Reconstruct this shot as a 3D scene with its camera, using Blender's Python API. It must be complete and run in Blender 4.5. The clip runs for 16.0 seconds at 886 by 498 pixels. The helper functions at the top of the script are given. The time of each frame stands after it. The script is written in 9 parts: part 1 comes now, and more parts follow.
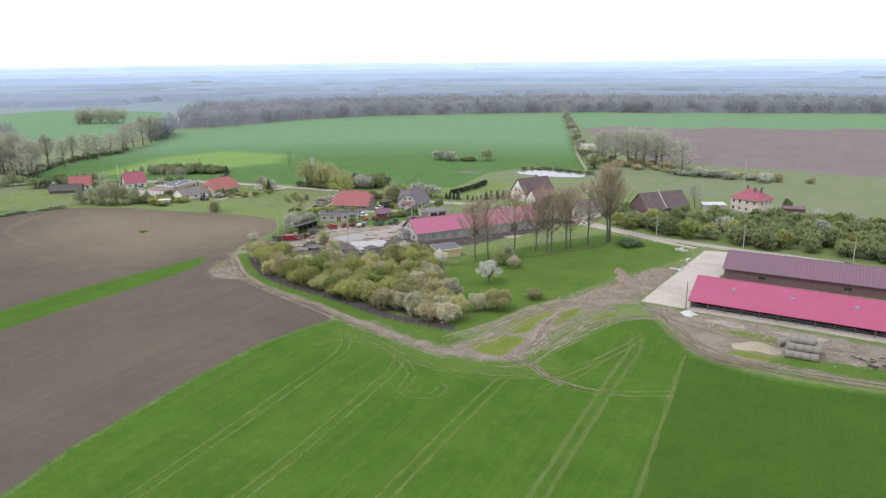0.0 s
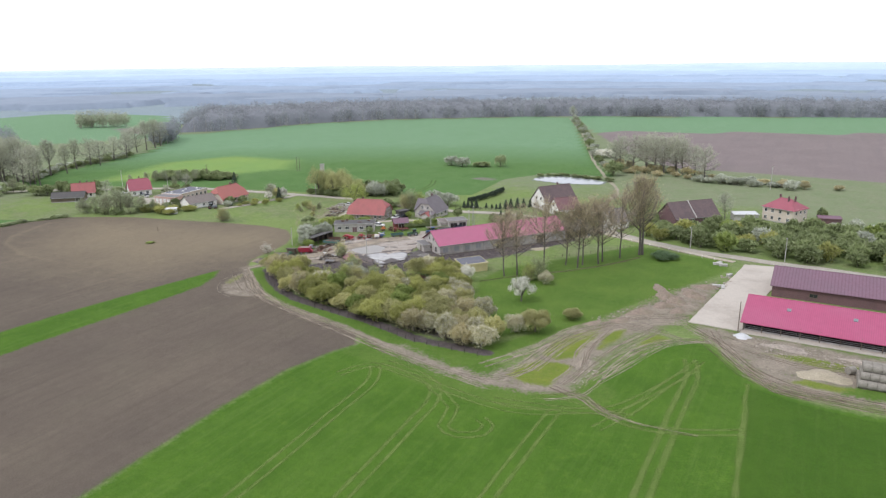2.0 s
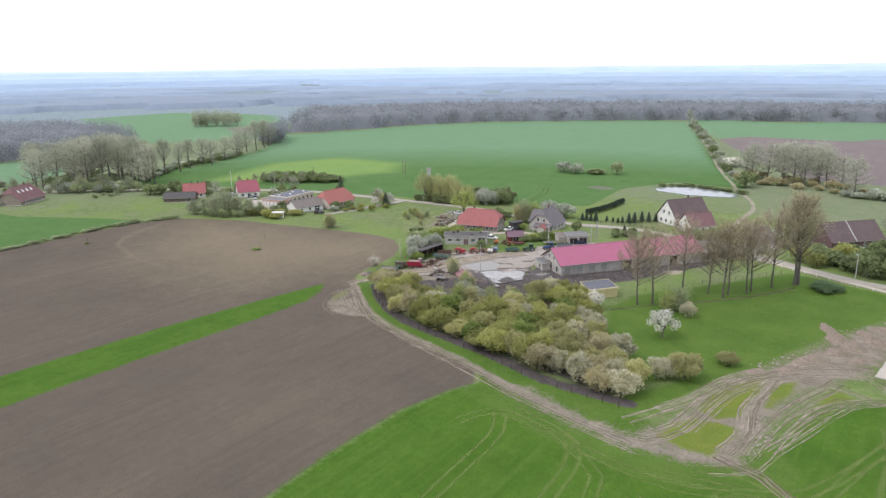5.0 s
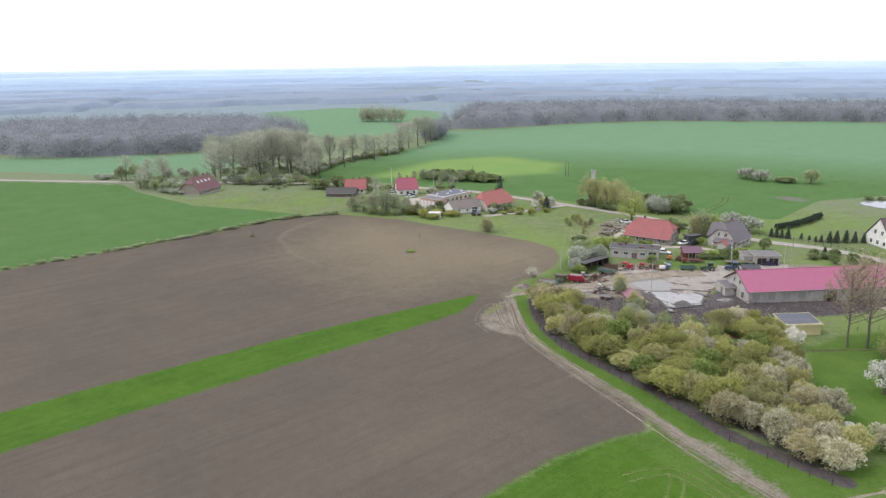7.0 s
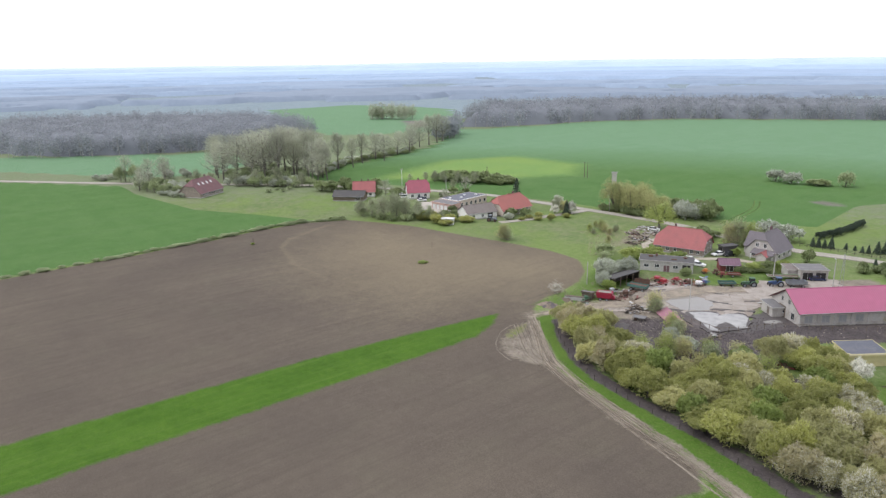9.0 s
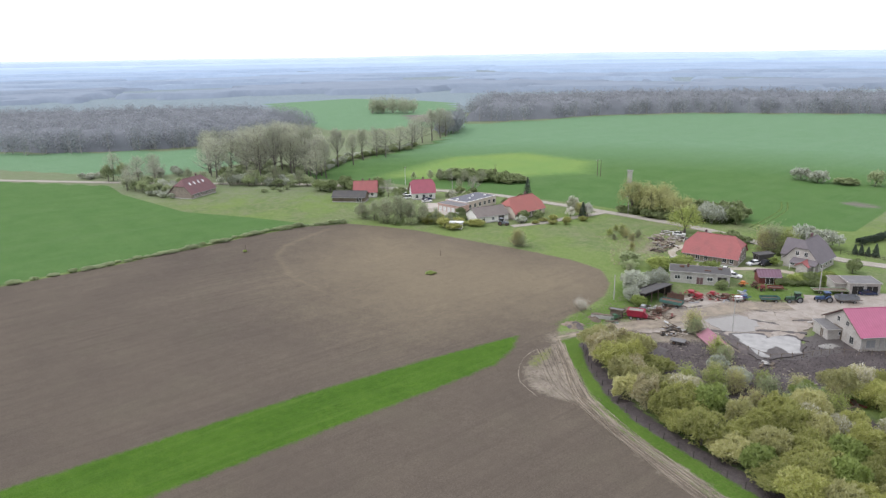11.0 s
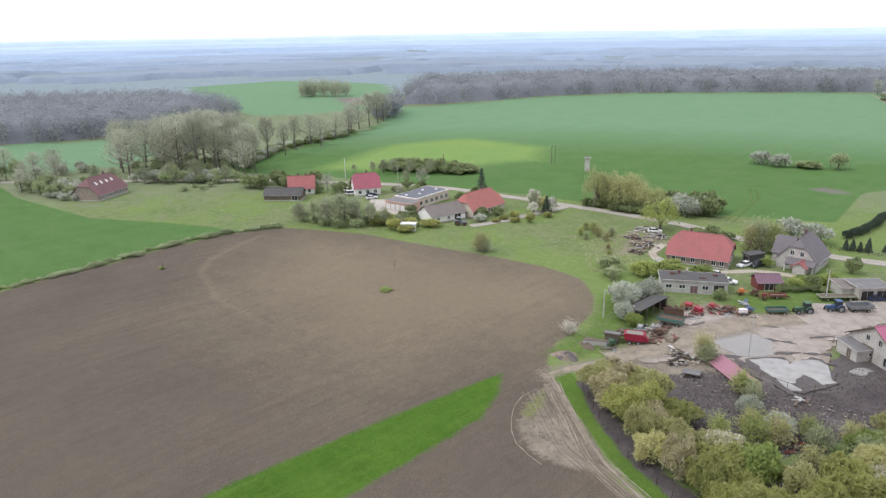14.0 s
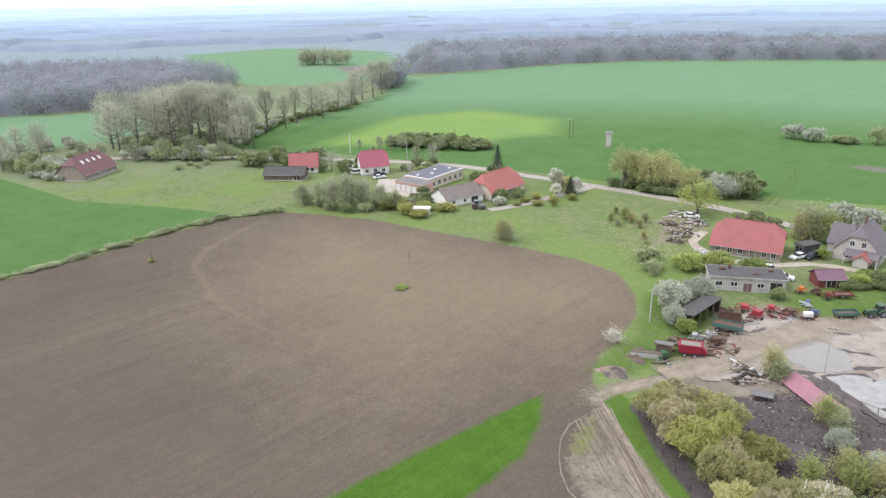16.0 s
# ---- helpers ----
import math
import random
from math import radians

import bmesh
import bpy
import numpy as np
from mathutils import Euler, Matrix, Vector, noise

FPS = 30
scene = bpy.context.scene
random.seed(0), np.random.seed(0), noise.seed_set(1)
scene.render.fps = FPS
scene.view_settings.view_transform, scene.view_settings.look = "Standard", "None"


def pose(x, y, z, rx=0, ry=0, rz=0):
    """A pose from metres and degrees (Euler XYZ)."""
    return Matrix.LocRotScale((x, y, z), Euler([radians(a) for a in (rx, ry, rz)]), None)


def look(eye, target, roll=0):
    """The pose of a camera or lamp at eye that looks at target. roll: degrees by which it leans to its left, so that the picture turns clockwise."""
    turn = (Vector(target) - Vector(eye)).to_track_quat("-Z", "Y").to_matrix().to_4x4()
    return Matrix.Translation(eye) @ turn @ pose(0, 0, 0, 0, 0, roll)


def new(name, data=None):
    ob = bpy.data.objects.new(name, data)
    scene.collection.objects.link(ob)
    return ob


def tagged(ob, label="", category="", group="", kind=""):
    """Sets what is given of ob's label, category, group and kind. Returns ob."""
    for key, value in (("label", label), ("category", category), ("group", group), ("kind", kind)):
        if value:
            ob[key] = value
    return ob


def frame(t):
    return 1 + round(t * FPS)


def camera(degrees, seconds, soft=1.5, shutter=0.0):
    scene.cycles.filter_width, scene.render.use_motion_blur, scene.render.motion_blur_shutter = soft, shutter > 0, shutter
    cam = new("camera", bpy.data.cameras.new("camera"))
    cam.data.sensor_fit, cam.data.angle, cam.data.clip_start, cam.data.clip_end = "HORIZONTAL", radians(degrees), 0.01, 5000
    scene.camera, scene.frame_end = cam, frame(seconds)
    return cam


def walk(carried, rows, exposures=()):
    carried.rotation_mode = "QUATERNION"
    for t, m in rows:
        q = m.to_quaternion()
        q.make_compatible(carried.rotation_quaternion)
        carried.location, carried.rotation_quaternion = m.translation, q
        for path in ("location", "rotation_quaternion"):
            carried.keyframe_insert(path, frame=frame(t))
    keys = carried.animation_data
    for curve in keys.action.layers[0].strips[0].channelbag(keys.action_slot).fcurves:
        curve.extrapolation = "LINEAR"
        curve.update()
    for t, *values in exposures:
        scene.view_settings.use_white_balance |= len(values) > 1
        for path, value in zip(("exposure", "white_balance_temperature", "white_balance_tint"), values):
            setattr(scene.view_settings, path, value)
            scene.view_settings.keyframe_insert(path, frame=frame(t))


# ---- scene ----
cam = camera(64.8, 16.0, soft=1.35)
METRES, EYE, TILT, LEAN, TURN = 141.84, 60.0, 0.0, 0.0, 28.2
ROWS = [
    (0.0, 0.0, 0.0, 0.0, -0.15, -15.24, 0.56),
    (0.5, -0.0157, 0.0231, 0.0002, -0.15, -15.15, 0.56),
    (1.0, -0.03, 0.0458, 0.0003, -0.14, -15.08, 0.55),
    (1.5, -0.0425, 0.0684, 0.0006, -0.13, -15.04, 0.56),
    (2.0, -0.0547, 0.0909, 0.0003, -0.13, -14.99, 0.54),
    (2.5, -0.0658, 0.1135, -0.0, -0.12, -14.96, 0.53),
    (3.0, -0.076, 0.1362, -0.0004, -0.12, -14.93, 0.54),
    (3.5, -0.0853, 0.1589, -0.001, -0.1, -14.91, 0.55),
    (4.0, -0.0946, 0.1822, -0.0009, -0.1, -14.93, 0.54),
    (4.5, -0.1031, 0.2062, -0.0008, -0.08, -14.94, 0.53),
    (4.6, -0.1048, 0.2109, -0.0006, 1.2, -14.93, 0.53),
    (4.7, -0.1066, 0.2156, -0.0005, 3.6, -14.92, 0.54),
    (4.8, -0.1084, 0.2203, -0.0003, 6.1, -14.9, 0.55),
    (4.9, -0.1101, 0.2251, -0.0001, 7.5, -14.88, 0.56),
    (5.0, -0.1119, 0.2298, 0.0000, 7.88, -14.86, 0.56),
    (5.2, -0.1153, 0.2398, 0.0000, 7.9, -14.87, 0.57),
    (7.3, -0.1555, 0.3527, -0.0014, 21.62, -15.03, 0.8),
    (7.5, -0.1605, 0.3643, -0.0016, 21.63, -15.04, 0.8),
    (8.0, -0.1739, 0.3935, -0.0024, 21.64, -15.08, 0.81),
    (8.5, -0.1885, 0.4219, -0.0027, 21.63, -15.13, 0.82),
    (8.7, -0.1948, 0.4335, -0.003, 21.63, -15.17, 0.82),
    (10.8, -0.2678, 0.5596, -0.0074, 21.62, -15.73, 0.84),
    (11.0, -0.2749, 0.5718, -0.0078, 21.6, -15.78, 0.84),
    (11.1, -0.2786, 0.578, -0.008, 21.4, -15.8, 0.84),
    (11.2, -0.2822, 0.5842, -0.0083, 17.8, -15.85, 0.82),
    (11.3, -0.286, 0.5904, -0.0085, 16.0, -15.9, 0.79),
    (11.5, -0.2935, 0.6027, -0.0089, 15.99, -15.91, 0.79),
    (12.0, -0.313, 0.632, -0.0092, 15.96, -15.92, 0.82),
    (12.5, -0.3318, 0.6621, -0.0099, 15.95, -15.93, 0.84),
    (13.0, -0.3504, 0.6919, -0.0104, 15.95, -15.92, 0.88),
    (13.5, -0.369, 0.722, -0.0111, 15.93, -15.93, 0.9),
    (14.0, -0.3866, 0.7522, -0.0119, 15.93, -17.41, 0.95),
    (14.5, -0.4043, 0.7824, -0.0127, 15.95, -19.94, 1.01),
    (15.0, -0.4217, 0.8124, -0.0138, 15.94, -19.95, 1.02),
    (15.5, -0.4384, 0.8424, -0.0148, 15.94, -19.96, 1.03),
    (16.0, -0.4553, 0.8726, -0.0158, 15.94, -19.96, 1.03),
]
walk(cam, [(t, pose(0, 0, EYE, TILT, LEAN, TURN) @ pose(METRES * x, METRES * y, METRES * z, 90 + pitch, roll, yaw)) for t, x, y, z, yaw, pitch, roll in ROWS], [(0.0, 0.2), (13.6, 0.2), (14.4, 0.3), (15.0, 0.34), (15.5, 0.41), (16.0, 0.50)])

# ---- light: high thin overcast, soft sun from the south-west ----
world = bpy.data.worlds.new("overcast_sky")
scene.world = world
world.use_nodes = True
wn = world.node_tree
wn.nodes.clear()
w_sky = wn.nodes.new("ShaderNodeTexSky")
w_sky.sky_type = "NISHITA"
w_sky.sun_disc = False
w_sky.sun_elevation = radians(48)
w_sky.sun_rotation = radians(200)
w_sky.air_density = 1.0
w_sky.dust_density = 3.0
w_cloud = wn.nodes.new("ShaderNodeBackground")
w_cloud.inputs["Color"].default_value = (0.905, 0.93, 1.04, 1)
w_cloud.inputs["Strength"].default_value = 1.19
w_blue = wn.nodes.new("ShaderNodeBackground")
w_blue.inputs["Strength"].default_value = 0.10
w_mix = wn.nodes.new("ShaderNodeMixShader")
w_mix.inputs[0].default_value = 0.9
w_out = wn.nodes.new("ShaderNodeOutputWorld")
wn.links.new(w_sky.outputs[0], w_blue.inputs["Color"])
wn.links.new(w_blue.outputs[0], w_mix.inputs[1])
wn.links.new(w_cloud.outputs[0], w_mix.inputs[2])
wn.links.new(w_mix.outputs[0], w_out.inputs["Surface"])

sun_data = bpy.data.lights.new("sun", "SUN")
sun_data.energy = 1.2
sun_data.angle = radians(20)
sun_data.color = (1.0, 0.985, 0.98)
sun = new("sun", sun_data)
sun.matrix_world = look((0, 0, 300), (110, 190, 0))


# ---- materials ----
def node(nt, kind, **values):
    n = nt.nodes.new("ShaderNode" + kind)
    for key, value in values.items():
        if key in n.inputs:
            n.inputs[key].default_value = value
    return n


def noise_node(nt, vec, scale, detail=4.0, rough=0.6):
    n = node(nt, "TexNoise", Scale=scale, Detail=detail, Roughness=rough)
    nt.links.new(vec, n.inputs["Vector"])
    return n.outputs["Fac"]


def ramp_node(nt, fac, stops):
    n = nt.nodes.new("ShaderNodeValToRGB")
    el = n.color_ramp.elements
    while len(el) < len(stops):
        el.new(0.5)
    for e, (pos, col) in zip(el, stops):
        e.position = pos
        e.color = (*col, 1) if len(col) == 3 else col
    nt.links.new(fac, n.inputs["Fac"])
    return n.outputs["Color"]


def mix_node(nt, fac, a, b, blend="MIX"):
    n = nt.nodes.new("ShaderNodeMix")
    n.data_type = "RGBA"
    n.blend_type = blend
    for value, sock in ((fac, n.inputs["Factor"]), (a, n.inputs["A"]), (b, n.inputs["B"])):
        if isinstance(value, bpy.types.NodeSocket):
            nt.links.new(value, sock)
        elif isinstance(value, tuple):
            sock.default_value = (*value, 1)
        else:
            sock.default_value = value
    return n.outputs["Result"]


def math_node(nt, op, a, b=0.0, clamp=False):
    n = nt.nodes.new("ShaderNodeMath")
    n.operation = op
    n.use_clamp = clamp
    for value, sock in ((a, n.inputs[0]), (b, n.inputs[1])):
        if isinstance(value, bpy.types.NodeSocket):
            nt.links.new(value, sock)
        else:
            sock.default_value = value
    return n.outputs[0]


def fresh(name):
    m = bpy.data.materials.new(name)
    m.use_nodes = True
    nt = m.node_tree
    nt.nodes.clear()
    out = node(nt, "OutputMaterial")
    bsdf = node(nt, "BsdfPrincipled")
    nt.links.new(bsdf.outputs[0], out.inputs["Surface"])
    return m, nt, bsdf, out


def shade(c, k):
    return tuple(min(1.0, v * k) for v in c)


def surface(name, base, dirt=None, rough=0.8, metal=0.0, coarse=0.6, fine=8.0, spread=0.35, stain=0.3, bump=0.15, lines=None, island=0.0, random_tone=0.0):
    """A weathered surface: base colour, stains of another colour, grain, fine relief. lines = (axis, per metre, depth) adds ribs or courses."""
    m, nt, bsdf, out = fresh(name)
    pos = node(nt, "TexCoord").outputs["Object"]
    big = noise_node(nt, pos, coarse, 5, 0.65)
    small = noise_node(nt, pos, fine, 3, 0.6)
    tone = ramp_node(nt, small, [(0.25, shade(base, 1 - spread)), (0.75, shade(base, 1 + spread * 0.7))])
    spots = ramp_node(nt, big, [(0.45, (0, 0, 0)), (0.7, (stain, stain, stain))])
    col = mix_node(nt, spots, tone, dirt or shade(base, 0.5))
    if island:
        geo = node(nt, "NewGeometry")
        isl = ramp_node(nt, geo.outputs["Random Per Island"], [(0, (1 - island,) * 3), (1, (1 + island,) * 3)])
        col = mix_node(nt, 1.0, col, isl, "MULTIPLY")
    if random_tone:
        info = node(nt, "ObjectInfo")
        isl = ramp_node(nt, info.outputs["Random"], [(0, (1 - random_tone,) * 3), (1, (1 + random_tone * 0.6,) * 3)])
        col = mix_node(nt, 1.0, col, isl, "MULTIPLY")
    height = small
    if lines:
        wave = node(nt, "TexWave", Scale=lines[1] / 3.1416 * 0.5 * 3.1416, Distortion=0.0)
        wave.bands_direction = lines[0]
        nt.links.new(pos, wave.inputs["Vector"])
        col = mix_node(nt, 1.0, col, ramp_node(nt, wave.outputs["Fac"], [(0.0, (1 - lines[2],) * 3), (0.35, (1, 1, 1))]), "MULTIPLY")
        height = math_node(nt, "ADD", small, wave.outputs["Fac"])
    nt.links.new(col, bsdf.inputs["Base Color"])
    bsdf.inputs["Roughness"].default_value = rough
    bsdf.inputs["Metallic"].default_value = metal
    if bump:
        b = node(nt, "Bump", Strength=bump, Distance=0.05)
        nt.links.new(height, b.inputs["Height"])
        nt.links.new(b.outputs[0], bsdf.inputs["Normal"])
    return m


def foliage(name, colours, through_light=0.25, tone=0.2):
    """Leaves: each clump takes one of the colours, each plant its own tone."""
    m, nt, bsdf, out = fresh(name)
    geo = node(nt, "NewGeometry")
    info = node(nt, "ObjectInfo")
    n = len(colours)
    col = ramp_node(nt, geo.outputs["Random Per Island"], [(i / max(1, n - 1), c) for i, c in enumerate(colours)])
    var = ramp_node(nt, info.outputs["Random"], [(0, (1 - tone, 1 - tone * 0.9, 1 - tone)), (1, (1 + tone * 0.7, 1 + tone * 0.75, 1 + tone * 0.7))])
    col = mix_node(nt, 1.0, col, var, "MULTIPLY")
    nt.links.new(col, bsdf.inputs["Base Color"])
    bsdf.inputs["Roughness"].default_value = 0.75
    tr = node(nt, "BsdfTranslucent")
    nt.links.new(col, tr.inputs["Color"])
    mx = node(nt, "MixShader")
    mx.inputs[0].default_value = through_light
    nt.links.new(bsdf.outputs[0], mx.inputs[1])
    nt.links.new(tr.outputs[0], mx.inputs[2])
    nt.links.new(mx.outputs[0], out.inputs["Surface"])
    return m


def glassy(name, base=(0.03, 0.035, 0.04), rough=0.08):
    m, nt, bsdf, out = fresh(name)
    bsdf.inputs["Base Color"].default_value = (*base, 1)
    bsdf.inputs["Roughness"].default_value = rough
    bsdf.inputs["IOR"].default_value = 1.5
    return m


def land_material():
    """Soil, crops, grass, tracks and mud, haze painted into the far covers, laid over one another by cover masks stored
    on the ground mesh.
    """
    m, nt, bsdf, out = fresh("land")
    pos = node(nt, "NewGeometry").outputs["Position"]
    n_wide = noise_node(nt, pos, 0.035, 5, 0.6)
    n_mid = noise_node(nt, pos, 0.22, 5, 0.65)
    n_fine = noise_node(nt, pos, 1.6, 5, 0.7)
    n_grain = noise_node(nt, pos, 5.0, 3, 0.7)
    # drilled rows and cultivation lines run north-south
    rows_map = node(nt, "Mapping")
    rows_map.inputs["Scale"].default_value = (1.0, 0.04, 1.0)
    rows_map.inputs["Rotation"].default_value = (0, 0, radians(-2))
    nt.links.new(pos, rows_map.inputs["Vector"])
    n_rows = noise_node(nt, rows_map.outputs[0], 0.9, 4, 0.7)
    n_rows_wide = noise_node(nt, rows_map.outputs[0], 0.16, 4, 0.6)

    def two(wide, a, b, mid, c, lo=0.48):
        col = mix_node(nt, ramp_node(nt, wide, [(0.36, (0, 0, 0)), (0.64, (1, 1, 1))]), a, b)
        return mix_node(nt, ramp_node(nt, mid, [(lo, (0, 0, 0)), (0.78, (0.8,) * 3)]), col, c)

    n_patch = noise_node(nt, pos, 0.09, 5, 0.6)
    n_tuft = noise_node(nt, pos, 0.6, 6, 0.75)
    meadow = two(n_patch, (0.168, 0.208, 0.088), (0.130, 0.186, 0.066), n_mid, (0.225, 0.210, 0.140), 0.48)
    meadow = mix_node(nt, ramp_node(nt, n_fine, [(0.46, (0, 0, 0)), (0.7, (0.75,) * 3)]), meadow, (0.112, 0.172, 0.056))
    meadow = mix_node(nt, ramp_node(nt, n_tuft, [(0.47, (0, 0, 0)), (0.66, (0.6,) * 3)]), meadow, (0.232, 0.228, 0.132))
    dull = two(n_patch, (0.186, 0.216, 0.124), (0.162, 0.206, 0.106), n_mid, (0.216, 0.216, 0.146), 0.45)
    meadow = mix_node(nt, ramp_node(nt, n_wide, [(0.42, (0, 0, 0)), (0.56, (0.6,) * 3)]), meadow, (0.165, 0.238, 0.062))
    weed = two(n_mid, (0.165, 0.200, 0.034), (0.128, 0.180, 0.030), n_fine, (0.19, 0.18, 0.075))
    lawn = two(n_patch, (0.072, 0.138, 0.022), (0.098, 0.165, 0.030), n_fine, (0.132, 0.170, 0.048))
    east = two(n_patch, (0.046, 0.102, 0.012), (0.056, 0.116, 0.014), n_rows, (0.066, 0.122, 0.019))
    crop = two(n_patch, (0.054, 0.120, 0.014), (0.072, 0.147, 0.018), n_rows, (0.094, 0.164, 0.030), 0.45)
    crop = mix_node(nt, ramp_node(nt, n_fine, [(0.5, (0, 0, 0)), (0.8, (0.6,) * 3)]), crop, (0.048, 0.096, 0.010))
    crop = mix_node(nt, ramp_node(nt, n_tuft, [(0.52, (0, 0, 0)), (0.75, (0.55,) * 3)]), crop, (0.096, 0.154, 0.022))
    west = two(n_patch, (0.078, 0.157, 0.044), (0.095, 0.176, 0.054), n_rows_wide, (0.102, 0.178, 0.062))
    soil = two(n_wide, (0.112, 0.092, 0.074), (0.142, 0.117, 0.090), n_rows_wide, (0.121, 0.099, 0.078), 0.4)
    soil = mix_node(nt, ramp_node(nt, n_patch, [(0.5, (0, 0, 0)), (0.75, (0.4,) * 3)]), soil, (0.138, 0.122, 0.088))
    soil = mix_node(nt, ramp_node(nt, n_rows, [(0.45, (0, 0, 0)), (0.75, (0.5,) * 3)]), soil, (0.088, 0.073, 0.060))
    # Lighter tone for farther soil: part drier ground, part haze put into the colour.
    dry_hazed_soil = two(n_wide, (0.190, 0.156, 0.108), (0.208, 0.171, 0.117), n_rows, (0.172, 0.142, 0.101))
    dirt = two(n_mid, (0.205, 0.174, 0.142), (0.290, 0.250, 0.202), n_fine, (0.150, 0.142, 0.082))
    dirt = mix_node(nt, ramp_node(nt, n_tuft, [(0.55, (0, 0, 0)), (0.68, (0.75,) * 3)]), dirt, (0.115, 0.092, 0.076))
    dirt = mix_node(nt, ramp_node(nt, n_tuft, [(0.3, (0.7,) * 3), (0.42, (0, 0, 0))]), dirt, (0.33, 0.28, 0.22))
    mud = two(n_mid, (0.080, 0.068, 0.069), (0.118, 0.101, 0.099), n_fine, (0.160, 0.138, 0.128), 0.5)
    mud = mix_node(nt, ramp_node(nt, n_tuft, [(0.5, (0, 0, 0)), (0.7, (0.8,) * 3)]), mud, (0.052, 0.044, 0.045))
    # Far crop and far soil tones have distance haze painted in.
    hazed_crop = two(n_patch, (0.155, 0.262, 0.148), (0.142, 0.250, 0.132), n_rows_wide, (0.165, 0.268, 0.155))
    hazed_soil = two(n_wide, (0.195, 0.160, 0.155), (0.215, 0.180, 0.172), n_rows_wide, (0.180, 0.150, 0.148))
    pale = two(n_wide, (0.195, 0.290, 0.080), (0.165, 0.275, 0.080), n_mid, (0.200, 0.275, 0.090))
    # Plain: blue-grey haze is put into the ground's base colour.
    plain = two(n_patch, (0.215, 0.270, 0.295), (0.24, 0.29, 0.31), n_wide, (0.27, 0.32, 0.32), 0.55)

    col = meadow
    for key, over, wob in (("dull", dull, 0.8), ("plain", plain, 0.3), ("hazed_soil", hazed_soil, 0.2), ("soil", soil, 0.35), ("dry_hazed", dry_hazed_soil, 0.25), ("west", west, 0.4), ("hazed_crop", hazed_crop, 0.1), ("pale", pale, 0.3), ("pale_soil", hazed_soil, 0.3), ("crop", crop, 0.4), ("east", east, 0.2), ("lawn", lawn, 0.5), ("mud", mud, 0.7), ("dirt", dirt, 0.9), ("weed", weed, 0.7)):
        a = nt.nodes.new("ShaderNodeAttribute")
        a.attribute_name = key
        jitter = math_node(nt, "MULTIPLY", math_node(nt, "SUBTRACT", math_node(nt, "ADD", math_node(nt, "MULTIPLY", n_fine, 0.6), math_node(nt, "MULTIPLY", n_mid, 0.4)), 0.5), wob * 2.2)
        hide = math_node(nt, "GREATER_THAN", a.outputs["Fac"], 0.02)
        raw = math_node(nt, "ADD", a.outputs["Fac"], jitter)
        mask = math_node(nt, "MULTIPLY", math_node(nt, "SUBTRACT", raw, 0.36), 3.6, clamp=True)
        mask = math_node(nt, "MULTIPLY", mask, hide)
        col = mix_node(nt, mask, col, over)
    col = mix_node(nt, 1.0, col, ramp_node(nt, n_grain, [(0.25, (0.70,) * 3), (0.75, (1.28,) * 3)]), "MULTIPLY")
    col = mix_node(nt, 1.0, col, ramp_node(nt, n_tuft, [(0.34, (0.93,) * 3), (0.66, (1.07,) * 3)]), "MULTIPLY")
    nt.links.new(col, bsdf.inputs["Base Color"])
    bsdf.inputs["Roughness"].default_value = 0.95
    bsdf.inputs["Specular IOR Level"].default_value = 0.1
    b = node(nt, "Bump", Strength=0.8, Distance=0.3)
    nt.links.new(n_fine, b.inputs["Height"])
    nt.links.new(b.outputs[0], bsdf.inputs["Normal"])
    return m


M = {}
M["land"] = land_material()
M["asphalt"] = surface("road_asphalt", (0.37, 0.338, 0.288), (0.27, 0.24, 0.195), 0.9, coarse=0.3, fine=3, stain=0.6)
M["gravel"] = surface("pale_gravel", (0.43, 0.385, 0.31), (0.3, 0.25, 0.18), 0.95, coarse=0.25, fine=3, stain=0.7, bump=0.4)
M["track_earth"] = surface("earth_track", (0.30, 0.27, 0.20), (0.2, 0.22, 0.12), 0.95, coarse=0.1, fine=1.0, stain=0.7)
M["slab"] = surface("concrete_slab", (0.455, 0.41, 0.355), (0.30, 0.26, 0.22), 0.85, coarse=0.12, fine=2, spread=0.12, stain=0.6)
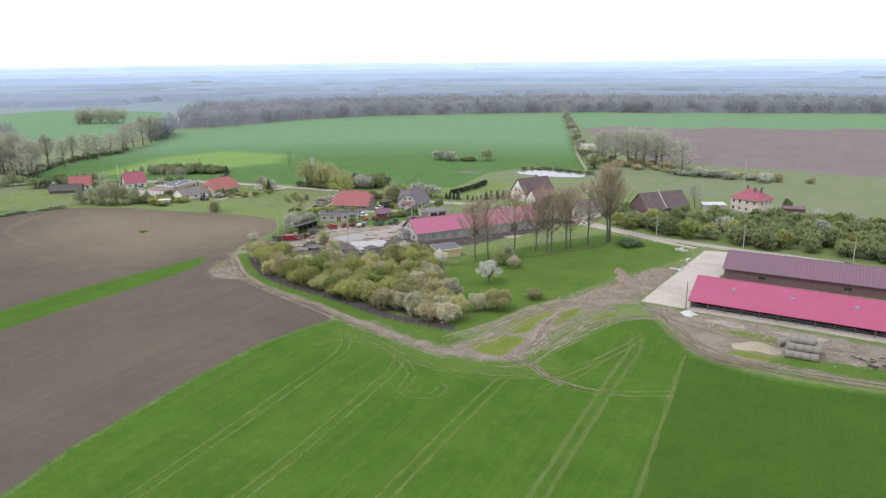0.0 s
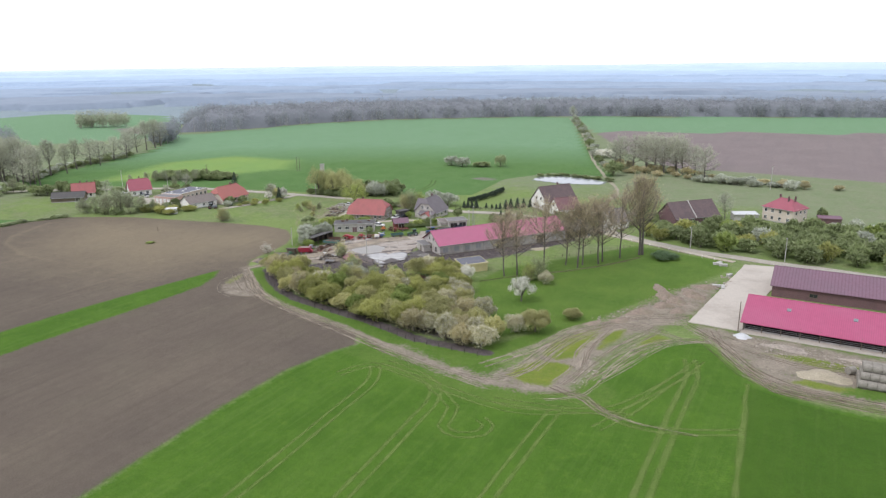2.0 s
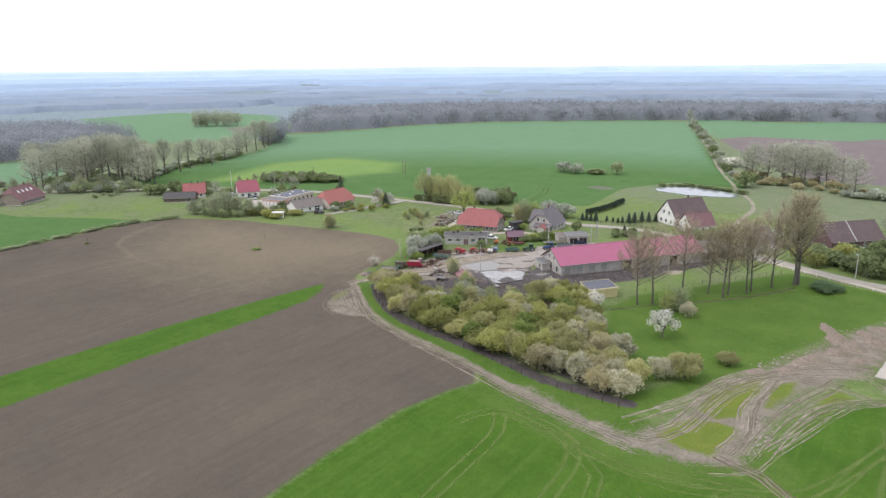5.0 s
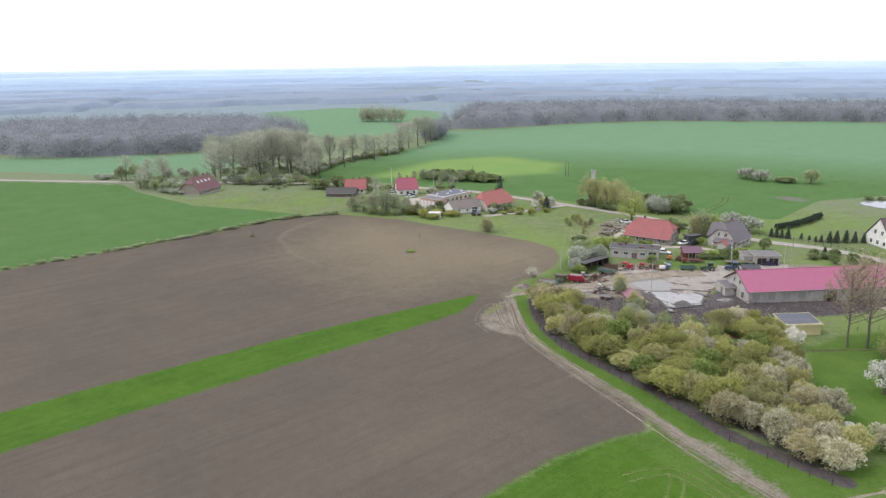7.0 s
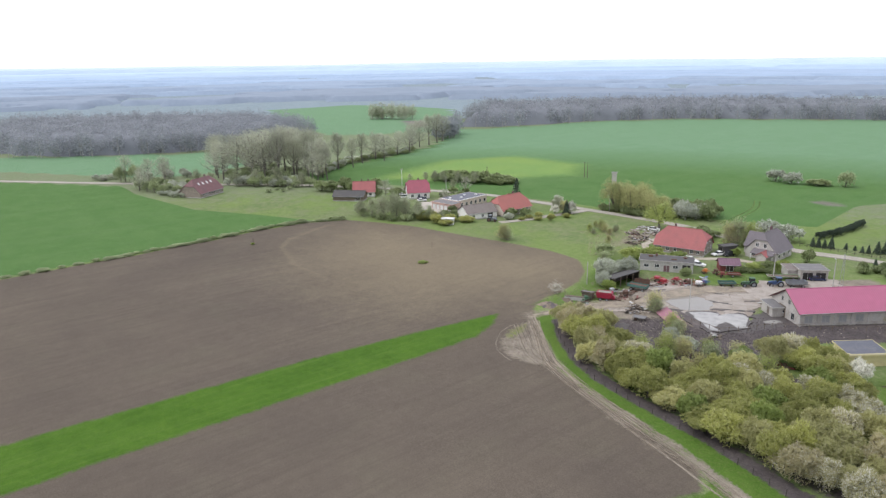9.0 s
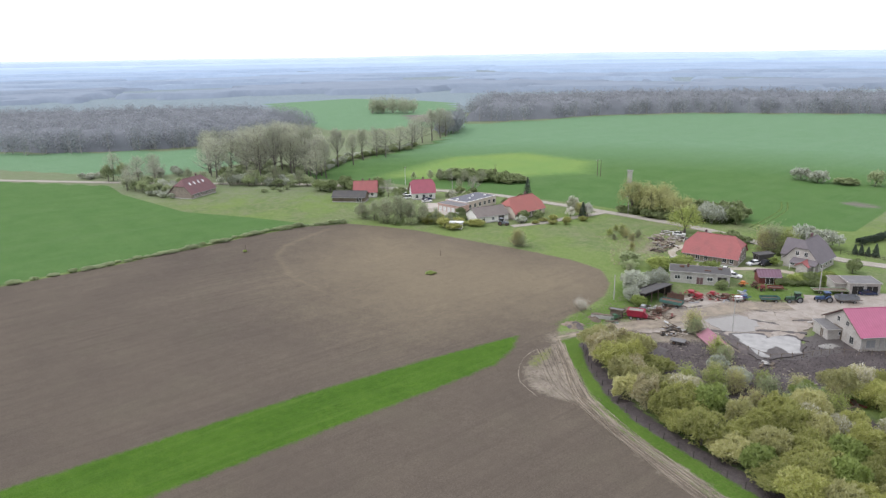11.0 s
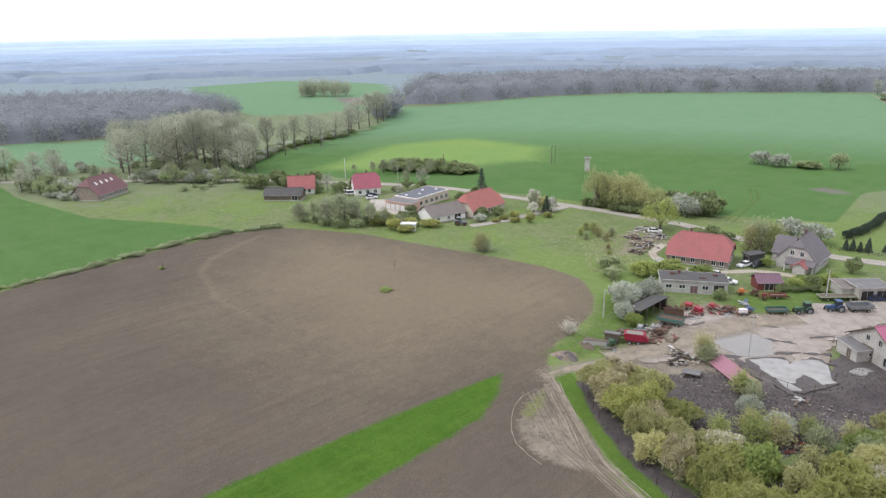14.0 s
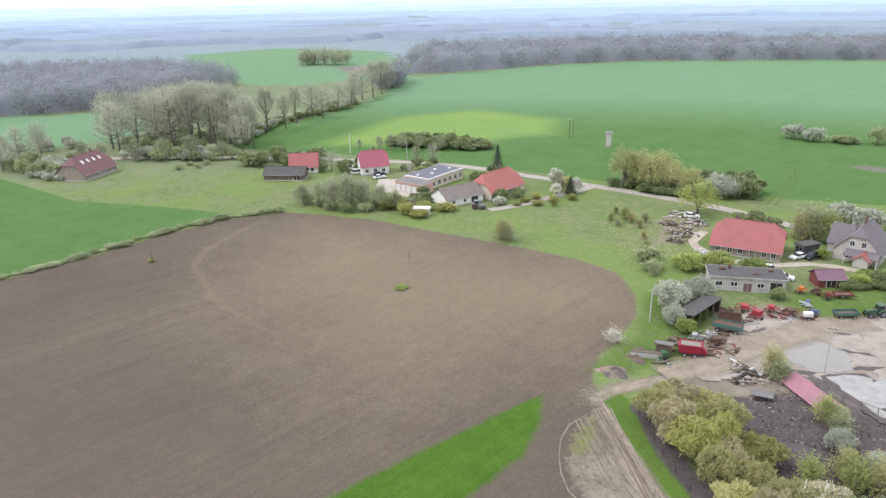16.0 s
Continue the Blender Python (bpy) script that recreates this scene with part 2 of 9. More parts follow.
def yard_material():
    """Old yard concrete: large cracked slabs, damp mud films, pale worn tops."""
    m, nt, bsdf, out = fresh("yard_concrete")
    pos = node(nt, "TexCoord").outputs["Object"]
    big = noise_node(nt, pos, 0.13, 6, 0.65)
    mid = noise_node(nt, pos, 0.5, 5, 0.65)
    small = noise_node(nt, pos, 3.0, 4, 0.7)
    col = mix_node(nt, ramp_node(nt, mid, [(0.35, (0, 0, 0)), (0.65, (1, 1, 1))]), (0.315, 0.275, 0.235), (0.38, 0.338, 0.292))
    col = mix_node(nt, ramp_node(nt, big, [(0.47, (0, 0, 0)), (0.56, (0.85,) * 3)]), col, (0.245, 0.200, 0.162))
    col = mix_node(nt, ramp_node(nt, small, [(0.5, (0, 0, 0)), (0.8, (0.6,) * 3)]), col, (0.14, 0.12, 0.105))
    warp = nt.nodes.new("ShaderNodeVectorMath")
    warp.operation = "ADD"
    nt.links.new(pos, warp.inputs[0])
    jig = node(nt, "TexNoise", Scale=0.35, Detail=4.0)
    nt.links.new(pos, jig.inputs["Vector"])
    nt.links.new(jig.outputs["Color"], warp.inputs[1])
    vor = node(nt, "TexVoronoi", Scale=0.24)
    vor.feature = "DISTANCE_TO_EDGE"
    nt.links.new(warp.outputs[0], vor.inputs["Vector"])
    crack = ramp_node(nt, vor.outputs["Distance"], [(0.006, (0.7,) * 3), (0.03, (0, 0, 0))])
    col = mix_node(nt, math_node(nt, "MULTIPLY", crack, ramp_node(nt, mid, [(0.5, (0, 0, 0)), (0.6, (1, 1, 1))])), col, (0.075, 0.065, 0.055))
    nt.links.new(col, bsdf.inputs["Base Color"])
    bsdf.inputs["Roughness"].default_value = 0.8
    b = node(nt, "Bump", Strength=0.4, Distance=0.1)
    nt.links.new(small, b.inputs["Height"])
    nt.links.new(b.outputs[0], bsdf.inputs["Normal"])
    return m


M["yard"] = yard_material()
M["yard_slab"] = surface("worn_yard_slabs", (0.350, 0.310, 0.268), (0.255, 0.215, 0.178), 0.85, coarse=0.22, fine=1.6, spread=0.25, stain=0.85, bump=0.3, random_tone=0.06)
M["concrete"] = surface("concrete_wall", (0.47, 0.455, 0.43), (0.25, 0.23, 0.21), 0.9, coarse=0.5, fine=6, stain=0.7)
M["render_grey"] = surface("grey_render", (0.48, 0.455, 0.42), (0.24, 0.21, 0.18), 0.9, coarse=0.4, fine=5, stain=0.6)
M["render_white"] = surface("white_render", (0.80, 0.785, 0.75), (0.5, 0.46, 0.4), 0.9, coarse=0.5, stain=0.5, spread=0.1)
M["render_cream"] = surface("cream_render", (0.60, 0.525, 0.455), (0.42, 0.36, 0.28), 0.9, coarse=0.5, stain=0.4, spread=0.1)
M["render_yellow"] = surface("yellow_render", (0.62, 0.55, 0.30), (0.4, 0.33, 0.2), 0.9, coarse=0.5, stain=0.4, spread=0.1)
M["render_pink"] = surface("pink_render", (0.62, 0.42, 0.37), (0.45, 0.3, 0.25), 0.9, coarse=0.5, stain=0.4, spread=0.1)
M["brick"] = surface("weathered_brick", (0.18, 0.105, 0.11), (0.11, 0.075, 0.078), 0.9, coarse=0.4, fine=9, stain=0.6, lines=("Z", 4.0, 0.3))
M["stone"] = surface("field_stone", (0.30, 0.25, 0.21), (0.14, 0.12, 0.10), 0.95, coarse=1.2, fine=4, spread=0.5, stain=0.7, bump=0.5)
M["roof_pink"] = surface("magenta_sheet_roof", (0.37, 0.066, 0.145), (0.36, 0.095, 0.17), 0.55, coarse=0.12, fine=0.8, spread=0.08, stain=0.4, lines=("X", 1.5, 0.16), bump=0.3)
M["roof_pink_pale"] = surface("faded_pink_sheet_roof", (0.40, 0.115, 0.195), (0.34, 0.12, 0.18), 0.6, coarse=0.12, fine=0.8, spread=0.1, stain=0.5, lines=("X", 1.2, 0.14), bump=0.3)
M["roof_purple"] = surface("weathered_purple_roof", (0.185, 0.105, 0.14), (0.15, 0.10, 0.125), 0.8, coarse=0.15, fine=1.5, spread=0.15, stain=0.6, lines=("X", 0.8, 0.2))
M["roof_faded"] = surface("faded_rose_sheet", (0.35, 0.165, 0.205), (0.27, 0.15, 0.17), 0.7, coarse=0.5, fine=2, spread=0.15, stain=0.6)
M["tile_red"] = surface("red_clay_tiles", (0.36, 0.122, 0.118), (0.25, 0.105, 0.10), 0.85, coarse=0.35, fine=3.5, spread=0.22, stain=0.7, lines=("Z", 4.5, 0.25))
M["tile_orange"] = surface("orange_clay_tiles", (0.40, 0.145, 0.125), (0.29, 0.125, 0.11), 0.85, coarse=0.35, fine=3.5, spread=0.2, stain=0.6, lines=("Z", 4.5, 0.25))
M["tile_brown"] = surface("brown_old_tiles", (0.145, 0.104, 0.104), (0.09, 0.072, 0.076), 0.9, coarse=0.4, fine=3, spread=0.3, stain=0.8, lines=("Z", 4.5, 0.25))
M["tile_grey"] = surface("grey_tiles", (0.175, 0.155, 0.165), (0.13, 0.118, 0.122), 0.85, coarse=0.4, fine=3, spread=0.2, stain=0.5, lines=("Z", 4.5, 0.2))
M["tile_old"] = surface("old_dull_red_tiles", (0.205, 0.108, 0.112), (0.145, 0.095, 0.10), 0.9, coarse=0.35, fine=3.5, spread=0.2, stain=0.7, lines=("Z", 4.5, 0.25))
M["tile_magenta"] = surface("dark_magenta_tiles", (0.33, 0.09, 0.12), (0.23, 0.075, 0.095), 0.7, coarse=0.4, fine=3, spread=0.15, stain=0.5, lines=("Z", 4.0, 0.2))
M["felt"] = surface("grey_roofing_felt", (0.17, 0.165, 0.165), (0.25, 0.24, 0.23), 0.9, coarse=0.4, fine=2, spread=0.2, stain=0.6)
M["felt_brown"] = surface("brownish_sheet_roof", (0.20, 0.172, 0.155), (0.14, 0.12, 0.11), 0.9, coarse=0.4, fine=2, spread=0.2, stain=0.6, lines=("X", 1.2, 0.15))
M["felt_blue"] = surface("blue_grey_roofing_felt", (0.125, 0.13, 0.155), (0.19, 0.185, 0.185), 0.85, coarse=0.4, fine=2, spread=0.2, stain=0.6)
M["felt_dark"] = surface("dark_roofing_felt", (0.082, 0.078, 0.078), (0.12, 0.11, 0.09), 0.9, coarse=0.4, fine=2, spread=0.2, stain=0.6)
M["timber"] = surface("weathered_timber", (0.16, 0.125, 0.095), (0.08, 0.065, 0.05), 0.9, coarse=1.0, fine=7, stain=0.6)
M["timber_dark"] = surface("dark_timber", (0.05, 0.042, 0.036), (0.03, 0.026, 0.024), 0.9, coarse=1.0, fine=7, stain=0.5)
M["wood_red"] = surface("red_painted_boards", (0.20, 0.05, 0.045), (0.12, 0.045, 0.04), 0.85, coarse=0.8, fine=5, stain=0.5, lines=("X", 4.0, 0.35))
# Near-black panel colour that stands in for the shade inside doorways.
M["dark"] = surface("interior_shade_panel", (0.03, 0.027, 0.025), None, 0.95)
M["steel"] = surface("galvanised_steel", (0.36, 0.37, 0.38), (0.22, 0.2, 0.18), 0.5, 0.5, coarse=1.5, fine=8, spread=0.15)
M["rust"] = surface("rusty_iron", (0.15, 0.085, 0.06), (0.07, 0.05, 0.045), 0.85, 0.2, coarse=1.2, fine=6, spread=0.4, stain=0.7)
M["glass"] = glassy("window_glass")
M["white_paint"] = surface("white_paint", (0.72, 0.72, 0.71), (0.45, 0.43, 0.4), 0.5, coarse=0.8, fine=4, spread=0.08, stain=0.4, bump=0.03)
M["red_paint"] = surface("red_machine_paint", (0.31, 0.022, 0.036), (0.16, 0.045, 0.04), 0.45, coarse=0.9, fine=4, spread=0.15, stain=0.5, bump=0.05)
M["crimson_paint"] = surface("crimson_machine_paint", (0.29, 0.014, 0.04), (0.15, 0.03, 0.04), 0.5, coarse=0.9, fine=4, spread=0.15, stain=0.5, bump=0.05)
M["green_paint"] = surface("green_machine_paint", (0.05, 0.12, 0.065), (0.08, 0.09, 0.06), 0.5, coarse=0.9, fine=4, spread=0.15, stain=0.5, bump=0.05)
M["teal_paint"] = surface("faded_teal_paint", (0.06, 0.15, 0.13), (0.1, 0.09, 0.07), 0.6, coarse=0.9, fine=4, spread=0.2, stain=0.6, bump=0.05)
M["blue_paint"] = surface("blue_machine_paint", (0.045, 0.09, 0.20), (0.08, 0.09, 0.12), 0.5, coarse=0.9, fine=4, spread=0.15, stain=0.4, bump=0.05)
M["grey_paint"] = surface("grey_machine_paint", (0.20, 0.22, 0.24), (0.12, 0.11, 0.1), 0.55, coarse=0.9, fine=4, spread=0.15, stain=0.5, bump=0.05)
M["black_paint"] = surface("black_car_paint", (0.02, 0.02, 0.023), (0.05, 0.05, 0.05), 0.25, coarse=1, fine=4, stain=0.2, bump=0.0)
M["navy_paint"] = surface("navy_car_paint", (0.025, 0.035, 0.08), (0.05, 0.05, 0.06), 0.25, coarse=1, fine=4, stain=0.2, bump=0.0)
M["pale_green"] = surface("pale_green_paint", (0.32, 0.43, 0.27), (0.22, 0.26, 0.17), 0.6, coarse=0.9, fine=4, spread=0.15, stain=0.5)
M["orange_paint"] = surface("orange_machine_paint", (0.5, 0.16, 0.04), (0.3, 0.12, 0.05), 0.5, coarse=0.9, fine=4, stain=0.5)
M["tyre"] = surface("tyre_rubber", (0.022, 0.021, 0.02), (0.07, 0.06, 0.05), 0.9, coarse=2, fine=9, stain=0.5)
M["film_white"] = surface("white_plastic_sheet", (0.55, 0.56, 0.57), (0.38, 0.37, 0.35), 0.5, coarse=0.8, fine=3, spread=0.15, stain=0.4, bump=0.3)
M["straw"] = surface("weathered_straw", (0.27, 0.25, 0.215), (0.17, 0.155, 0.13), 0.95, coarse=0.9, fine=7, spread=0.35, stain=0.6, bump=0.6)
M["sand"] = surface("loose_sand", (0.36, 0.315, 0.23), (0.24, 0.21, 0.15), 0.95, coarse=0.4, fine=3, stain=0.5, bump=0.5)
M["rubble"] = surface("broken_rubble", (0.27, 0.235, 0.198), (0.16, 0.13, 0.11), 0.95, coarse=0.6, fine=2.5, spread=0.5, stain=0.7, bump=0.8, island=0.35)
M["earth"] = surface("heaped_earth", (0.255, 0.20, 0.158), (0.16, 0.145, 0.09), 0.95, coarse=0.3, fine=2, spread=0.35, stain=0.7, bump=0.7)
M["bark"] = surface("grey_brown_bark", (0.125, 0.11, 0.095), (0.09, 0.08, 0.068), 0.95, coarse=1.0, fine=6, stain=0.5, bump=0.4)
M["lamp_head"] = surface("lamp_head_grey", (0.5, 0.5, 0.5), None, 0.5)


def wheel_mark(name, a, b, cover):
    """Pressed or dried wheel marks: they fade towards their edges and break up along their length."""
    m, nt, bsdf, out = fresh(name)
    pos = node(nt, "NewGeometry").outputs["Position"]
    col = mix_node(nt, ramp_node(nt, noise_node(nt, pos, 0.5, 4), [(0.35, (0, 0, 0)), (0.65, (1, 1, 1))]), a, b)
    nt.links.new(col, bsdf.inputs["Base Color"])
    bsdf.inputs["Roughness"].default_value = 0.95
    bsdf.inputs["Specular IOR Level"].default_value = 0.1
    soft = nt.nodes.new("ShaderNodeAttribute")
    soft.attribute_name = "soft"
    gaps = math_node(nt, "MULTIPLY", math_node(nt, "SUBTRACT", noise_node(nt, pos, 0.35, 5, 0.7), 0.5), 1.6)
    fall = math_node(nt, "MULTIPLY", soft.outputs["Fac"], 1.7, clamp=True)
    body = math_node(nt, "ADD", gaps, 0.8, clamp=True)
    alpha = math_node(nt, "MULTIPLY", math_node(nt, "MULTIPLY", fall, body), cover, clamp=True)
    nt.links.new(alpha, bsdf.inputs["Alpha"])
    return m


M["tramline"] = wheel_mark("worn_crop_wheeling", (0.142, 0.215, 0.050), (0.172, 0.230, 0.066), 0.68)
M["rut"] = wheel_mark("dried_wheel_rut", (0.41, 0.355, 0.285), (0.31, 0.262, 0.205), 0.8)
# Darker copy of the rut: shade put into the colour of a flat mark.
M["rut_thin"] = wheel_mark("shaded_wheel_rut", (0.20, 0.165, 0.125), (0.25, 0.205, 0.155), 0.7)
M["path_earth"] = wheel_mark("pale_trodden_earth", (0.37, 0.315, 0.245), (0.30, 0.255, 0.20), 0.9)
M["rut_dark"] = wheel_mark("damp_wheel_rut", (0.135, 0.10, 0.075), (0.18, 0.135, 0.10), 0.75)

M["leaf_poplar"] = foliage("olive_poplar_leaves", [(0.44, 0.40, 0.23), (0.50, 0.46, 0.26), (0.47, 0.40, 0.25)], 0.5)
M["leaf_hedge"] = foliage("hedge_leaves", [(0.43, 0.42, 0.18), (0.52, 0.49, 0.24), (0.46, 0.45, 0.2), (0.62, 0.58, 0.36)], 0.55, 0.26)
M["leaf_tan"] = foliage("budding_tan_leaves", [(0.5, 0.445, 0.26), (0.57, 0.5, 0.32), (0.47, 0.43, 0.23), (0.68, 0.63, 0.5)], 0.55, 0.22)
M["leaf_green"] = foliage("fresh_green_leaves", [(0.218, 0.287, 0.069), (0.276, 0.333, 0.092), (0.253, 0.310, 0.098)], 0.35)
M["leaf_thicket"] = foliage("thicket_leaves", [(0.20, 0.25, 0.105), (0.265, 0.31, 0.14), (0.23, 0.28, 0.12), (0.34, 0.37, 0.20)], 0.35)
M["leaf_willow"] = foliage("yellow_willow_leaves", [(0.44, 0.44, 0.20), (0.50, 0.49, 0.235), (0.40, 0.41, 0.19)], 0.4)
M["leaf_brown"] = foliage("bursting_poplar_buds", [(0.48, 0.385, 0.25), (0.54, 0.45, 0.29), (0.47, 0.42, 0.24)], 0.5)
# Needle tones are lifted slightly, a little haze put into the green.
M["leaf_fir"] = foliage("dark_conifer_needles", [(0.045, 0.07, 0.045), (0.065, 0.09, 0.055)], 0.1)
M["blossom"] = foliage("white_blossom", [(0.62, 0.60, 0.52), (0.78, 0.76, 0.70), (0.50, 0.49, 0.36)], 0.2)
M["blossom_grey"] = foliage("greyish_blossom", [(0.5, 0.52, 0.43), (0.62, 0.63, 0.565), (0.4, 0.425, 0.31), (0.48, 0.495, 0.385)], 0.4)
# Blue-grey distance haze is painted into these woodland leaf tones.
M["leaf_far"] = foliage("hazed_budding_woods", [(0.315, 0.338, 0.362), (0.345, 0.362, 0.378), (0.325, 0.338, 0.362), (0.34, 0.362, 0.362)], 0.65, 0.03)
# Budding leaves, paled and greyed further by haze put into the colour.
M["leaf_row"] = foliage("hazed_budding_row_trees", [(0.49, 0.51, 0.39), (0.55, 0.565, 0.42), (0.51, 0.5, 0.4), (0.54, 0.575, 0.41)], 0.6)
M["leaf_tuft"] = foliage("rough_grass_tufts", [(0.31, 0.37, 0.19), (0.37, 0.41, 0.23), (0.33, 0.38, 0.20)], 0.35)
# Trunk and twig grey is lifted to carry some painted haze.
M["twig_far"] = surface("hazed_grey_trunks", (0.34, 0.325, 0.305), (0.27, 0.26, 0.25), 0.95, coarse=0.5, fine=2)
# The canopy's base colour carries painted haze like the leaves above it.
M["canopy"] = surface("hazed_bare_crowns", (0.160, 0.170, 0.186), (0.145, 0.158, 0.176), 1.0, coarse=0.03, fine=0.2, spread=0.10, stain=0.6, bump=0.0)
M["twig"] = surface("bare_twigs", (0.33, 0.275, 0.215), (0.27, 0.225, 0.18), 0.95, coarse=1.0, fine=5)

M["blossom_olive"] = foliage("olive_leaves_with_blossom", [(0.44, 0.42, 0.22), (0.5, 0.47, 0.27), (0.62, 0.585, 0.46), (0.78, 0.75, 0.68)], 0.5, 0.2)
M["leaf_nettle"] = foliage("dark_nettle_leaves", [(0.075, 0.135, 0.05), (0.10, 0.165, 0.065), (0.085, 0.15, 0.05)], 0.2)
M["leaf_sapling"] = foliage("pale_grey_green_leaves", [(0.33, 0.37, 0.23), (0.38, 0.42, 0.27), (0.35, 0.38, 0.26)], 0.45)
M["leaf_olive"] = foliage("olive_green_leaves", [(0.35, 0.365, 0.115), (0.42, 0.42, 0.145), (0.38, 0.39, 0.13), (0.52, 0.5, 0.24)], 0.55, 0.26)
M["leaf_yellow"] = foliage("bright_yellow_green_leaves", [(0.33, 0.385, 0.115), (0.38, 0.42, 0.14), (0.30, 0.36, 0.11)], 0.4)


# ---- helpers for building ----
def gz(y):
    """Height of the ground: it falls gently to the north."""
    return -0.4 - 0.013 * min(max(y - 100.0, 0.0), 250.0)


def mesh_object(name, verts, faces, material, smooth=False):
    me = bpy.data.meshes.new(name)
    me.from_pydata(verts, [], faces)
    me.update()
    for m in material if isinstance(material, (list, tuple)) else [material]:
        me.materials.append(m)
    if smooth:
        me.polygons.foreach_set("use_smooth", [True] * len(me.polygons))
    return me


def thing(name, x, y, rz, label, category, group="", z=None):
    ob = new(name)
    ob.empty_display_size = 0.5
    ob.matrix_basis = pose(x, y, gz(y) if z is None else z, 0, 0, rz)
    return tagged(ob, label, category, group)


def part(name, bm, material, parent, label="", smooth=False):
    me = bpy.data.meshes.new(name)
    bmesh.ops.recalc_face_normals(bm, faces=bm.faces)
    bm.to_mesh(me)
    bm.free()
    me.materials.append(material)
    if smooth:
        me.polygons.foreach_set("use_smooth", [True] * len(me.polygons))
    ob = new(name, me)
    ob.parent = parent
    if label:
        ob["label"] = label
    return ob


def share(name, me, parent, m=None, label=""):
    ob = new(name, me)
    ob.parent = parent
    if m is not None:
        ob.matrix_basis = m
    if label:
        ob["label"] = label
    return ob


def box(bm, x0, x1, y0, y1, z0, z1, bevel=0.0, m=None):
    """Adds a box between the given limits."""
    start = set(bm.verts) if bevel or m is not None else None
    v = [bm.verts.new((x, y, z)) for z in (z0, z1) for x, y in ((x0, y0), (x1, y0), (x1, y1), (x0, y1))]
    fs = [bm.faces.new([v[i] for i in q]) for q in ((3, 2, 1, 0), (4, 5, 6, 7), (0, 1, 5, 4), (1, 2, 6, 5), (2, 3, 7, 6), (3, 0, 4, 7))]
    if bevel:
        edges = list({e for f in fs for e in f.edges})
        bmesh.ops.bevel(bm, geom=edges, offset=bevel, segments=1, affect="EDGES")
    if m is not None:
        bmesh.ops.transform(bm, matrix=m, verts=[w for w in bm.verts if w not in start])
    return bm


def tube(bm, points, radii, sides=6, cap=True):
    """A tapered tube along points."""
    rings = []
    pts = [Vector(p) for p in points]
    for i, p in enumerate(pts):
        d = (pts[min(i + 1, len(pts) - 1)] - pts[max(i - 1, 0)]).normalized()
        a = d.orthogonal().normalized() if abs(d.z) > 0.99 else Vector((0, 0, 1)).cross(d).normalized()
        b = d.cross(a)
        r = radii[i] if isinstance(radii, (list, tuple)) else radii
        rings.append([bm.verts.new(p + (a * math.cos(2 * math.pi * k / sides) + b * math.sin(2 * math.pi * k / sides)) * r) for k in range(sides)])
    for r0, r1 in zip(rings, rings[1:]):
        for k in range(sides):
            bm.faces.new((r0[k], r0[(k + 1) % sides], r1[(k + 1) % sides], r1[k]))
    if cap:
        bm.faces.new(rings[0][::-1])
        bm.faces.new(rings[-1])
    return bm


def bm_new():
    return bmesh.new()


# ---- the land ----
CROP_NEAR = [(-98, -70), (-98, 47), (-101.4, 61), (-103.5, 91), (-103.5, 109), (-101, 121), (-98.6, 126), (-93.2, 126.7), (-80, 123.1), (-69.5, 119.8), (-64.2, 118.6), (-57.4, 118.3), (-50, 118.6), (-46.4, 120.4), (-46.5, 128), (-45, 143), (-41, 157), (-33.7, 163.6), (-28.9, 162.5), (-24.7, 155.2), (-17.8, 145.6), (-9.5, 142), (0.5, 141), (16.6, 142.9), (150, 150), (150, -70)]
PLOUGH = [(-99, -70), (-98, 47), (-101.4, 61), (-103.5, 91), (-103.5, 109), (-101, 121), (-99, 126.5), (-103, 132.2), (-125, 137.7), (-140.3, 142.8), (-146, 148), (-161.5, 160.5), (-167.9, 165.8), (-171.5, 173.5), (-172, 181), (-175.7, 193.3), (-180.3, 201.6), (-190, 210), (-202, 211.5), (-218, 209), (-240, 204), (-262, 199.6), (-276.4, 193), (-287, 187), (-293.5, 170), (-293, 151), (-289.6, 133.5), (-289, 119), (-286.6, 105), (-287, 96), (-286, 64), (-286, -70)]
STRIP = [(-171.2, 156.8), (-173.5, 140), (-176.5, 113), (-178, 90), (-180, 60), (-182, 0), (-184, -70), (-165, -70), (-164.5, 60), (-164, 80), (-163.5, 100), (-163.2, 126), (-163.6, 142), (-167, 151)]
PARCHED = [(-163.3, 161.3), (-162.9, 151.8), (-159.1, 144.8), (-154.1, 140.1), (-148.2, 139.4), (-140.2, 142.1), (-140, 143.2), (-150.5, 151.7), (-161.1, 160.9)]
CROP_WEST = [(-291, 184.7), (-293, 177), (-319.7, 165), (-347, 149), (-403, 141.6), (-430, 144), (-482, 105), (-600, 10), (-600, -70), (-288, -70), (-288, 64), (-289, 97), (-291, 119), (-292, 133), (-295.5, 151), (-296, 170)]
CROP_NORTH = [(-410, 243), (-440, 320), (-465, 376), (-520, 440), (-542, 460), (-532, 502), (-513, 550), (-503, 611), (-453, 692), (-322, 792), (-274, 814), (-178, 556), (-128, 428), (-110, 398), (-150, 398), (-166, 365), (-160, 312), (-195, 295), (-224, 284), (-258, 279), (-298, 266), (-350, 248), (-367, 236), (-395, 224)]
PALE_PATCH = [(-366, 250), (-388, 298), (-402, 334), (-384, 384), (-322, 384), (-298, 346), (-314, 308), (-334, 272)]
DRY_PATCH = [(-187, 358), (-181, 370), (-169, 367), (-165, 357), (-175, 355)]
SOIL_NORTH = [(-199, 654), (35, 726), (260, 799), (260, 440), (18, 440), (-88, 447), (-130, 505)]
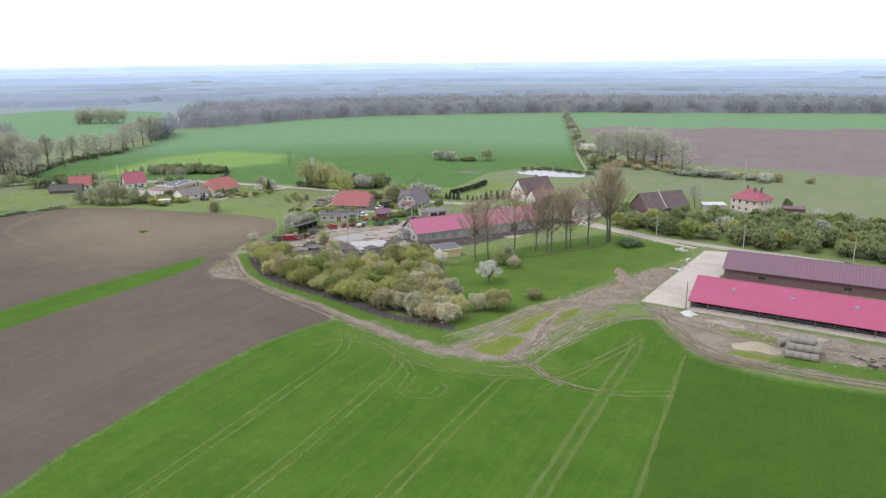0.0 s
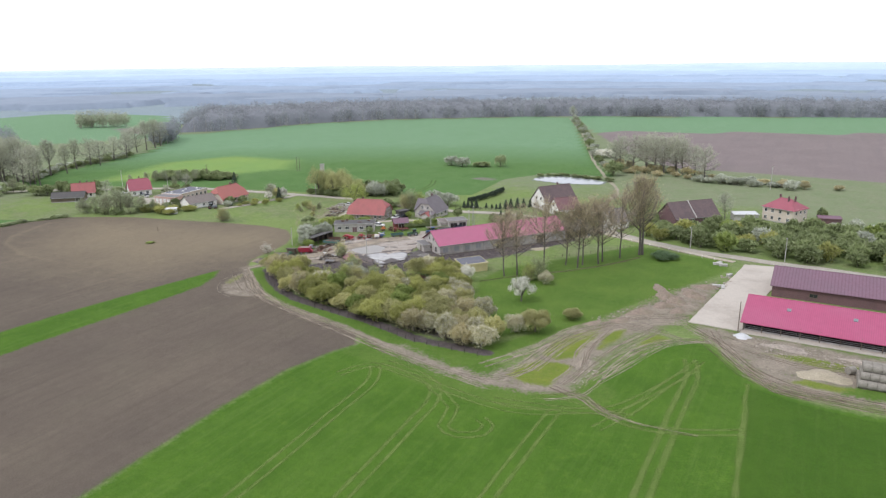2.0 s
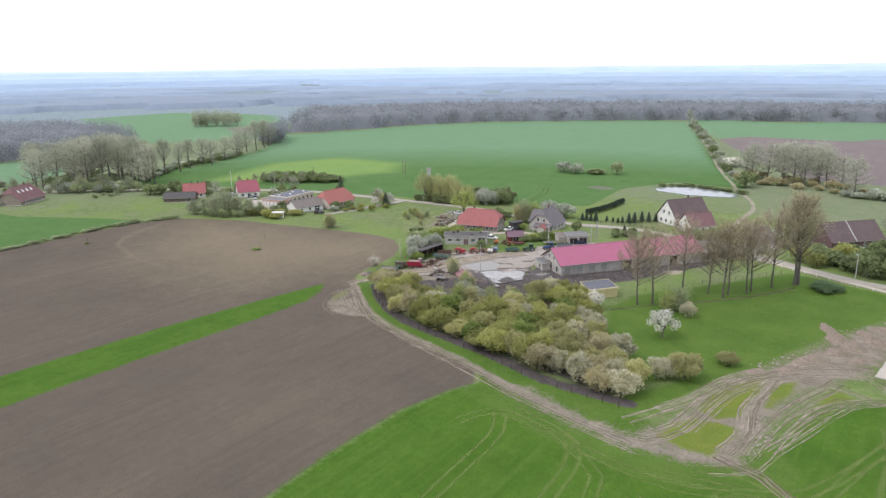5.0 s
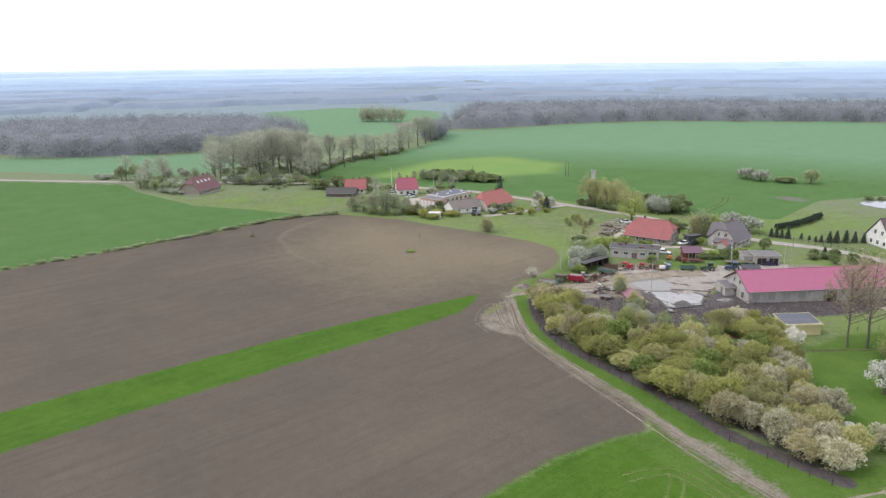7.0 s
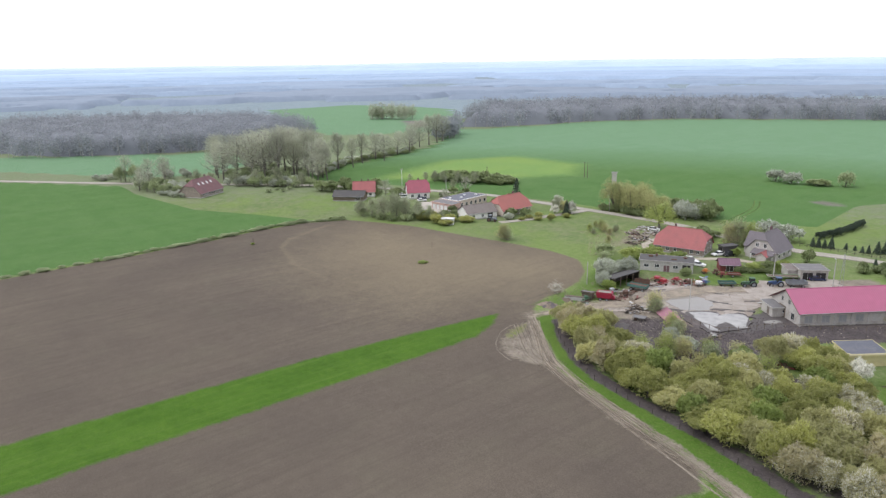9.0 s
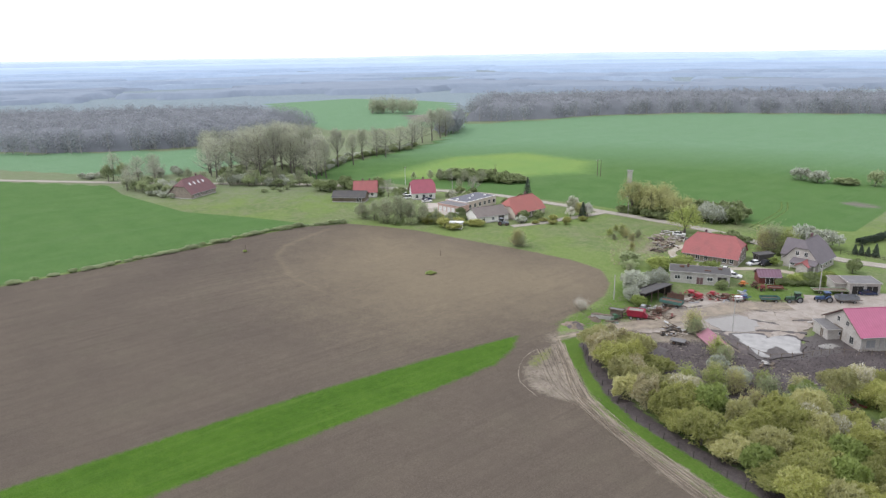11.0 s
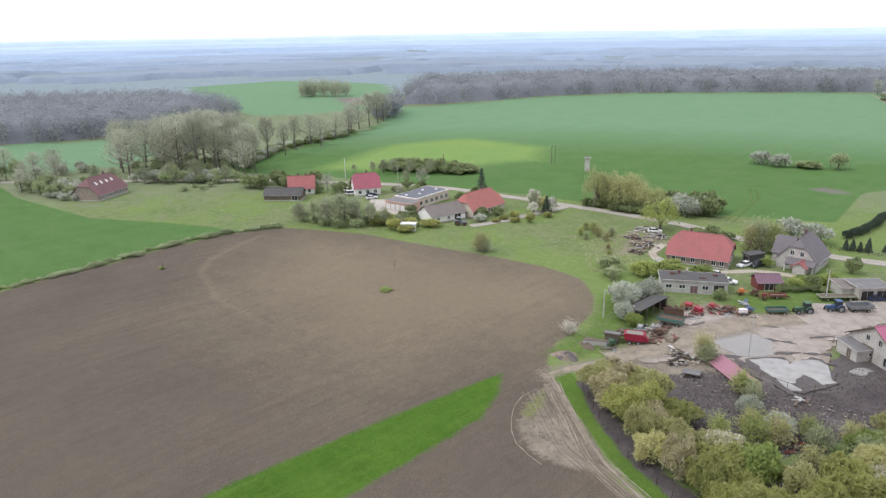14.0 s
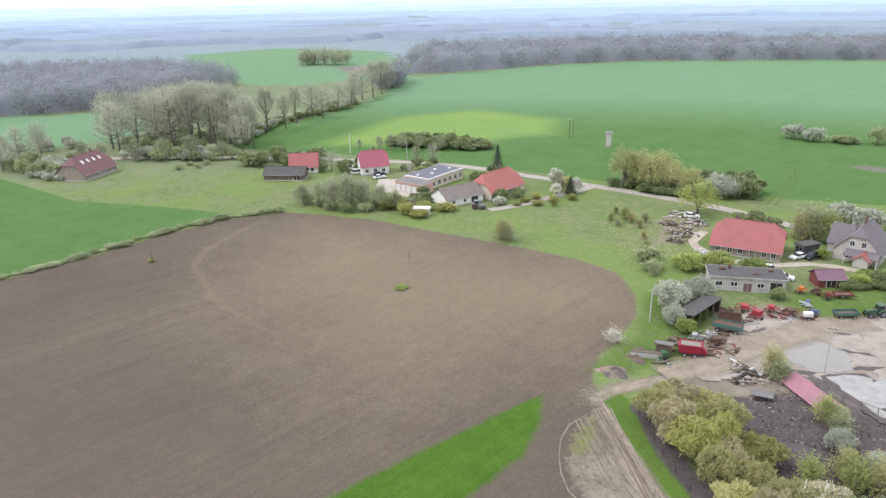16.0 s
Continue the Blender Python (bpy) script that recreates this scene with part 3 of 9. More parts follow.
CROP_FAR = [(-278, 815), (44, 930), (350, 1034), (350, 830), (35, 722), (-198, 652)]
DULL_EAST = [(-92, 325), (-128, 424), (-100, 450), (300, 450), (300, 255), (60, 262), (20, 300), (-30, 335)]
SOIL_COPSE = [(-672, 500), (-648, 516), (-580, 474), (-584, 456), (-620, 470)]
CROP_COPSE = [(-960, 600), (-777, 650), (-640, 560), (-548, 462), (-560, 400), (-590, 362), (-700, 392), (-920, 470)]
CROP_FAR_WEST = [(-560, 190), (-535, 245), (-470, 232), (-440, 200), (-455, 160), (-600, 60), (-700, 60), (-610, 115)]
LAWN = [(-96, 185), (-94, 199), (-82.6, 216), (-64.4, 246), (-34.6, 238), (-32, 228), (-42, 201), (-54, 175), (-62.8, 157), (-72, 146), (-78, 150), (-90, 168)]
DIRT_FORK = [(-68, 125.5), (-63.8, 134.7), (-60.6, 150.3), (-54.5, 165.5), (-47.7, 190), (-40.3, 208), (-34, 214), (-31, 196), (-35.5, 175.4), (-41.2, 164.3), (-46.1, 157.9), (-47, 143.9), (-48.7, 124), (-59, 119.5)]
DIRT_EAST = [(-35, 171), (-26.1, 159.1), (-17.9, 146.5), (-11, 144), (16.7, 144.5), (120, 150), (120, 168), (18.3, 170.7), (-22.5, 174.6), (-34, 176)]
GREEN_A = [(-60.2, 140.2), (-60.6, 148.6), (-56.6, 158.9), (-52.6, 163.4), (-52.6, 153.3), (-53.4, 146.8), (-53.2, 142.0), (-56.6, 138.6)]
GREEN_D = [(-50.9, 148.5), (-51.2, 156.4), (-50.4, 161.2), (-47.5, 164.5), (-47.6, 157.5), (-49.4, 148.5)]
RUBBLE_GROUND = [(-199, 256), (-194.5, 265), (-187, 254), (-188, 238), (-193.5, 235), (-201, 246)]
GREEN_E = [(-43.4, 151.6), (-42.8, 158.8), (-41.0, 164.0), (-37.2, 161.8), (-40.5, 157.0)]
DRY_HAZED = [(-156, 208), (-163, 164), (-180, 132), (-214, 122), (-258, 138), (-284, 164), (-288, 200), (-240, 214), (-190, 228)]
GREEN_B = [(-63.0, 127.0), (-62.6, 132.0), (-59.4, 137.6), (-55.0, 138.0), (-51.8, 137.4), (-52.8, 130.8), (-53.4, 126.0), (-58.4, 125.2)]
GREEN_C = [(-3, 149), (14, 148.5), (60, 152), (60, 157), (8, 154), (-2, 152)]
HEDGE_GROUND = [(-156, 163.4), (-141, 151.2), (-120, 144.6), (-88, 137.4), (-73.5, 136.8), (-73, 145), (-81, 152), (-90, 161), (-97, 172), (-112, 178), (-127, 160), (-143, 164)]
YARD_GRASS = [(-158, 212), (-147, 213), (-137, 225), (-130, 236), (-134, 246), (-146, 250), (-152, 240), (-158, 226)]
CORNER_GRASS = [(-172, 165), (-163, 170), (-160, 178), (-161, 196), (-165, 210), (-172, 222), (-182, 216), (-181, 202), (-176, 194), (-172, 182)]
HEDGE_FOOT = [(-100, 133), (-72, 127.5), (-65.5, 135), (-61, 152), (-55, 166), (-47, 192), (-42, 208), (-40, 232), (-54, 200), (-60, 170), (-70, 146), (-74, 138), (-90, 136)]
SCRUB_GROUND = [(-216, 240), (-206, 254), (-198, 258), (-188, 250), (-185, 238), (-184, 224), (-190, 215), (-197, 226), (-206, 236)]
MUD_PIT = [(-153, 171), (-143.5, 185), (-132, 182), (-128, 188), (-128, 202), (-120, 203), (-88, 247), (-84, 247), (-92, 229), (-99, 213), (-106, 202), (-111, 197), (-118, 179), (-125, 163), (-138, 160), (-150, 165)]
YARD_EARTH = [(-159, 179), (-160, 186), (-164, 206), (-158, 216), (-146, 216), (-136, 238), (-122, 256), (-116, 250), (-131, 216), (-130, 186), (-150, 182), (-152, 178)]
PLAIN_FAR = [(-9000, 600), (-962, 598), (-777, 650), (-640, 562), (-540, 715), (-300, 860), (44, 950), (350, 1045), (900, 1180), (9000, 1500), (9000, 9000), (-9000, 9000)]
PLAIN_WEST = [(-9000, -9000), (-900, -9000), (-840, 155), (-700, 380), (-640, 545), (-960, 615), (-9000, 640)]
TRACK = [(-157.5, 180), (-160.5, 172.1), (-162.9, 167.7), (-164.4, 162.5), (-158, 157), (-141, 145), (-124, 139), (-107, 134.3), (-91, 128.8), (-75, 124.3), (-65, 122.5), (-59, 123), (-50, 126)]
SWEEP = [(-284, 176), (-274, 155), (-265, 147), (-243, 140), (-223, 139.5), (-205, 143), (-190, 150)]
VERGE = [(-162.6, 163.4), (-151.6, 155.1), (-141.6, 147.9), (-132.7, 143.5), (-121, 140.9), (-108, 137.9), (-92, 132.6)]
BANK = [(-158, 164), (-150, 156.5), (-141, 150), (-132.5, 146), (-120.5, 143.3), (-105, 140.5), (-88, 135.5), (-71, 135.5)]


def polygon_distance(poly, X, Y):
    """Signed distance to a polygon's outline, positive inside; far points are cut short."""
    P = np.array(poly, float)
    lo, hi = P.min(0) - 12, P.max(0) + 12
    near = (X > lo[0]) & (X < hi[0]) & (Y > lo[1]) & (Y < hi[1])
    x, y = X[near], Y[near]
    d2 = np.full(x.shape, 1e12)
    inside = np.zeros(x.shape, bool)
    for (ax, ay), (bx, by) in zip(P, np.roll(P, -1, 0)):
        ex, ey = bx - ax, by - ay
        t = np.clip(((x - ax) * ex + (y - ay) * ey) / (ex * ex + ey * ey), 0, 1)
        d2 = np.minimum(d2, (x - ax - t * ex) ** 2 + (y - ay - t * ey) ** 2)
        cross = ((ay > y) != (by > y)) & (x < ex * (y - ay) / (ey if ey else 1e-9) + ax)
        inside ^= cross
    out = np.full(X.shape, -99.0)
    out[near] = np.where(inside, 1, -1) * np.sqrt(d2)
    return out


def line_distance(line, X, Y):
    P = np.array(line, float)
    lo, hi = P.min(0) - 20, P.max(0) + 20
    near = (X > lo[0]) & (X < hi[0]) & (Y > lo[1]) & (Y < hi[1])
    x, y = X[near], Y[near]
    d2 = np.full(x.shape, 1e12)
    for (ax, ay), (bx, by) in zip(P, P[1:]):
        ex, ey = bx - ax, by - ay
        t = np.clip(((x - ax) * ex + (y - ay) * ey) / (ex * ex + ey * ey), 0, 1)
        d2 = np.minimum(d2, (x - ax - t * ex) ** 2 + (y - ay - t * ey) ** 2)
    out = np.full(X.shape, 99.0)
    out[near] = np.sqrt(d2)
    return out


def grid_lines(lo, hi, step, far_lo, far_hi, growth=1.075):
    inner = list(np.arange(lo, hi + 1e-6, step))
    a, s = lo, step
    left = []
    while a > far_lo:
        s *= growth
        a -= s
        left.append(a)
    b, s = inner[-1], step
    right = []
    while b < far_hi:
        s *= growth
        b += s
        right.append(b)
    return np.array(left[::-1] + inner + right)


def build_land():
    xs = grid_lines(-310, 40, 1.0, -6500, 5500)
    ys = grid_lines(50, 300, 1.0, -2500, 6500)
    ys[np.abs(ys - 100).argmin()] = 100.0
    ys[np.abs(ys - 350).argmin()] = 350.0
    X, Y = np.meshgrid(xs, ys)
    nx, ny = len(xs), len(ys)
    X, Y = X.ravel(), Y.ravel()
    Z = -0.4 - 0.013 * np.clip(Y - 100, 0, 250)
    def soft(d, width):
        return np.clip(0.5 + d / width, 0, 1)

    def lay(polys, width):
        out = np.zeros(X.shape)
        for p in polys:
            out = np.maximum(out, soft(polygon_distance(p, X, Y), width))
        return out

    masks = {
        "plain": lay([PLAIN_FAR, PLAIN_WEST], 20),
        # Meadow also greys with distance, as painted haze, beyond the dull eastern patch.
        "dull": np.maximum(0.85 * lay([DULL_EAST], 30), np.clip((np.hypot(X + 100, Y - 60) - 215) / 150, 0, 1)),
        "hazed_soil": lay([SOIL_NORTH], 10),
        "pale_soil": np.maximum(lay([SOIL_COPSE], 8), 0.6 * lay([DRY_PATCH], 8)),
        # The northern crop takes on the haze-painted tone with distance.
        "hazed_crop": np.maximum(lay([CROP_FAR, CROP_FAR_WEST, CROP_COPSE], 6), lay([CROP_NORTH], 6) * np.clip((np.hypot(X + 100, Y - 60) - 215) / 420, 0, 1)),
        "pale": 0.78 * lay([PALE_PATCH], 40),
        "soil": lay([PLOUGH], 3),
        "west": lay([CROP_WEST, CROP_NORTH], 3),
        "crop": np.maximum(lay([CROP_NEAR], 7.0), lay([STRIP], 4.0)),
        "east": lay([[(-17, -70), (-17.6, 60), (-18.6, 124), (-19.4, 144), (-9.5, 140), (0.5, 139), (16.6, 141), (150, 148), (150, -70)]], 2.5),
        "lawn": np.maximum(np.maximum(lay([LAWN], 8), np.maximum(0.8 * lay([HEDGE_FOOT], 6), 0.56 * lay([YARD_GRASS, CORNER_GRASS], 6))), np.maximum(lay([DIRT_FORK, DIRT_EAST], 20), soft(9.0 - line_distance(TRACK, X, Y), 6.0) * (X > -130) * (polygon_distance(PLOUGH, X, Y) < -1))),
        "mud": lay([MUD_PIT, [(-146, 184), (-142, 191), (-130, 187), (-126, 187), (-124, 199), (-128, 206), (-124, 210), (-112, 202), (-118, 186), (-132, 178)]], 4),
        "dirt": np.maximum(lay([DIRT_FORK, DIRT_EAST], 7) * 0.72, lay([YARD_EARTH, [(-160, 175), (-152, 184), (-144, 188), (-142, 184), (-148, 178), (-155, 170)]], 5)),
    }
    track = line_distance(TRACK, X, Y)
    masks["dirt"] = np.maximum(masks["dirt"], np.maximum(0.72 * soft(2.0 - track, 3.0), 0.44 * soft(4.4 - track, 4.5)))
    masks["dirt"] = np.maximum(masks["dirt"], 0.60 * lay([PARCHED], 2.5))
    green = np.maximum(lay([GREEN_C], 3), soft(2.0 - line_distance(VERGE, X, Y), 1.4))
    masks["dirt"] = np.maximum(masks["dirt"], np.maximum(0.62 * lay([RUBBLE_GROUND], 6), 0.40 * lay([SCRUB_GROUND], 10)))
    masks["dirt"] = masks["dirt"] * (1 - green)
    masks["soil"] = masks["soil"] * (1 - soft(2.0 - line_distance(VERGE, X, Y), 1.4))
    masks["crop"] = masks["crop"] * (1 - 0.6 * soft(3.5 - track, 3))
    masks["lawn"] = np.maximum(masks["lawn"], green)
    masks["weed"] = np.maximum(0.54 * lay([[(-162.6, 158), (-162.6, 151), (-160, 146.6), (-156, 146.2), (-157.6, 152), (-160, 157)]], 3), 0.9 * lay([GREEN_A, GREEN_B, GREEN_D, GREEN_E, [(-19, 163), (-6, 159.5), (4, 161), (2, 164), (-10, 165)], [(-13, 149.5), (-4, 148.5), (-1, 152), (-10, 152.5)]], 3.5))
    # Broad soft lightening holds painted haze as well as drier soil and the sweep.
    masks["dry_hazed"] = np.maximum(0.80 * lay([DRY_HAZED], 115), 0.58 * soft(2.4 - line_distance(SWEEP, X, Y), 5.0)) * (masks["soil"] > 0.3)
    masks["mud"] = np.maximum(masks["mud"], np.maximum(soft(1.7 - line_distance(BANK, X, Y), 1.6) * 0.9, 0.62 * lay([HEDGE_GROUND], 4)))

    jj, ii = np.meshgrid(np.arange(ny - 1), np.arange(nx - 1), indexing="ij")
    a = (jj * nx + ii).ravel()
    quads = np.stack([a, a + 1, a + nx + 1, a + nx], 1)
    fx, fy = X[quads].mean(1), Y[quads].mean(1)
    kind = np.zeros(len(quads), int)
    fields = [
        ("ground", None, "rough grass and earth around the farm and village", "ground"),
        ("ploughed_field", PLOUGH, "large bare brown ploughed field with faint cultivation lines", "field"),
        ("crop_field", CROP_NEAR, "bright green young cereal crop with wheel tracks", "field"),
        ("crop_strip", STRIP, "narrow strip of bright green crop across bare soil", "field"),
        ("crop_field_west", CROP_WEST, "green crop field behind a grassy bank", "field"),
        ("crop_field_north", CROP_NORTH, "wide green crop field reaching the woods", "field"),
        ("bare_field_north", SOIL_NORTH, "brown bare field beyond the village", "field"),
        ("lawn", LAWN, "green grass lawn beside a row of tall poplars", "grass"),
    ]
    for k, f in enumerate(fields):
        if f[1]:
            kind[polygon_distance(f[1], fx, fy) > 0] = k
    co = np.stack([X, Y, Z], 1)
    for k, (name, poly, label, category) in enumerate(fields):
        q = quads[kind == k]
        used, inv = np.unique(q.ravel(), return_inverse=True)
        me = bpy.data.meshes.new(name)
        me.vertices.add(len(used))
        me.vertices.foreach_set("co", co[used].astype(np.float32).ravel())
        me.loops.add(len(inv))
        me.loops.foreach_set("vertex_index", inv.astype(np.int32))
        me.polygons.add(len(q))
        me.polygons.foreach_set("loop_start", np.arange(0, 4 * len(q), 4, dtype=np.int32))
        me.polygons.foreach_set("use_smooth", np.ones(len(q), bool))
        me.update(calc_edges=True)
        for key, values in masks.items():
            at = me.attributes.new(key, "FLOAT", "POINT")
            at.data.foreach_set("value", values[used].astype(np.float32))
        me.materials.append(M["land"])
        tagged(new(name, me), label, category, kind="structure")


build_land()


def drape(name, poly, lift, material, label, category, wobble=0.0, seed=1, kind="structure"):
    """A flat piece of ground cover: a polygon laid on the ground with a slightly uneven outline, as a thin slab."""
    rnd = random.Random(seed)
    pts = []
    for (ax, ay), (bx, by) in zip(poly, poly[1:] + poly[:1]):
        n = max(1, int(math.hypot(bx - ax, by - ay) / 1.2)) if wobble else 1
        for k in range(n):
            t = k / n
            pts.append((ax + (bx - ax) * t + rnd.uniform(-wobble, wobble), ay + (by - ay) * t + rnd.uniform(-wobble, wobble)))
    bm = bm_new()
    f = bm.faces.new([bm.verts.new((x, y, 0)) for x, y in pts])
    bmesh.ops.triangulate(bm, faces=[f])
    for cut in (100.0, 350.0):
        bmesh.ops.bisect_plane(bm, geom=bm.verts[:] + bm.edges[:] + bm.faces[:], plane_co=(0, cut, 0), plane_no=(0, 1, 0))
    res = bmesh.ops.extrude_face_region(bm, geom=bm.faces[:])
    top = {v for v in res["geom"] if isinstance(v, bmesh.types.BMVert)}
    for v in bm.verts:
        v.co.z = gz(v.co.y) + (lift if v in top else -0.3)
    ob = part(name, bm, material, None)
    return tagged(ob, label, category, kind=kind)


def ribbon(name, line, width, lift, material, label, category, kind="structure", wobble=0.0, seed=3, parent=None, mark=False):
    """A road or wheel track: a strip along a line, smoothed, with slightly ragged edges."""
    rnd = random.Random(seed)
    pts = []
    P = [Vector((x, y, 0)) for x, y in line]
    for i in range(len(P) - 1):
        p0, p1, p2, p3 = P[max(i - 1, 0)], P[i], P[i + 1], P[min(i + 2, len(P) - 1)]
        n = max(2, int((p2 - p1).length / 4))
        for k in range(n):
            t = k / n
            pts.append(0.5 * (2 * p1 + (p2 - p0) * t + (2 * p0 - 5 * p1 + 4 * p2 - p3) * t * t + (3 * p1 - p0 - 3 * p2 + p3) * t ** 3))
    pts.append(P[-1])
    bm = bm_new()
    prev = None
    for i, p in enumerate(pts):
        d = (pts[min(i + 1, len(pts) - 1)] - pts[max(i - 1, 0)]).normalized()
        n = Vector((-d.y, d.x, 0))
        w0, w1 = width / 2 + rnd.uniform(-wobble, wobble), width / 2 + rnd.uniform(-wobble, wobble)
        a, b = p + n * w0, p - n * w1
        section = ((a, lift - 0.008), (p, lift), (b, lift - 0.008)) if mark else ((a, -0.25), (a, lift), (b, lift), (b, -0.25))
        row = [bm.verts.new((q.x, q.y, gz(q.y) + z)) for q, z in section]
        if prev:
            for k in range(len(row) - 1):
                bm.faces.new((prev[k], prev[k + 1], row[k + 1], row[k]))
        prev = row
    ob = part(name, bm, material, parent)
    if mark:
        at = ob.data.attributes.new("soft", "FLOAT", "POINT")
        at.data.foreach_set("value", [float(i % 3 == 1) for i in range(len(ob.data.vertices))])
    if label:
        tagged(ob, label, category, kind=kind)
    return ob


ROAD = [(-640, -30), (-560, 40), (-496, 96), (-442, 145), (-407, 179.5), (-367, 220), (-328, 246), (-311, 257), (-288, 267), (-260, 271), (-236, 274), (-213, 276), (-194, 276), (-174, 272.5), (-148, 272), (-127, 276.5), (-104, 272.6), (-87, 267), (-76.7, 262), (-64.5, 255), (-45.5, 247), (-33, 245), (-18, 242.5), (-3, 241.5), (22, 238), (120, 228)]
ribbon("road", ROAD, 4.6, 0.18, M["asphalt"], "narrow pale village road, worn asphalt", "road", wobble=0.25)
ribbon("path", [(-86, 262), (-66, 252.5), (-52, 246.5), (-40, 241.5), (-32, 238.5)], 2.2, 0.2, M["gravel"], "pale concrete path along the lawn", "path", wobble=0.15)
ribbon("field_track", [(-95, 275), (-96, 320), (-99, 355), (-112, 385), (-128, 424), (-146, 470), (-197, 615), (-268, 795)], 1.8, 0.12, M["track_earth"], "pale earth field track between fields", "track", wobble=0.5)
drape("concrete_slab", [(-35.7, 175.3), (-28.8, 236.9), (-18.7, 238.6), (-19.4, 214), (-20.6, 206), (-22.0, 196), (-23.5, 177.5), (-24, 174.5)], 0.2, M["slab"], "large pale concrete slab beside the cattle sheds", "paving", wobble=0.12)
drape("concrete_apron", [(-23.7, 177.2), (-24, 173.6), (20, 171.2), (95, 167.4), (95, 171.2), (-23.5, 177)], 0.19, M["slab"], "pale concrete strip along the open shed", "paving", wobble=0.15)
drape("farmyard", [(-156.9, 178.3), (-159.2, 184), (-157.9, 196.4), (-161.7, 203.1), (-158.8, 210.6), (-150.1, 211.6), (-141, 222.4), (-140.7, 231), (-128, 246), (-121, 240), (-130.5, 221.8), (-131.6, 206.3), (-127.2, 195), (-129.2, 187), (-139.6, 191.5), (-146.8, 189.1), (-150.4, 183.2), (-153.9, 178.4)], 0.18, M["yard"], "worn concrete farmyard with mud and pale patches", "yard", wobble=0.4)


# ---- buildings ----
def wall_block(bm, L, W, h0, h1, ridge=None, hip=0.0, t=0.3):
    """Four walls with thickness and, where ridge is given, gables below a ridge along x."""
    box(bm, -L / 2, L / 2, -W / 2, -W / 2 + t, h0, h1)
    box(bm, -L / 2, L / 2, W / 2 - t, W / 2, h0, h1)
    for s in (-1, 1):
        x0, x1 = (s * L / 2, s * (L / 2 - t)) if s < 0 else (s * (L / 2 - t), s * L / 2)
        if ridge is None:
            box(bm, x0, x1, -W / 2 + t, W / 2 - t, h0, h1)
        else:
            k = 1 - hip
            prof = [(-W / 2 + t, h0), (W / 2 - t, h0), (W / 2 - t, h1), (W / 2 * (1 - k), h1 + (ridge - h1) * k), (-W / 2 * (1 - k), h1 + (ridge - h1) * k), (-W / 2 + t, h1)]
            if hip <= 0:
                prof = prof[:3] + [(0, ridge)] + prof[5:]
            a = [bm.verts.new((x0, y, z)) for y, z in prof]
            b = [bm.verts.new((x1, y, z)) for y, z in prof]
            bm.faces.new(a[::-1])
            bm.faces.new(b)
            for i in range(len(prof)):
                j = (i + 1) % len(prof)
                bm.faces.new((a[i], a[j], b[j], b[i]))


def roof_shell(bm, L, W, eave, ridge, over=0.5, gable_over=0.4, hip_run=0.0, hip_drop=1.0, thick=0.16):
    """A pitched roof with thickness, ridge along x. hip_run: how far the ridge stops short of the ends;
    hip_drop: the share of the height that the hips come down (1: full hip, 0.4: half hip)."""
    slope = (ridge - eave) / (W / 2)
    y1 = W / 2 + over
    z1 = eave - slope * over
    xe = L / 2 + gable_over
    xr = xe - hip_run
    polys = []
    if hip_run <= 0:
        for s in (-1, 1):
            polys.append([(-xe, s * y1, z1), (xe, s * y1, z1), (xe, 0, ridge), (-xe, 0, ridge)])
    else:
        yk = y1 * hip_drop
        zk = ridge - (ridge - z1) * hip_drop
        for s in (-1, 1):
            if hip_drop < 1:
                polys.append([(-xe, s * y1, z1), (xe, s * y1, z1), (xe, s * yk, zk), (xr, 0, ridge), (-xr, 0, ridge), (-xe, s * yk, zk)])
            else:
                polys.append([(-xe, s * y1, z1), (xe, s * y1, z1), (xr, 0, ridge), (-xr, 0, ridge)])
            polys.append([(s * xe, -yk, zk), (s * xe, yk, zk), (s * xr, 0, ridge)])
    for p in polys:
        top = [bm.verts.new(v) for v in p]
        low = [bm.verts.new((x, y, z - thick)) for x, y, z in p]
        bm.faces.new(top)
        bm.faces.new(low[::-1])
        for i in range(len(p)):
            j = (i + 1) % len(p)
            bm.faces.new((top[i], low[i], low[j], top[j]))
    bmesh.ops.remove_doubles(bm, verts=bm.verts, dist=0.001)


PANE = {}


def window(parent, side, u, z, w, h, L, W, frame_mat, pane_mat, name="window", proud=0.0):
    """A window in a wall: frame with a cross bar, sill and glass. side: s, n, e, w; u: along the wall."""
    key = (w, h, frame_mat.name, pane_mat.name, name)
    if key not in PANE:
        f = bm_new()
        t = 0.09
        box(f, -w / 2 - t, w / 2 + t, -0.06, 0.02, h, h + t)
        box(f, -w / 2 - t, w / 2 + t, -0.12, 0.02, -t, 0)
        box(f, -w / 2 - t, -w / 2, -0.06, 0.02, 0, h)
        box(f, w / 2, w / 2 + t, -0.06, 0.02, 0, h)
        if w > 0.7:
            box(f, -0.035, 0.035, -0.04, 0.02, 0, h)
        fm = bpy.data.meshes.new("window_frame")
        bmesh.ops.recalc_face_normals(f, faces=f.faces)
        f.to_mesh(fm)
        f.free()
        fm.materials.append(frame_mat)
        g = bm_new()
        box(g, -w / 2, w / 2, -0.015, 0.02, 0, h)
        gm = bpy.data.meshes.new("pane")
        bmesh.ops.recalc_face_normals(g, faces=g.faces)
        g.to_mesh(gm)
        g.free()
        gm.materials.append(pane_mat)
        PANE[key] = (fm, gm)
    fm, gm = PANE[key]
    rz = {"s": 0, "e": 90, "n": 180, "w": 270}[side]
    x, y = {"s": (u, -W / 2 - proud), "n": (-u, W / 2 + proud), "e": (L / 2 + proud, u), "w": (-L / 2 - proud, -u)}[side]
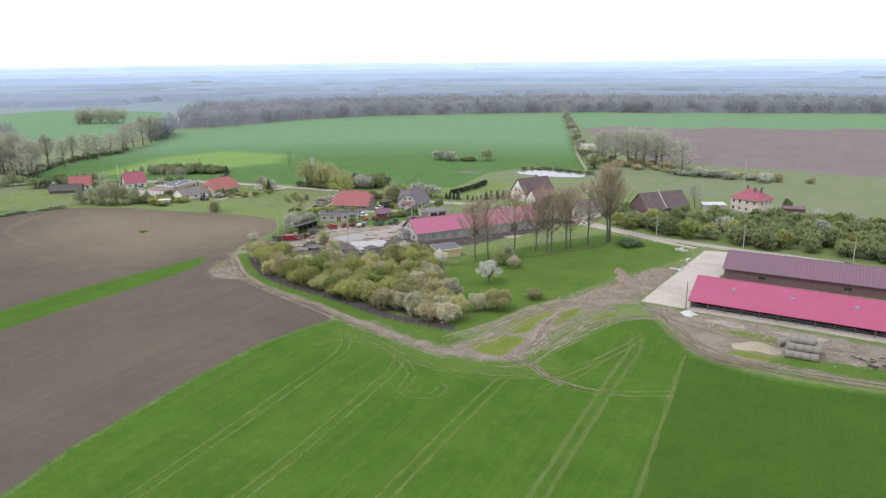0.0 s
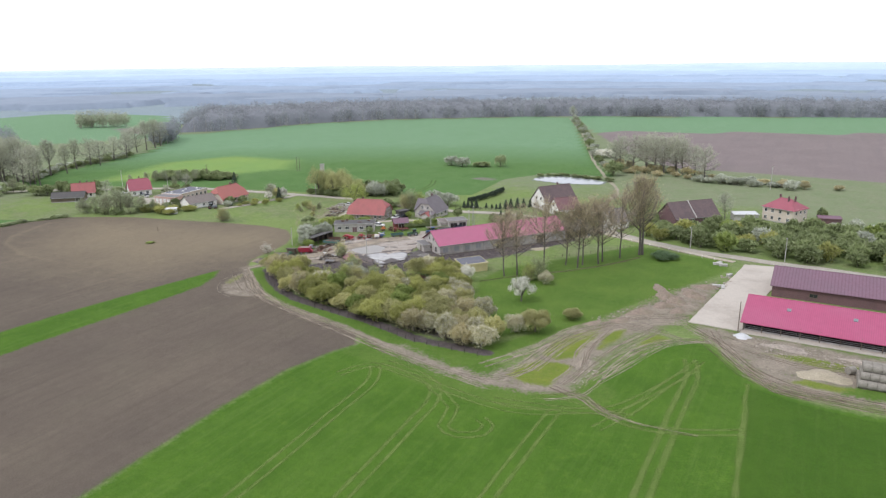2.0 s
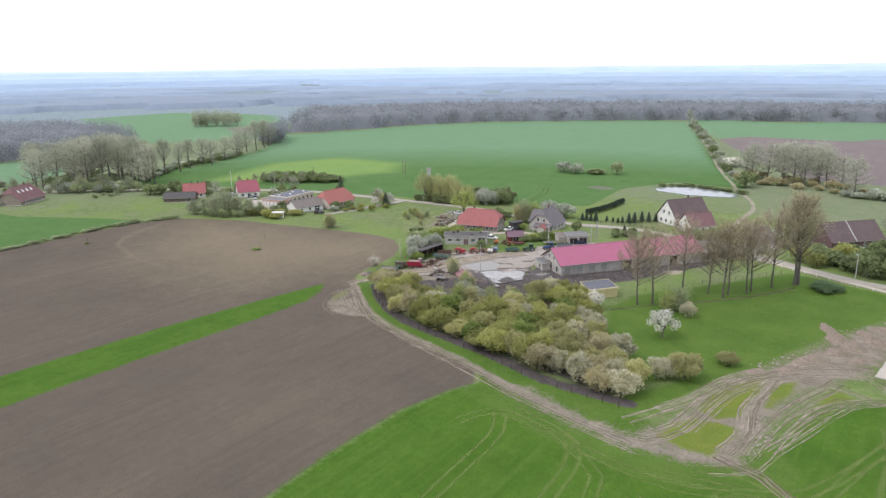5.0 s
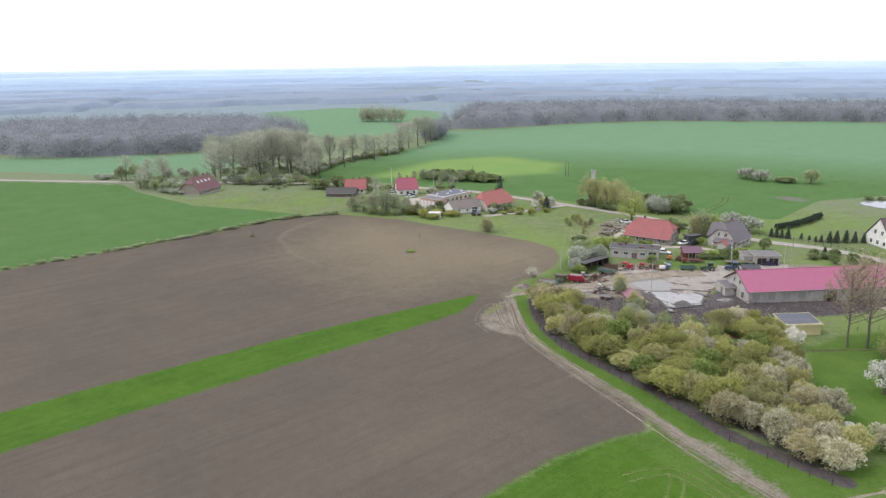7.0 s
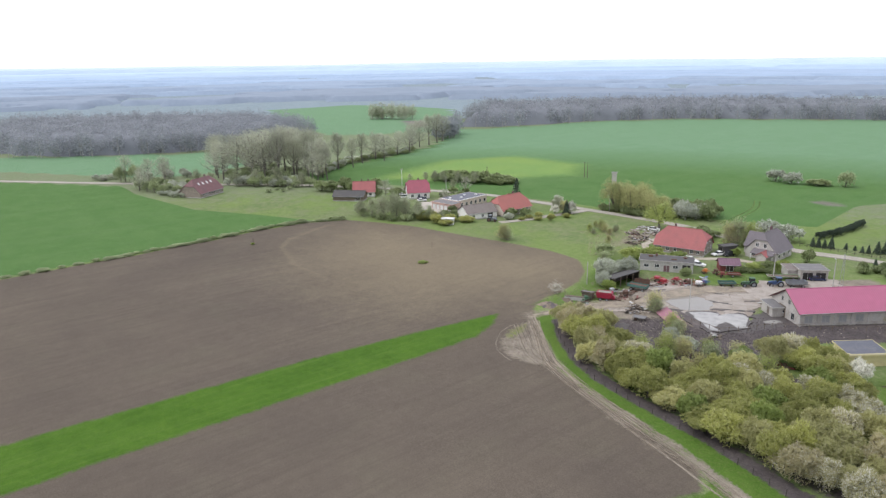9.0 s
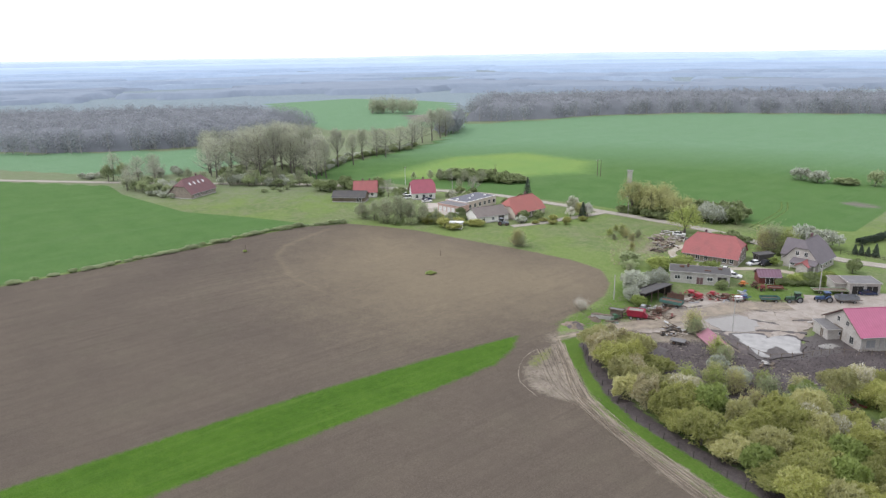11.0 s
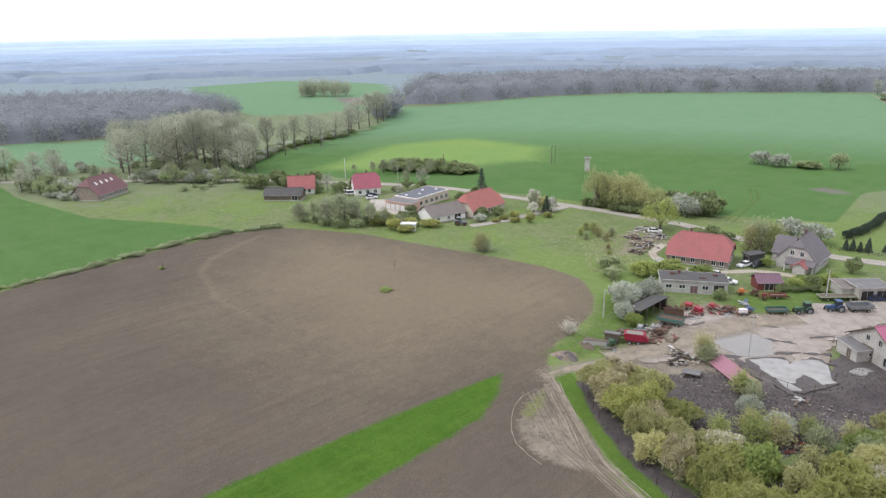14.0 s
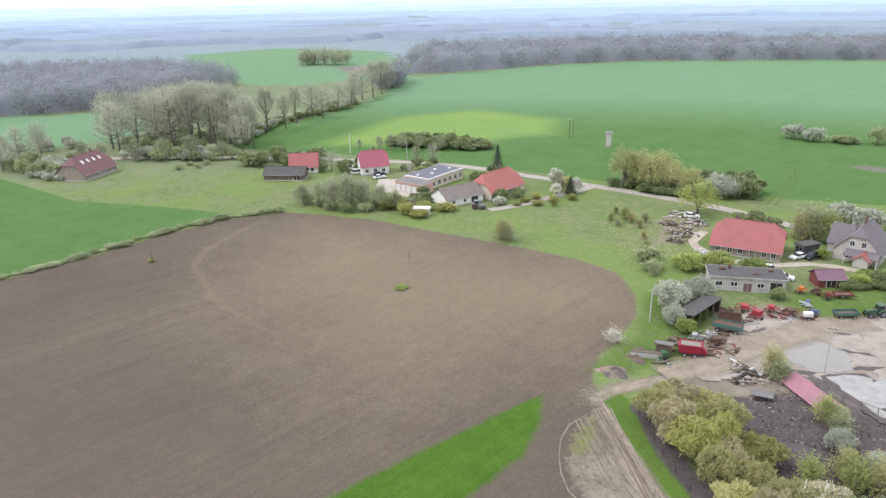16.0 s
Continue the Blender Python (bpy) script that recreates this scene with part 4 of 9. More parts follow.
    ob = share(name, gm, parent, pose(x, y, z, 0, 0, rz))
    share("frame", fm, ob)
    return ob


def chimney(parent, x, y, z0, z1, mat, w=0.55):
    bm = bm_new()
    box(bm, x - w / 2, x + w / 2, y - w / 2, y + w / 2, z0, z1)
    box(bm, x - w / 2 - 0.07, x + w / 2 + 0.07, y - w / 2 - 0.07, y + w / 2 + 0.07, z1, z1 + 0.14)
    box(bm, x - 0.12, x + 0.12, y - 0.12, y + 0.12, z1 + 0.14, z1 + 0.4)
    part("chimney", bm, mat, parent)


def ridge_cap(parent, L, z, mat, over=0.4, hip_run=0.0):
    bm = bm_new()
    xr = L / 2 + over - hip_run
    tube(bm, [(-xr, 0, z - 0.02), (xr, 0, z - 0.02)], 0.13, 6)
    part("ridge_cap", bm, mat, parent)


def gutter(parent, L, y, z, mat):
    bm = bm_new()
    box(bm, -L / 2, L / 2, y - 0.08, y + 0.08, z - 0.12, z)
    part("gutter", bm, mat, parent)


def house(name, x, y, rz, L, W, eave, ridge, wall, roof, label, category="house", hip_run=0.0, hip_drop=1.0, over=0.5, windows=(), doors=(), chimneys=(), plinth=True, wall_hip=None):
    th = thing(name, x, y, rz, label, category)
    bm = bm_new()
    if hip_run and hip_drop >= 1:
        wall_block(bm, L, W, -0.3, eave - 0.05)
    elif hip_run:
        wall_block(bm, L, W, -0.3, eave - 0.05, ridge - 0.25, hip_drop * 0.9)
    else:
        wall_block(bm, L, W, -0.3, eave - 0.05, ridge - 0.25)
    part("wall", bm, wall, th)
    bm = bm_new()
    roof_shell(bm, L, W, eave, ridge, over, hip_run=hip_run, hip_drop=hip_drop)
    part("roof", bm, roof, th)
    ridge_cap(th, L, ridge, roof, hip_run=hip_run)
    if plinth:
        bm = bm_new()
        for q in ((-L / 2 - 0.04, L / 2 + 0.04, -W / 2 - 0.04, -W / 2), (-L / 2 - 0.04, L / 2 + 0.04, W / 2, W / 2 + 0.04), (-L / 2 - 0.04, -L / 2, -W / 2, W / 2), (L / 2, L / 2 + 0.04, -W / 2, W / 2)):
            box(bm, *q, -0.3, 0.4)
        part("plinth", bm, M["concrete"], th)
    for side, u, z, w, h in windows:
        window(th, side, u, z, w, h, L, W, M["white_paint"], M["glass"])
    for side, u, w, h, mat in doors:
        window(th, side, u, 0.05, w, h, L, W, M["white_paint"], mat, "door")
    for cx, cy, top in chimneys:
        slope = (ridge - eave) / (W / 2)
        chimney(th, cx, cy, ridge - abs(cy) * slope - 0.6, top, M["brick"])
    for s in (-1, 1):
        gutter(th, L, s * (W / 2 + over + 0.05), eave - (ridge - eave) / (W / 2) * over, M["steel"])
    return th


def row(side, us, z, w, h):
    return [(side, u, z, w, h) for u in us]


house("farmhouse", -174.6, 245.0, 15, 15.5, 11.5, 2.7, 7.6, M["stone"], M["tile_red"], "long stone farmhouse under a half-hipped red tiled roof", hip_run=2.6, hip_drop=0.5,
      windows=row("s", (-6, -3.4, -1, 4.2, 6.2), 0.9, 1.0, 1.1) + row("e", (-3.6, 0, 3.2), 0.9, 1.0, 1.1) + row("e", (-1.4, 1.4), 3.6, 0.9, 1.0), doors=[("s", 1.6, 1.0, 2.0, M["timber"])], chimneys=[(-3, 0.4, 8.2)])
house("grey_roofed_house", -153.2, 259.2, 92, 11.5, 9.6, 3.0, 8.3, M["render_grey"], M["tile_grey"], "grey rendered house with a steep grey tiled roof", hip_run=1.6, hip_drop=0.35,
      windows=row("w", (-2.2, 2.2), 0.9, 1.1, 1.2) + row("w", (-1.2, 1.2), 3.9, 0.9, 1.2) + row("s", (-3.5, 0, 3.5), 0.9, 1.1, 1.2), chimneys=[(1.5, 0.5, 9.0)])
house("village_house", -255.3, 245.5, 91, 16.5, 10, 2.8, 7.6, M["render_cream"], M["tile_orange"], "cream village house under a broad orange tiled roof", hip_run=2.2, hip_drop=0.5,
      windows=row("s", (-5.5, -3, 0, 3, 5.5), 0.9, 1.1, 1.2) + row("e", (-2, 2), 0.9, 1.0, 1.2), doors=[("s", 1.5, 1.0, 2.0, M["timber"])], chimneys=[(2.5, 0.2, 8.4)])
house("grey_barn", -257.8, 230.0, 76, 13, 9, 2.7, 5.2, M["render_white"], M["felt_brown"], "low grey-brown roofed outbuilding joined to the village house", "outbuilding",
      windows=row("s", (-4, 0), 0.9, 0.9, 0.9), doors=[("s", 3.5, 2.4, 2.2, M["timber_dark"])])
house("magenta_house", -307.6, 238.6, 60, 10, 9, 3.4, 8.0, M["render_white"], M["tile_magenta"], "white house with a steep dark magenta roof", hip_run=1.2, hip_drop=0.3,
      windows=row("w", (-2, 2), 0.9, 1.1, 1.2) + row("w", (0,), 4.2, 1.2, 1.2) + row("s", (-3, 0, 3), 0.9, 1.1, 1.2), chimneys=[(0.5, 0.3, 8.8)])
house("cottage", -327.2, 222.4, 52, 10, 8, 2.8, 6.8, M["render_white"], M["tile_red"], "small cottage with a red tiled roof and two chimneys",
      windows=row("s", (-3, 0, 3), 0.9, 1.0, 1.1) + row("e", (-1.5, 1.5), 0.9, 0.9, 1.1), chimneys=[(-1.2, 0.2, 7.6), (1.8, 0.2, 7.6)])
house("dark_shed", -322.6, 211.4, 42, 14, 7, 2.4, 4.4, M["timber"], M["felt_dark"], "long low dark-roofed wooden shed", "shed", doors=[("s", 4.5, 2.2, 2.1, M["timber_dark"])])
house("west_farmhouse", -380.5, 165.5, 121, 17, 11.5, 2.6, 8.2, M["stone"], M["tile_old"], "large grey farmhouse with a dull faded red roof and skylights", hip_run=2.4, hip_drop=0.45,
      windows=row("s", (-6, -4, -2, 0, 2, 4, 6), 0.9, 0.9, 1.1), chimneys=[(3.5, 0.3, 9.0)])
house("white_house", -113.8, 300.4, 57, 16.5, 11, 4.0, 10.0, M["render_white"], M["tile_brown"], "tall white house with a dull brown-grey roof",
      windows=row("w", (-3, 0, 3), 1.0, 1.0, 1.3) + row("w", (-1.6, 1.6), 4.4, 1.0, 1.3) + row("s", (-5, -2, 2, 5), 1.0, 1.1, 1.3), chimneys=[(2, 0.3, 10.8)])
house("white_gabled_house", -104.8, 288.6, 50, 10.5, 8.4, 3.2, 7.2, M["render_white"], M["tile_old"], "small white gabled house with a red roof",
      windows=row("w", (-2, 1.8), 0.9, 1.0, 1.2) + row("w", (0,), 3.8, 0.9, 1.1) + row("s", (-3, 0, 3), 0.9, 1.0, 1.2))
house("old_brick_house", -55.8, 297.6, 48, 21, 11.5, 3.0, 8.3, M["brick"], M["tile_brown"], "long old brick building with a patched brown tile roof",
      windows=row("s", (-8, -5, -2, 3, 6, 9), 0.9, 0.9, 1.1) + row("e", (-3, 0, 3), 0.9, 0.9, 1.1))
house("cream_house", -21.6, 315.4, -28, 13, 10, 6.0, 9.2, M["render_cream"], M["tile_magenta"], "two-storey cream house with a hipped pink-red roof", hip_run=4.6, over=0.6,
      windows=row("s", (-5, -2.2, 1, 4.4), 0.9, 1.0, 1.3) + row("s", (-5, -2.2, 1, 4.4), 3.8, 1.0, 1.3) + row("e", (-3, 0, 3), 3.8, 1.0, 1.3) + row("e", (-3, 3), 0.9, 1.0, 1.3), chimneys=[(-3.0, 1.0, 10.2), (1.8, -1.2, 10.0), (3.6, 0.4, 10.2)])
house("gable_house", -79.4, 271.6, 62, 9, 7.5, 3.2, 7.4, M["render_white"], M["tile_grey"], "narrow white gabled house behind the poplars",
      windows=row("w", (0,), 4.0, 0.9, 1.2) + row("w", (-1.8, 1.8), 0.9, 0.9, 1.1))


def skylights(name, ys, xs, eave, ridge, half):
    """Pale roof windows lying on a house's southern slope."""
    th = bpy.data.objects[name]
    k = (ridge - eave) / half
    for x in xs:
        bm = bm_new()
        box(bm, x - 0.45, x + 0.45, ys - 0.5, ys + 0.5, 0.0, 0.1)
        for v in bm.verts:
            v.co.z += ridge - abs(v.co.y) * k + 0.08
        part("skylight", bm, M["white_paint"], th, "white roof window")


def roof_divider(name, x, half, eave, ridge, over):
    """A low dividing wall that stands up through a pitched roof."""
    th = bpy.data.objects[name]
    bm = bm_new()
    k = (ridge - eave) / half
    prof = [(-half - over, eave - k * over - 0.1), (-half - over, eave - k * over + 0.28), (0, ridge + 0.3), (half + over, eave - k * over + 0.28), (half + over, eave - k * over - 0.1), (0, ridge - 0.1)]
    a = [bm.verts.new((x - 0.18, y, z)) for y, z in prof]
    b = [bm.verts.new((x + 0.18, y, z)) for y, z in prof]
    bm.faces.new(a[::-1])
    bm.faces.new(b)
    for i in range(6):
        j = (i + 1) % 6
        bm.faces.new((a[i], a[j], b[j], b[i]))
    part("roof_divider", bm, M["concrete"], th, "pale dividing wall across the roof")


roof_divider("old_brick_house", -1.0, 5.75, 3.0, 8.3, 0.5)
skylights("west_farmhouse", -2.4, (-4.5, -1.6, 1.4, 4.3), 2.6, 8.2, 5.75)


def flat_building(name, x, y, rz, L, W, h, wall, roof, label, category, fall=0.0, parapet=0.18, windows=(), doors=()):
    th = thing(name, x, y, rz, label, category)
    bm = bm_new()
    wall_block(bm, L, W, -0.3, h)
    part("wall", bm, wall, th)
    bm = bm_new()
    box(bm, -L / 2 - 0.25, L / 2 + 0.25, -W / 2 - 0.25, W / 2 + 0.25, h, h + parapet)
    for v in bm.verts:
        v.co.z += fall * v.co.y / W
    part("roof", bm, roof, th)
    bm = bm_new()
    for q in ((-L / 2 - 0.3, L / 2 + 0.3, -W / 2 - 0.32, -W / 2 - 0.25), (-L / 2 - 0.3, L / 2 + 0.3, W / 2 + 0.25, W / 2 + 0.32), (-L / 2 - 0.32, -L / 2 - 0.25, -W / 2 - 0.25, W / 2 + 0.25), (L / 2 + 0.25, L / 2 + 0.32, -W / 2 - 0.25, W / 2 + 0.25)):
        box(bm, *q, h - 0.05, h + parapet + 0.06)
    for v in bm.verts:
        v.co.z += fall * v.co.y / W
    part("fascia", bm, wall, th)
    for side, u, z, w, hh in windows:
        window(th, side, u, z, w, hh, L, W, M["white_paint"], M["glass"])
    for side, u, w, hh, mat in doors:
        window(th, side, u, 0.05, w, hh, L, W, M["concrete"], mat, "door")
    return th


flat_building("concrete_outbuilding", -165.9, 221.6, 31, 15, 6.2, 3.1, M["concrete"], M["felt_dark"], "weathered flat-roofed concrete outbuilding", "outbuilding", windows=row("s", (-5.6, -2.6, 2.6), 1.2, 1.3, 0.9), doors=[("s", 0.1, 1.6, 1.9, M["brick"]), ("s", 5.6, 2.2, 2.4, M["dark"])])
flat_building("garage", -134.4, 245.0, 44, 7.4, 6, 2.9, M["render_grey"], M["felt"], "double garage with dark panels standing in for open doors", "garage", doors=[("s", -1.75, 2.7, 2.2, M["dark"]), ("s", 1.75, 2.7, 2.2, M["dark"])])
flat_building("garage_annex", -138.4, 243.2, 44, 4.6, 5.0, 2.4, M["render_grey"], M["felt_brown"], "low brown-roofed annex beside the double garage", "shed", fall=0.3)
flat_building("yellow_hut", -102.4, 192.9, 51.5, 8, 5.8, 2.7, M["render_yellow"], M["felt_blue"], "small yellow hut with a dark grey felt roof", "hut", fall=0.5, windows=row("s", (-2.5,), 1.2, 0.8, 0.7))
flat_building("barn_annex", -126.6, 208.6, 54, 5.6, 5.2, 2.4, M["render_grey"], M["felt"], "small flat-roofed shed beside the barn gable", "shed", fall=0.3, doors=[("w", 0.6, 1.0, 1.9, M["timber"])], windows=row("s", (0,), 1.1, 0.7, 0.6))
flat_building("bungalow", -280.6, 243.0, 97, 19, 10.5, 3.3, M["render_cream"], M["felt_blue"], "flat-roofed cream bungalow with a dark blue-grey roof", "house", windows=row("s", (-7, -4, -1, 2, 5, 8), 0.9, 1.3, 1.4))
def roof_boxes(name, z, spots, material, label, part_name):
    """Small raised boxes on a flat roof."""
    th = bpy.data.objects[name]
    for x, y, l, w, h in spots:
        bm = bm_new()
        box(bm, x - l / 2, x + l / 2, y - w / 2, y + w / 2, z, z + h, 0.03)
        part(part_name, bm, material, th, label)


roof_boxes("bungalow", 3.48, [(-7, 1.5, 0.8, 0.8, 0.5), (-2.5, -1.0, 1.0, 0.8, 0.4), (2.5, 1.6, 0.8, 0.8, 0.5), (6.8, -1.4, 0.9, 0.8, 0.4)], M["white_paint"], "white roof vent", "roof_vent")
roof_boxes("bungalow", 3.48, [(-9.1, 0, 0.5, 10.2, 0.12), (0.4, -4.9, 18, 0.4, 0.12)], M["render_white"], "white roof edging", "edging")
roof_boxes("concrete_outbuilding", 3.28, [(-4.6, 1.0, 1.2, 0.7, 0.5), (-3.0, 1.8, 0.6, 0.6, 0.8), (2.0, -1.0, 1.6, 0.5, 0.25), (5.2, 1.4, 1.0, 0.9, 0.35)], M["rust"], "rusty scrap lying on the roof", "scrap")
flat_building("pink_garage_row", -277.2, 230.2, 97, 5.5, 11.5, 3.0, M["render_pink"], M["felt"], "pink rendered row of garages with pale doors", "garage", doors=[("w", u, 1.6, 2.1, M["white_paint"]) for u in (-4.4, -2.2, 0, 2.2, 4.4)])


def long_barn():
    L, W, eave, ridge = 50.0, 12.4, 3.7, 7.4
    th = thing("long_barn", -109.5, 227.2, 54, "long grey rendered barn with a faded pink metal roof", "barn")
    bm = bm_new()
    wall_block(bm, L, W, -0.3, eave, ridge - 0.25)
    part("wall", bm, M["render_grey"], th)
    bm = bm_new()
    roof_shell(bm, L, W, eave + 0.1, ridge, 0.55, 0.5)
    part("roof", bm, M["roof_pink_pale"], th)
    ridge_cap(th, L, ridge, M["roof_pink_pale"], 0.5)
    for k in range(13):
        u = -L / 2 + 0.2 + k * (L - 0.4) / 12
        bm = bm_new()
        box(bm, u - 0.22, u + 0.22, -W / 2 - 0.16, -W / 2, -0.3, eave - 0.1)
        part("pilaster", bm, M["concrete"], th)
    for k in range(12):
        u = -L / 2 + 2.2 + k * (L - 0.4) / 12
        if k in (5, 9):
            window(th, "s", u, 0.05, 2.4, 2.7, L, W, M["timber"], M["timber_dark"], "door")
        else:
            window(th, "s", u, 1.0, 1.9, 1.7, L, W, M["concrete"], M["concrete"] if k > 3 and k != 7 else M["steel"])
    window(th, "w", -1.2, 0.05, 2.6, 2.9, L, W, M["timber"], M["timber"], "door")
    window(th, "w", 3.4, 0.9, 1.2, 1.5, L, W, M["concrete"], M["glass"])
    window(th, "w", -4.4, 0.9, 1.0, 1.5, L, W, M["concrete"], M["glass"])
    for u in (-1.5, 1.5):
        window(th, "w", u, 4.1, 0.8, 1.0, L, W, M["concrete"], M["glass"])
    for s in (-1, 1):
        bm = bm_new()
        y = W / 2 + 0.55
        z1 = eave + 0.1 - (ridge - eave - 0.1) / (W / 2) * 0.55
        for a, b in (((-L / 2 - 0.52, s * y, z1 - 0.1), (-L / 2 - 0.52, 0, ridge - 0.1)), ):
            tube(bm, [a, b], 0.12, 4)
        part("bargeboard", bm, M["timber"], th)
        gutter(th, L, s * (W / 2 + 0.62), z1, M["steel"])
    # open-fronted continuation
    sh = thing("open_shed", -109.5 + 31.2 * math.cos(radians(54)), 227.2 + 31.2 * math.sin(radians(54)), 54, "open-fronted shed with a grey roof at the barn's end", "shed")
    l, w, e, r = 12.0, 10.5, 3.2, 5.4
    bm = bm_new()
    box(bm, -l / 2, l / 2, w / 2 - 0.3, w / 2, -0.3, e)
    box(bm, l / 2 - 0.3, l / 2, -w / 2, w / 2 - 0.3, -0.3, e)
    part("wall", bm, M["render_grey"], sh)
    bm = bm_new()
    roof_shell(bm, l, w, e, r, 0.6, 0.3)
    part("roof", bm, M["felt"], sh)
    for k in range(5):
        bm = bm_new()
        u = -l / 2 + 0.2 + k * (l - 0.4) / 4
        box(bm, u - 0.13, u + 0.13, -w / 2, -w / 2 + 0.26, -0.3, e)
        part("post", bm, M["render_white"] if k == 0 else M["timber"], sh)


long_barn()


def cattle_shed(name, x0, y, rz, L, W, eave, ridge, roof, label, wall=None):
    """A long shed along x from x0 eastwards: posts and rails on an open front, or a brick wall."""
    cx, cy = x0 + math.cos(radians(rz)) * L / 2, y + math.sin(radians(rz)) * L / 2
    th = thing(name, cx, cy, rz, label, "cattle shed", z=gz(y))
    bm = bm_new()
    roof_shell(bm, L, W, eave, ridge, 0.7, 0.5)
    part("roof", bm, roof, th)
    ridge_cap(th, L, ridge, roof, 0.5)
    bm = bm_new()
    t = 0.3
    box(bm, -L / 2, L / 2, W / 2 - t, W / 2, -0.3, eave - 0.05)
    prof = [(-W / 2 + 0.3, -0.3), (W / 2 - t, -0.3), (W / 2 - t, eave), (0, ridge - 0.3), (-W / 2 + 0.3, eave)]
    for s in (-1, 1):
        xa, xb = (-L / 2, -L / 2 + t) if s < 0 else (L / 2 - t, L / 2)
        a = [bm.verts.new((xa, q, z)) for q, z in prof]
        b = [bm.verts.new((xb, q, z)) for q, z in prof]
        bm.faces.new(a[::-1])
        bm.faces.new(b)
        for i in range(len(prof)):
            j = (i + 1) % len(prof)
            bm.faces.new((a[i], a[j], b[j], b[i]))
    if wall:
        box(bm, -L / 2, L / 2, -W / 2, -W / 2 + 0.3, -0.3, eave - 0.05)
    else:
        box(bm, -L / 2, L / 2, -W / 2 + 0.35, -W / 2 + 0.55, -0.3, 0.55)
    part("wall", bm, wall or M["concrete"], th)
    if not wall:
        bm = bm_new()
        box(bm, -L / 2 + 0.4, L / 2 - 0.4, -W / 2 + 1.0, W / 2 - 0.4, -0.3, 0.12)
        part("floor", bm, M["timber_dark"], th)
    return th, cx, cy


near_shed, _, _ = cattle_shed("cattle_shed", -23.2, 185.2, -2.8, 84, 19.4, 2.7, 6.2, M["roof_pink"], "long open-sided cattle shed with a magenta metal roof")
for k in range(22):
    bm = bm_new()
    u = -41.8 + k * 83.6 / 21
    box(bm, u - 0.1, u + 0.1, -9.7, -9.5, -0.3, 2.75)
    box(bm, u - 0.06, u + 0.06, -9.5, -8.9, 1.9, 2.02)
    part("post", bm, M["timber"], near_shed)
for z in (0.75, 1.15, 1.55):
    bm = bm_new()
    tube(bm, [(-41.8, -9.62, z), (41.8, -9.62, z)], 0.045, 5)
    part("rail", bm, M["steel"], near_shed)
for k in range(4):
    bm = bm_new()
    u = -33 + k * 13.5
    box(bm, u - 0.45, u + 0.45, -4.2, -3.3, 4.62, 4.95, m=None)
    for v in bm.verts:
        v.co.z += (v.co.y + 3.75) * 0.36
    part("roof_vent", bm, M["grey_paint"], near_shed)
far_shed, _, _ = cattle_shed("brick_cattle_shed", -19.2, 215.6, -1.2, 84, 17.4, 3.5, 6.4, M["roof_purple"], "long brick cattle shed with a weathered purple-brown roof", M["brick"])
for k in range(4):
    window(far_shed, "s", -32 + k * 21, 1.2, 1.8, 0.9, 84, 17.4, M["timber"], M["glass"])


# ---- plants ----
def leaf_cloud(name, seed, lobes, leaf, material, inner=0.25, flat=0.0):
    """A crown as many small bent leaf clumps spread over rounded lobes (x, y, z, rx, ry, rz, count)."""
    rng = np.random.RandomState(seed)
    C, N = [], []
    for x, y, z, rx, ry, rz, n in lobes:
        d = rng.normal(size=(n, 3))
        d /= np.linalg.norm(d, axis=1)[:, None]
        r = np.where(rng.rand(n) < inner, rng.uniform(0.35, 0.85, n), rng.uniform(0.82, 1.12, n))
        lump = 1 + 0.16 * np.sin(d[:, 0] * 5 + seed) * np.sin(d[:, 1] * 4.3 + 1.7 * seed) + 0.1 * np.sin(d[:, 2] * 9 + d[:, 0] * 7)
        C.append(np.array([x, y, z]) + d * np.array([rx, ry, rz]) * (r * lump)[:, None])
        N.append(d)
    C, N = np.concatenate(C), np.concatenate(N)
    n = len(C)
    N = N + rng.normal(size=(n, 3)) * 0.32 + np.array([0, 0, 0.35 + flat])
    N /= np.linalg.norm(N, axis=1)[:, None]
    A = np.cross(N, rng.normal(size=(n, 3)))
    A /= np.linalg.norm(A, axis=1)[:, None]
    B = np.cross(N, A)
    s = leaf * rng.uniform(0.55, 1.35, n)[:, None]
    A, B = A * s, B * s * 0.8
    bend = N * s * 0.22
    V = np.stack([C - A * 0.5 - B * 0.3, C + B * 0.55 + bend, C + A * 0.55 - B * 0.2, C - B * 0.6 - bend * 0.5], 1).reshape(-1, 3)
    V[:, 2] = np.maximum(V[:, 2], 0.02)
    F = np.arange(4 * n).reshape(-1, 4)
    me = bpy.data.meshes.new(name)
    me.vertices.add(4 * n)
    me.vertices.foreach_set("co", V.astype(np.float32).ravel())
    T = np.concatenate([F[:, [0, 1, 2]], F[:, [0, 2, 3]]]).astype(np.int32)
    me.loops.add(T.size)
    me.loops.foreach_set("vertex_index", T.ravel())
    me.polygons.add(len(T))
    me.polygons.foreach_set("loop_start", np.arange(0, T.size, 3, dtype=np.int32))
    me.update(calc_edges=True)
    me.materials.append(material)
    return me


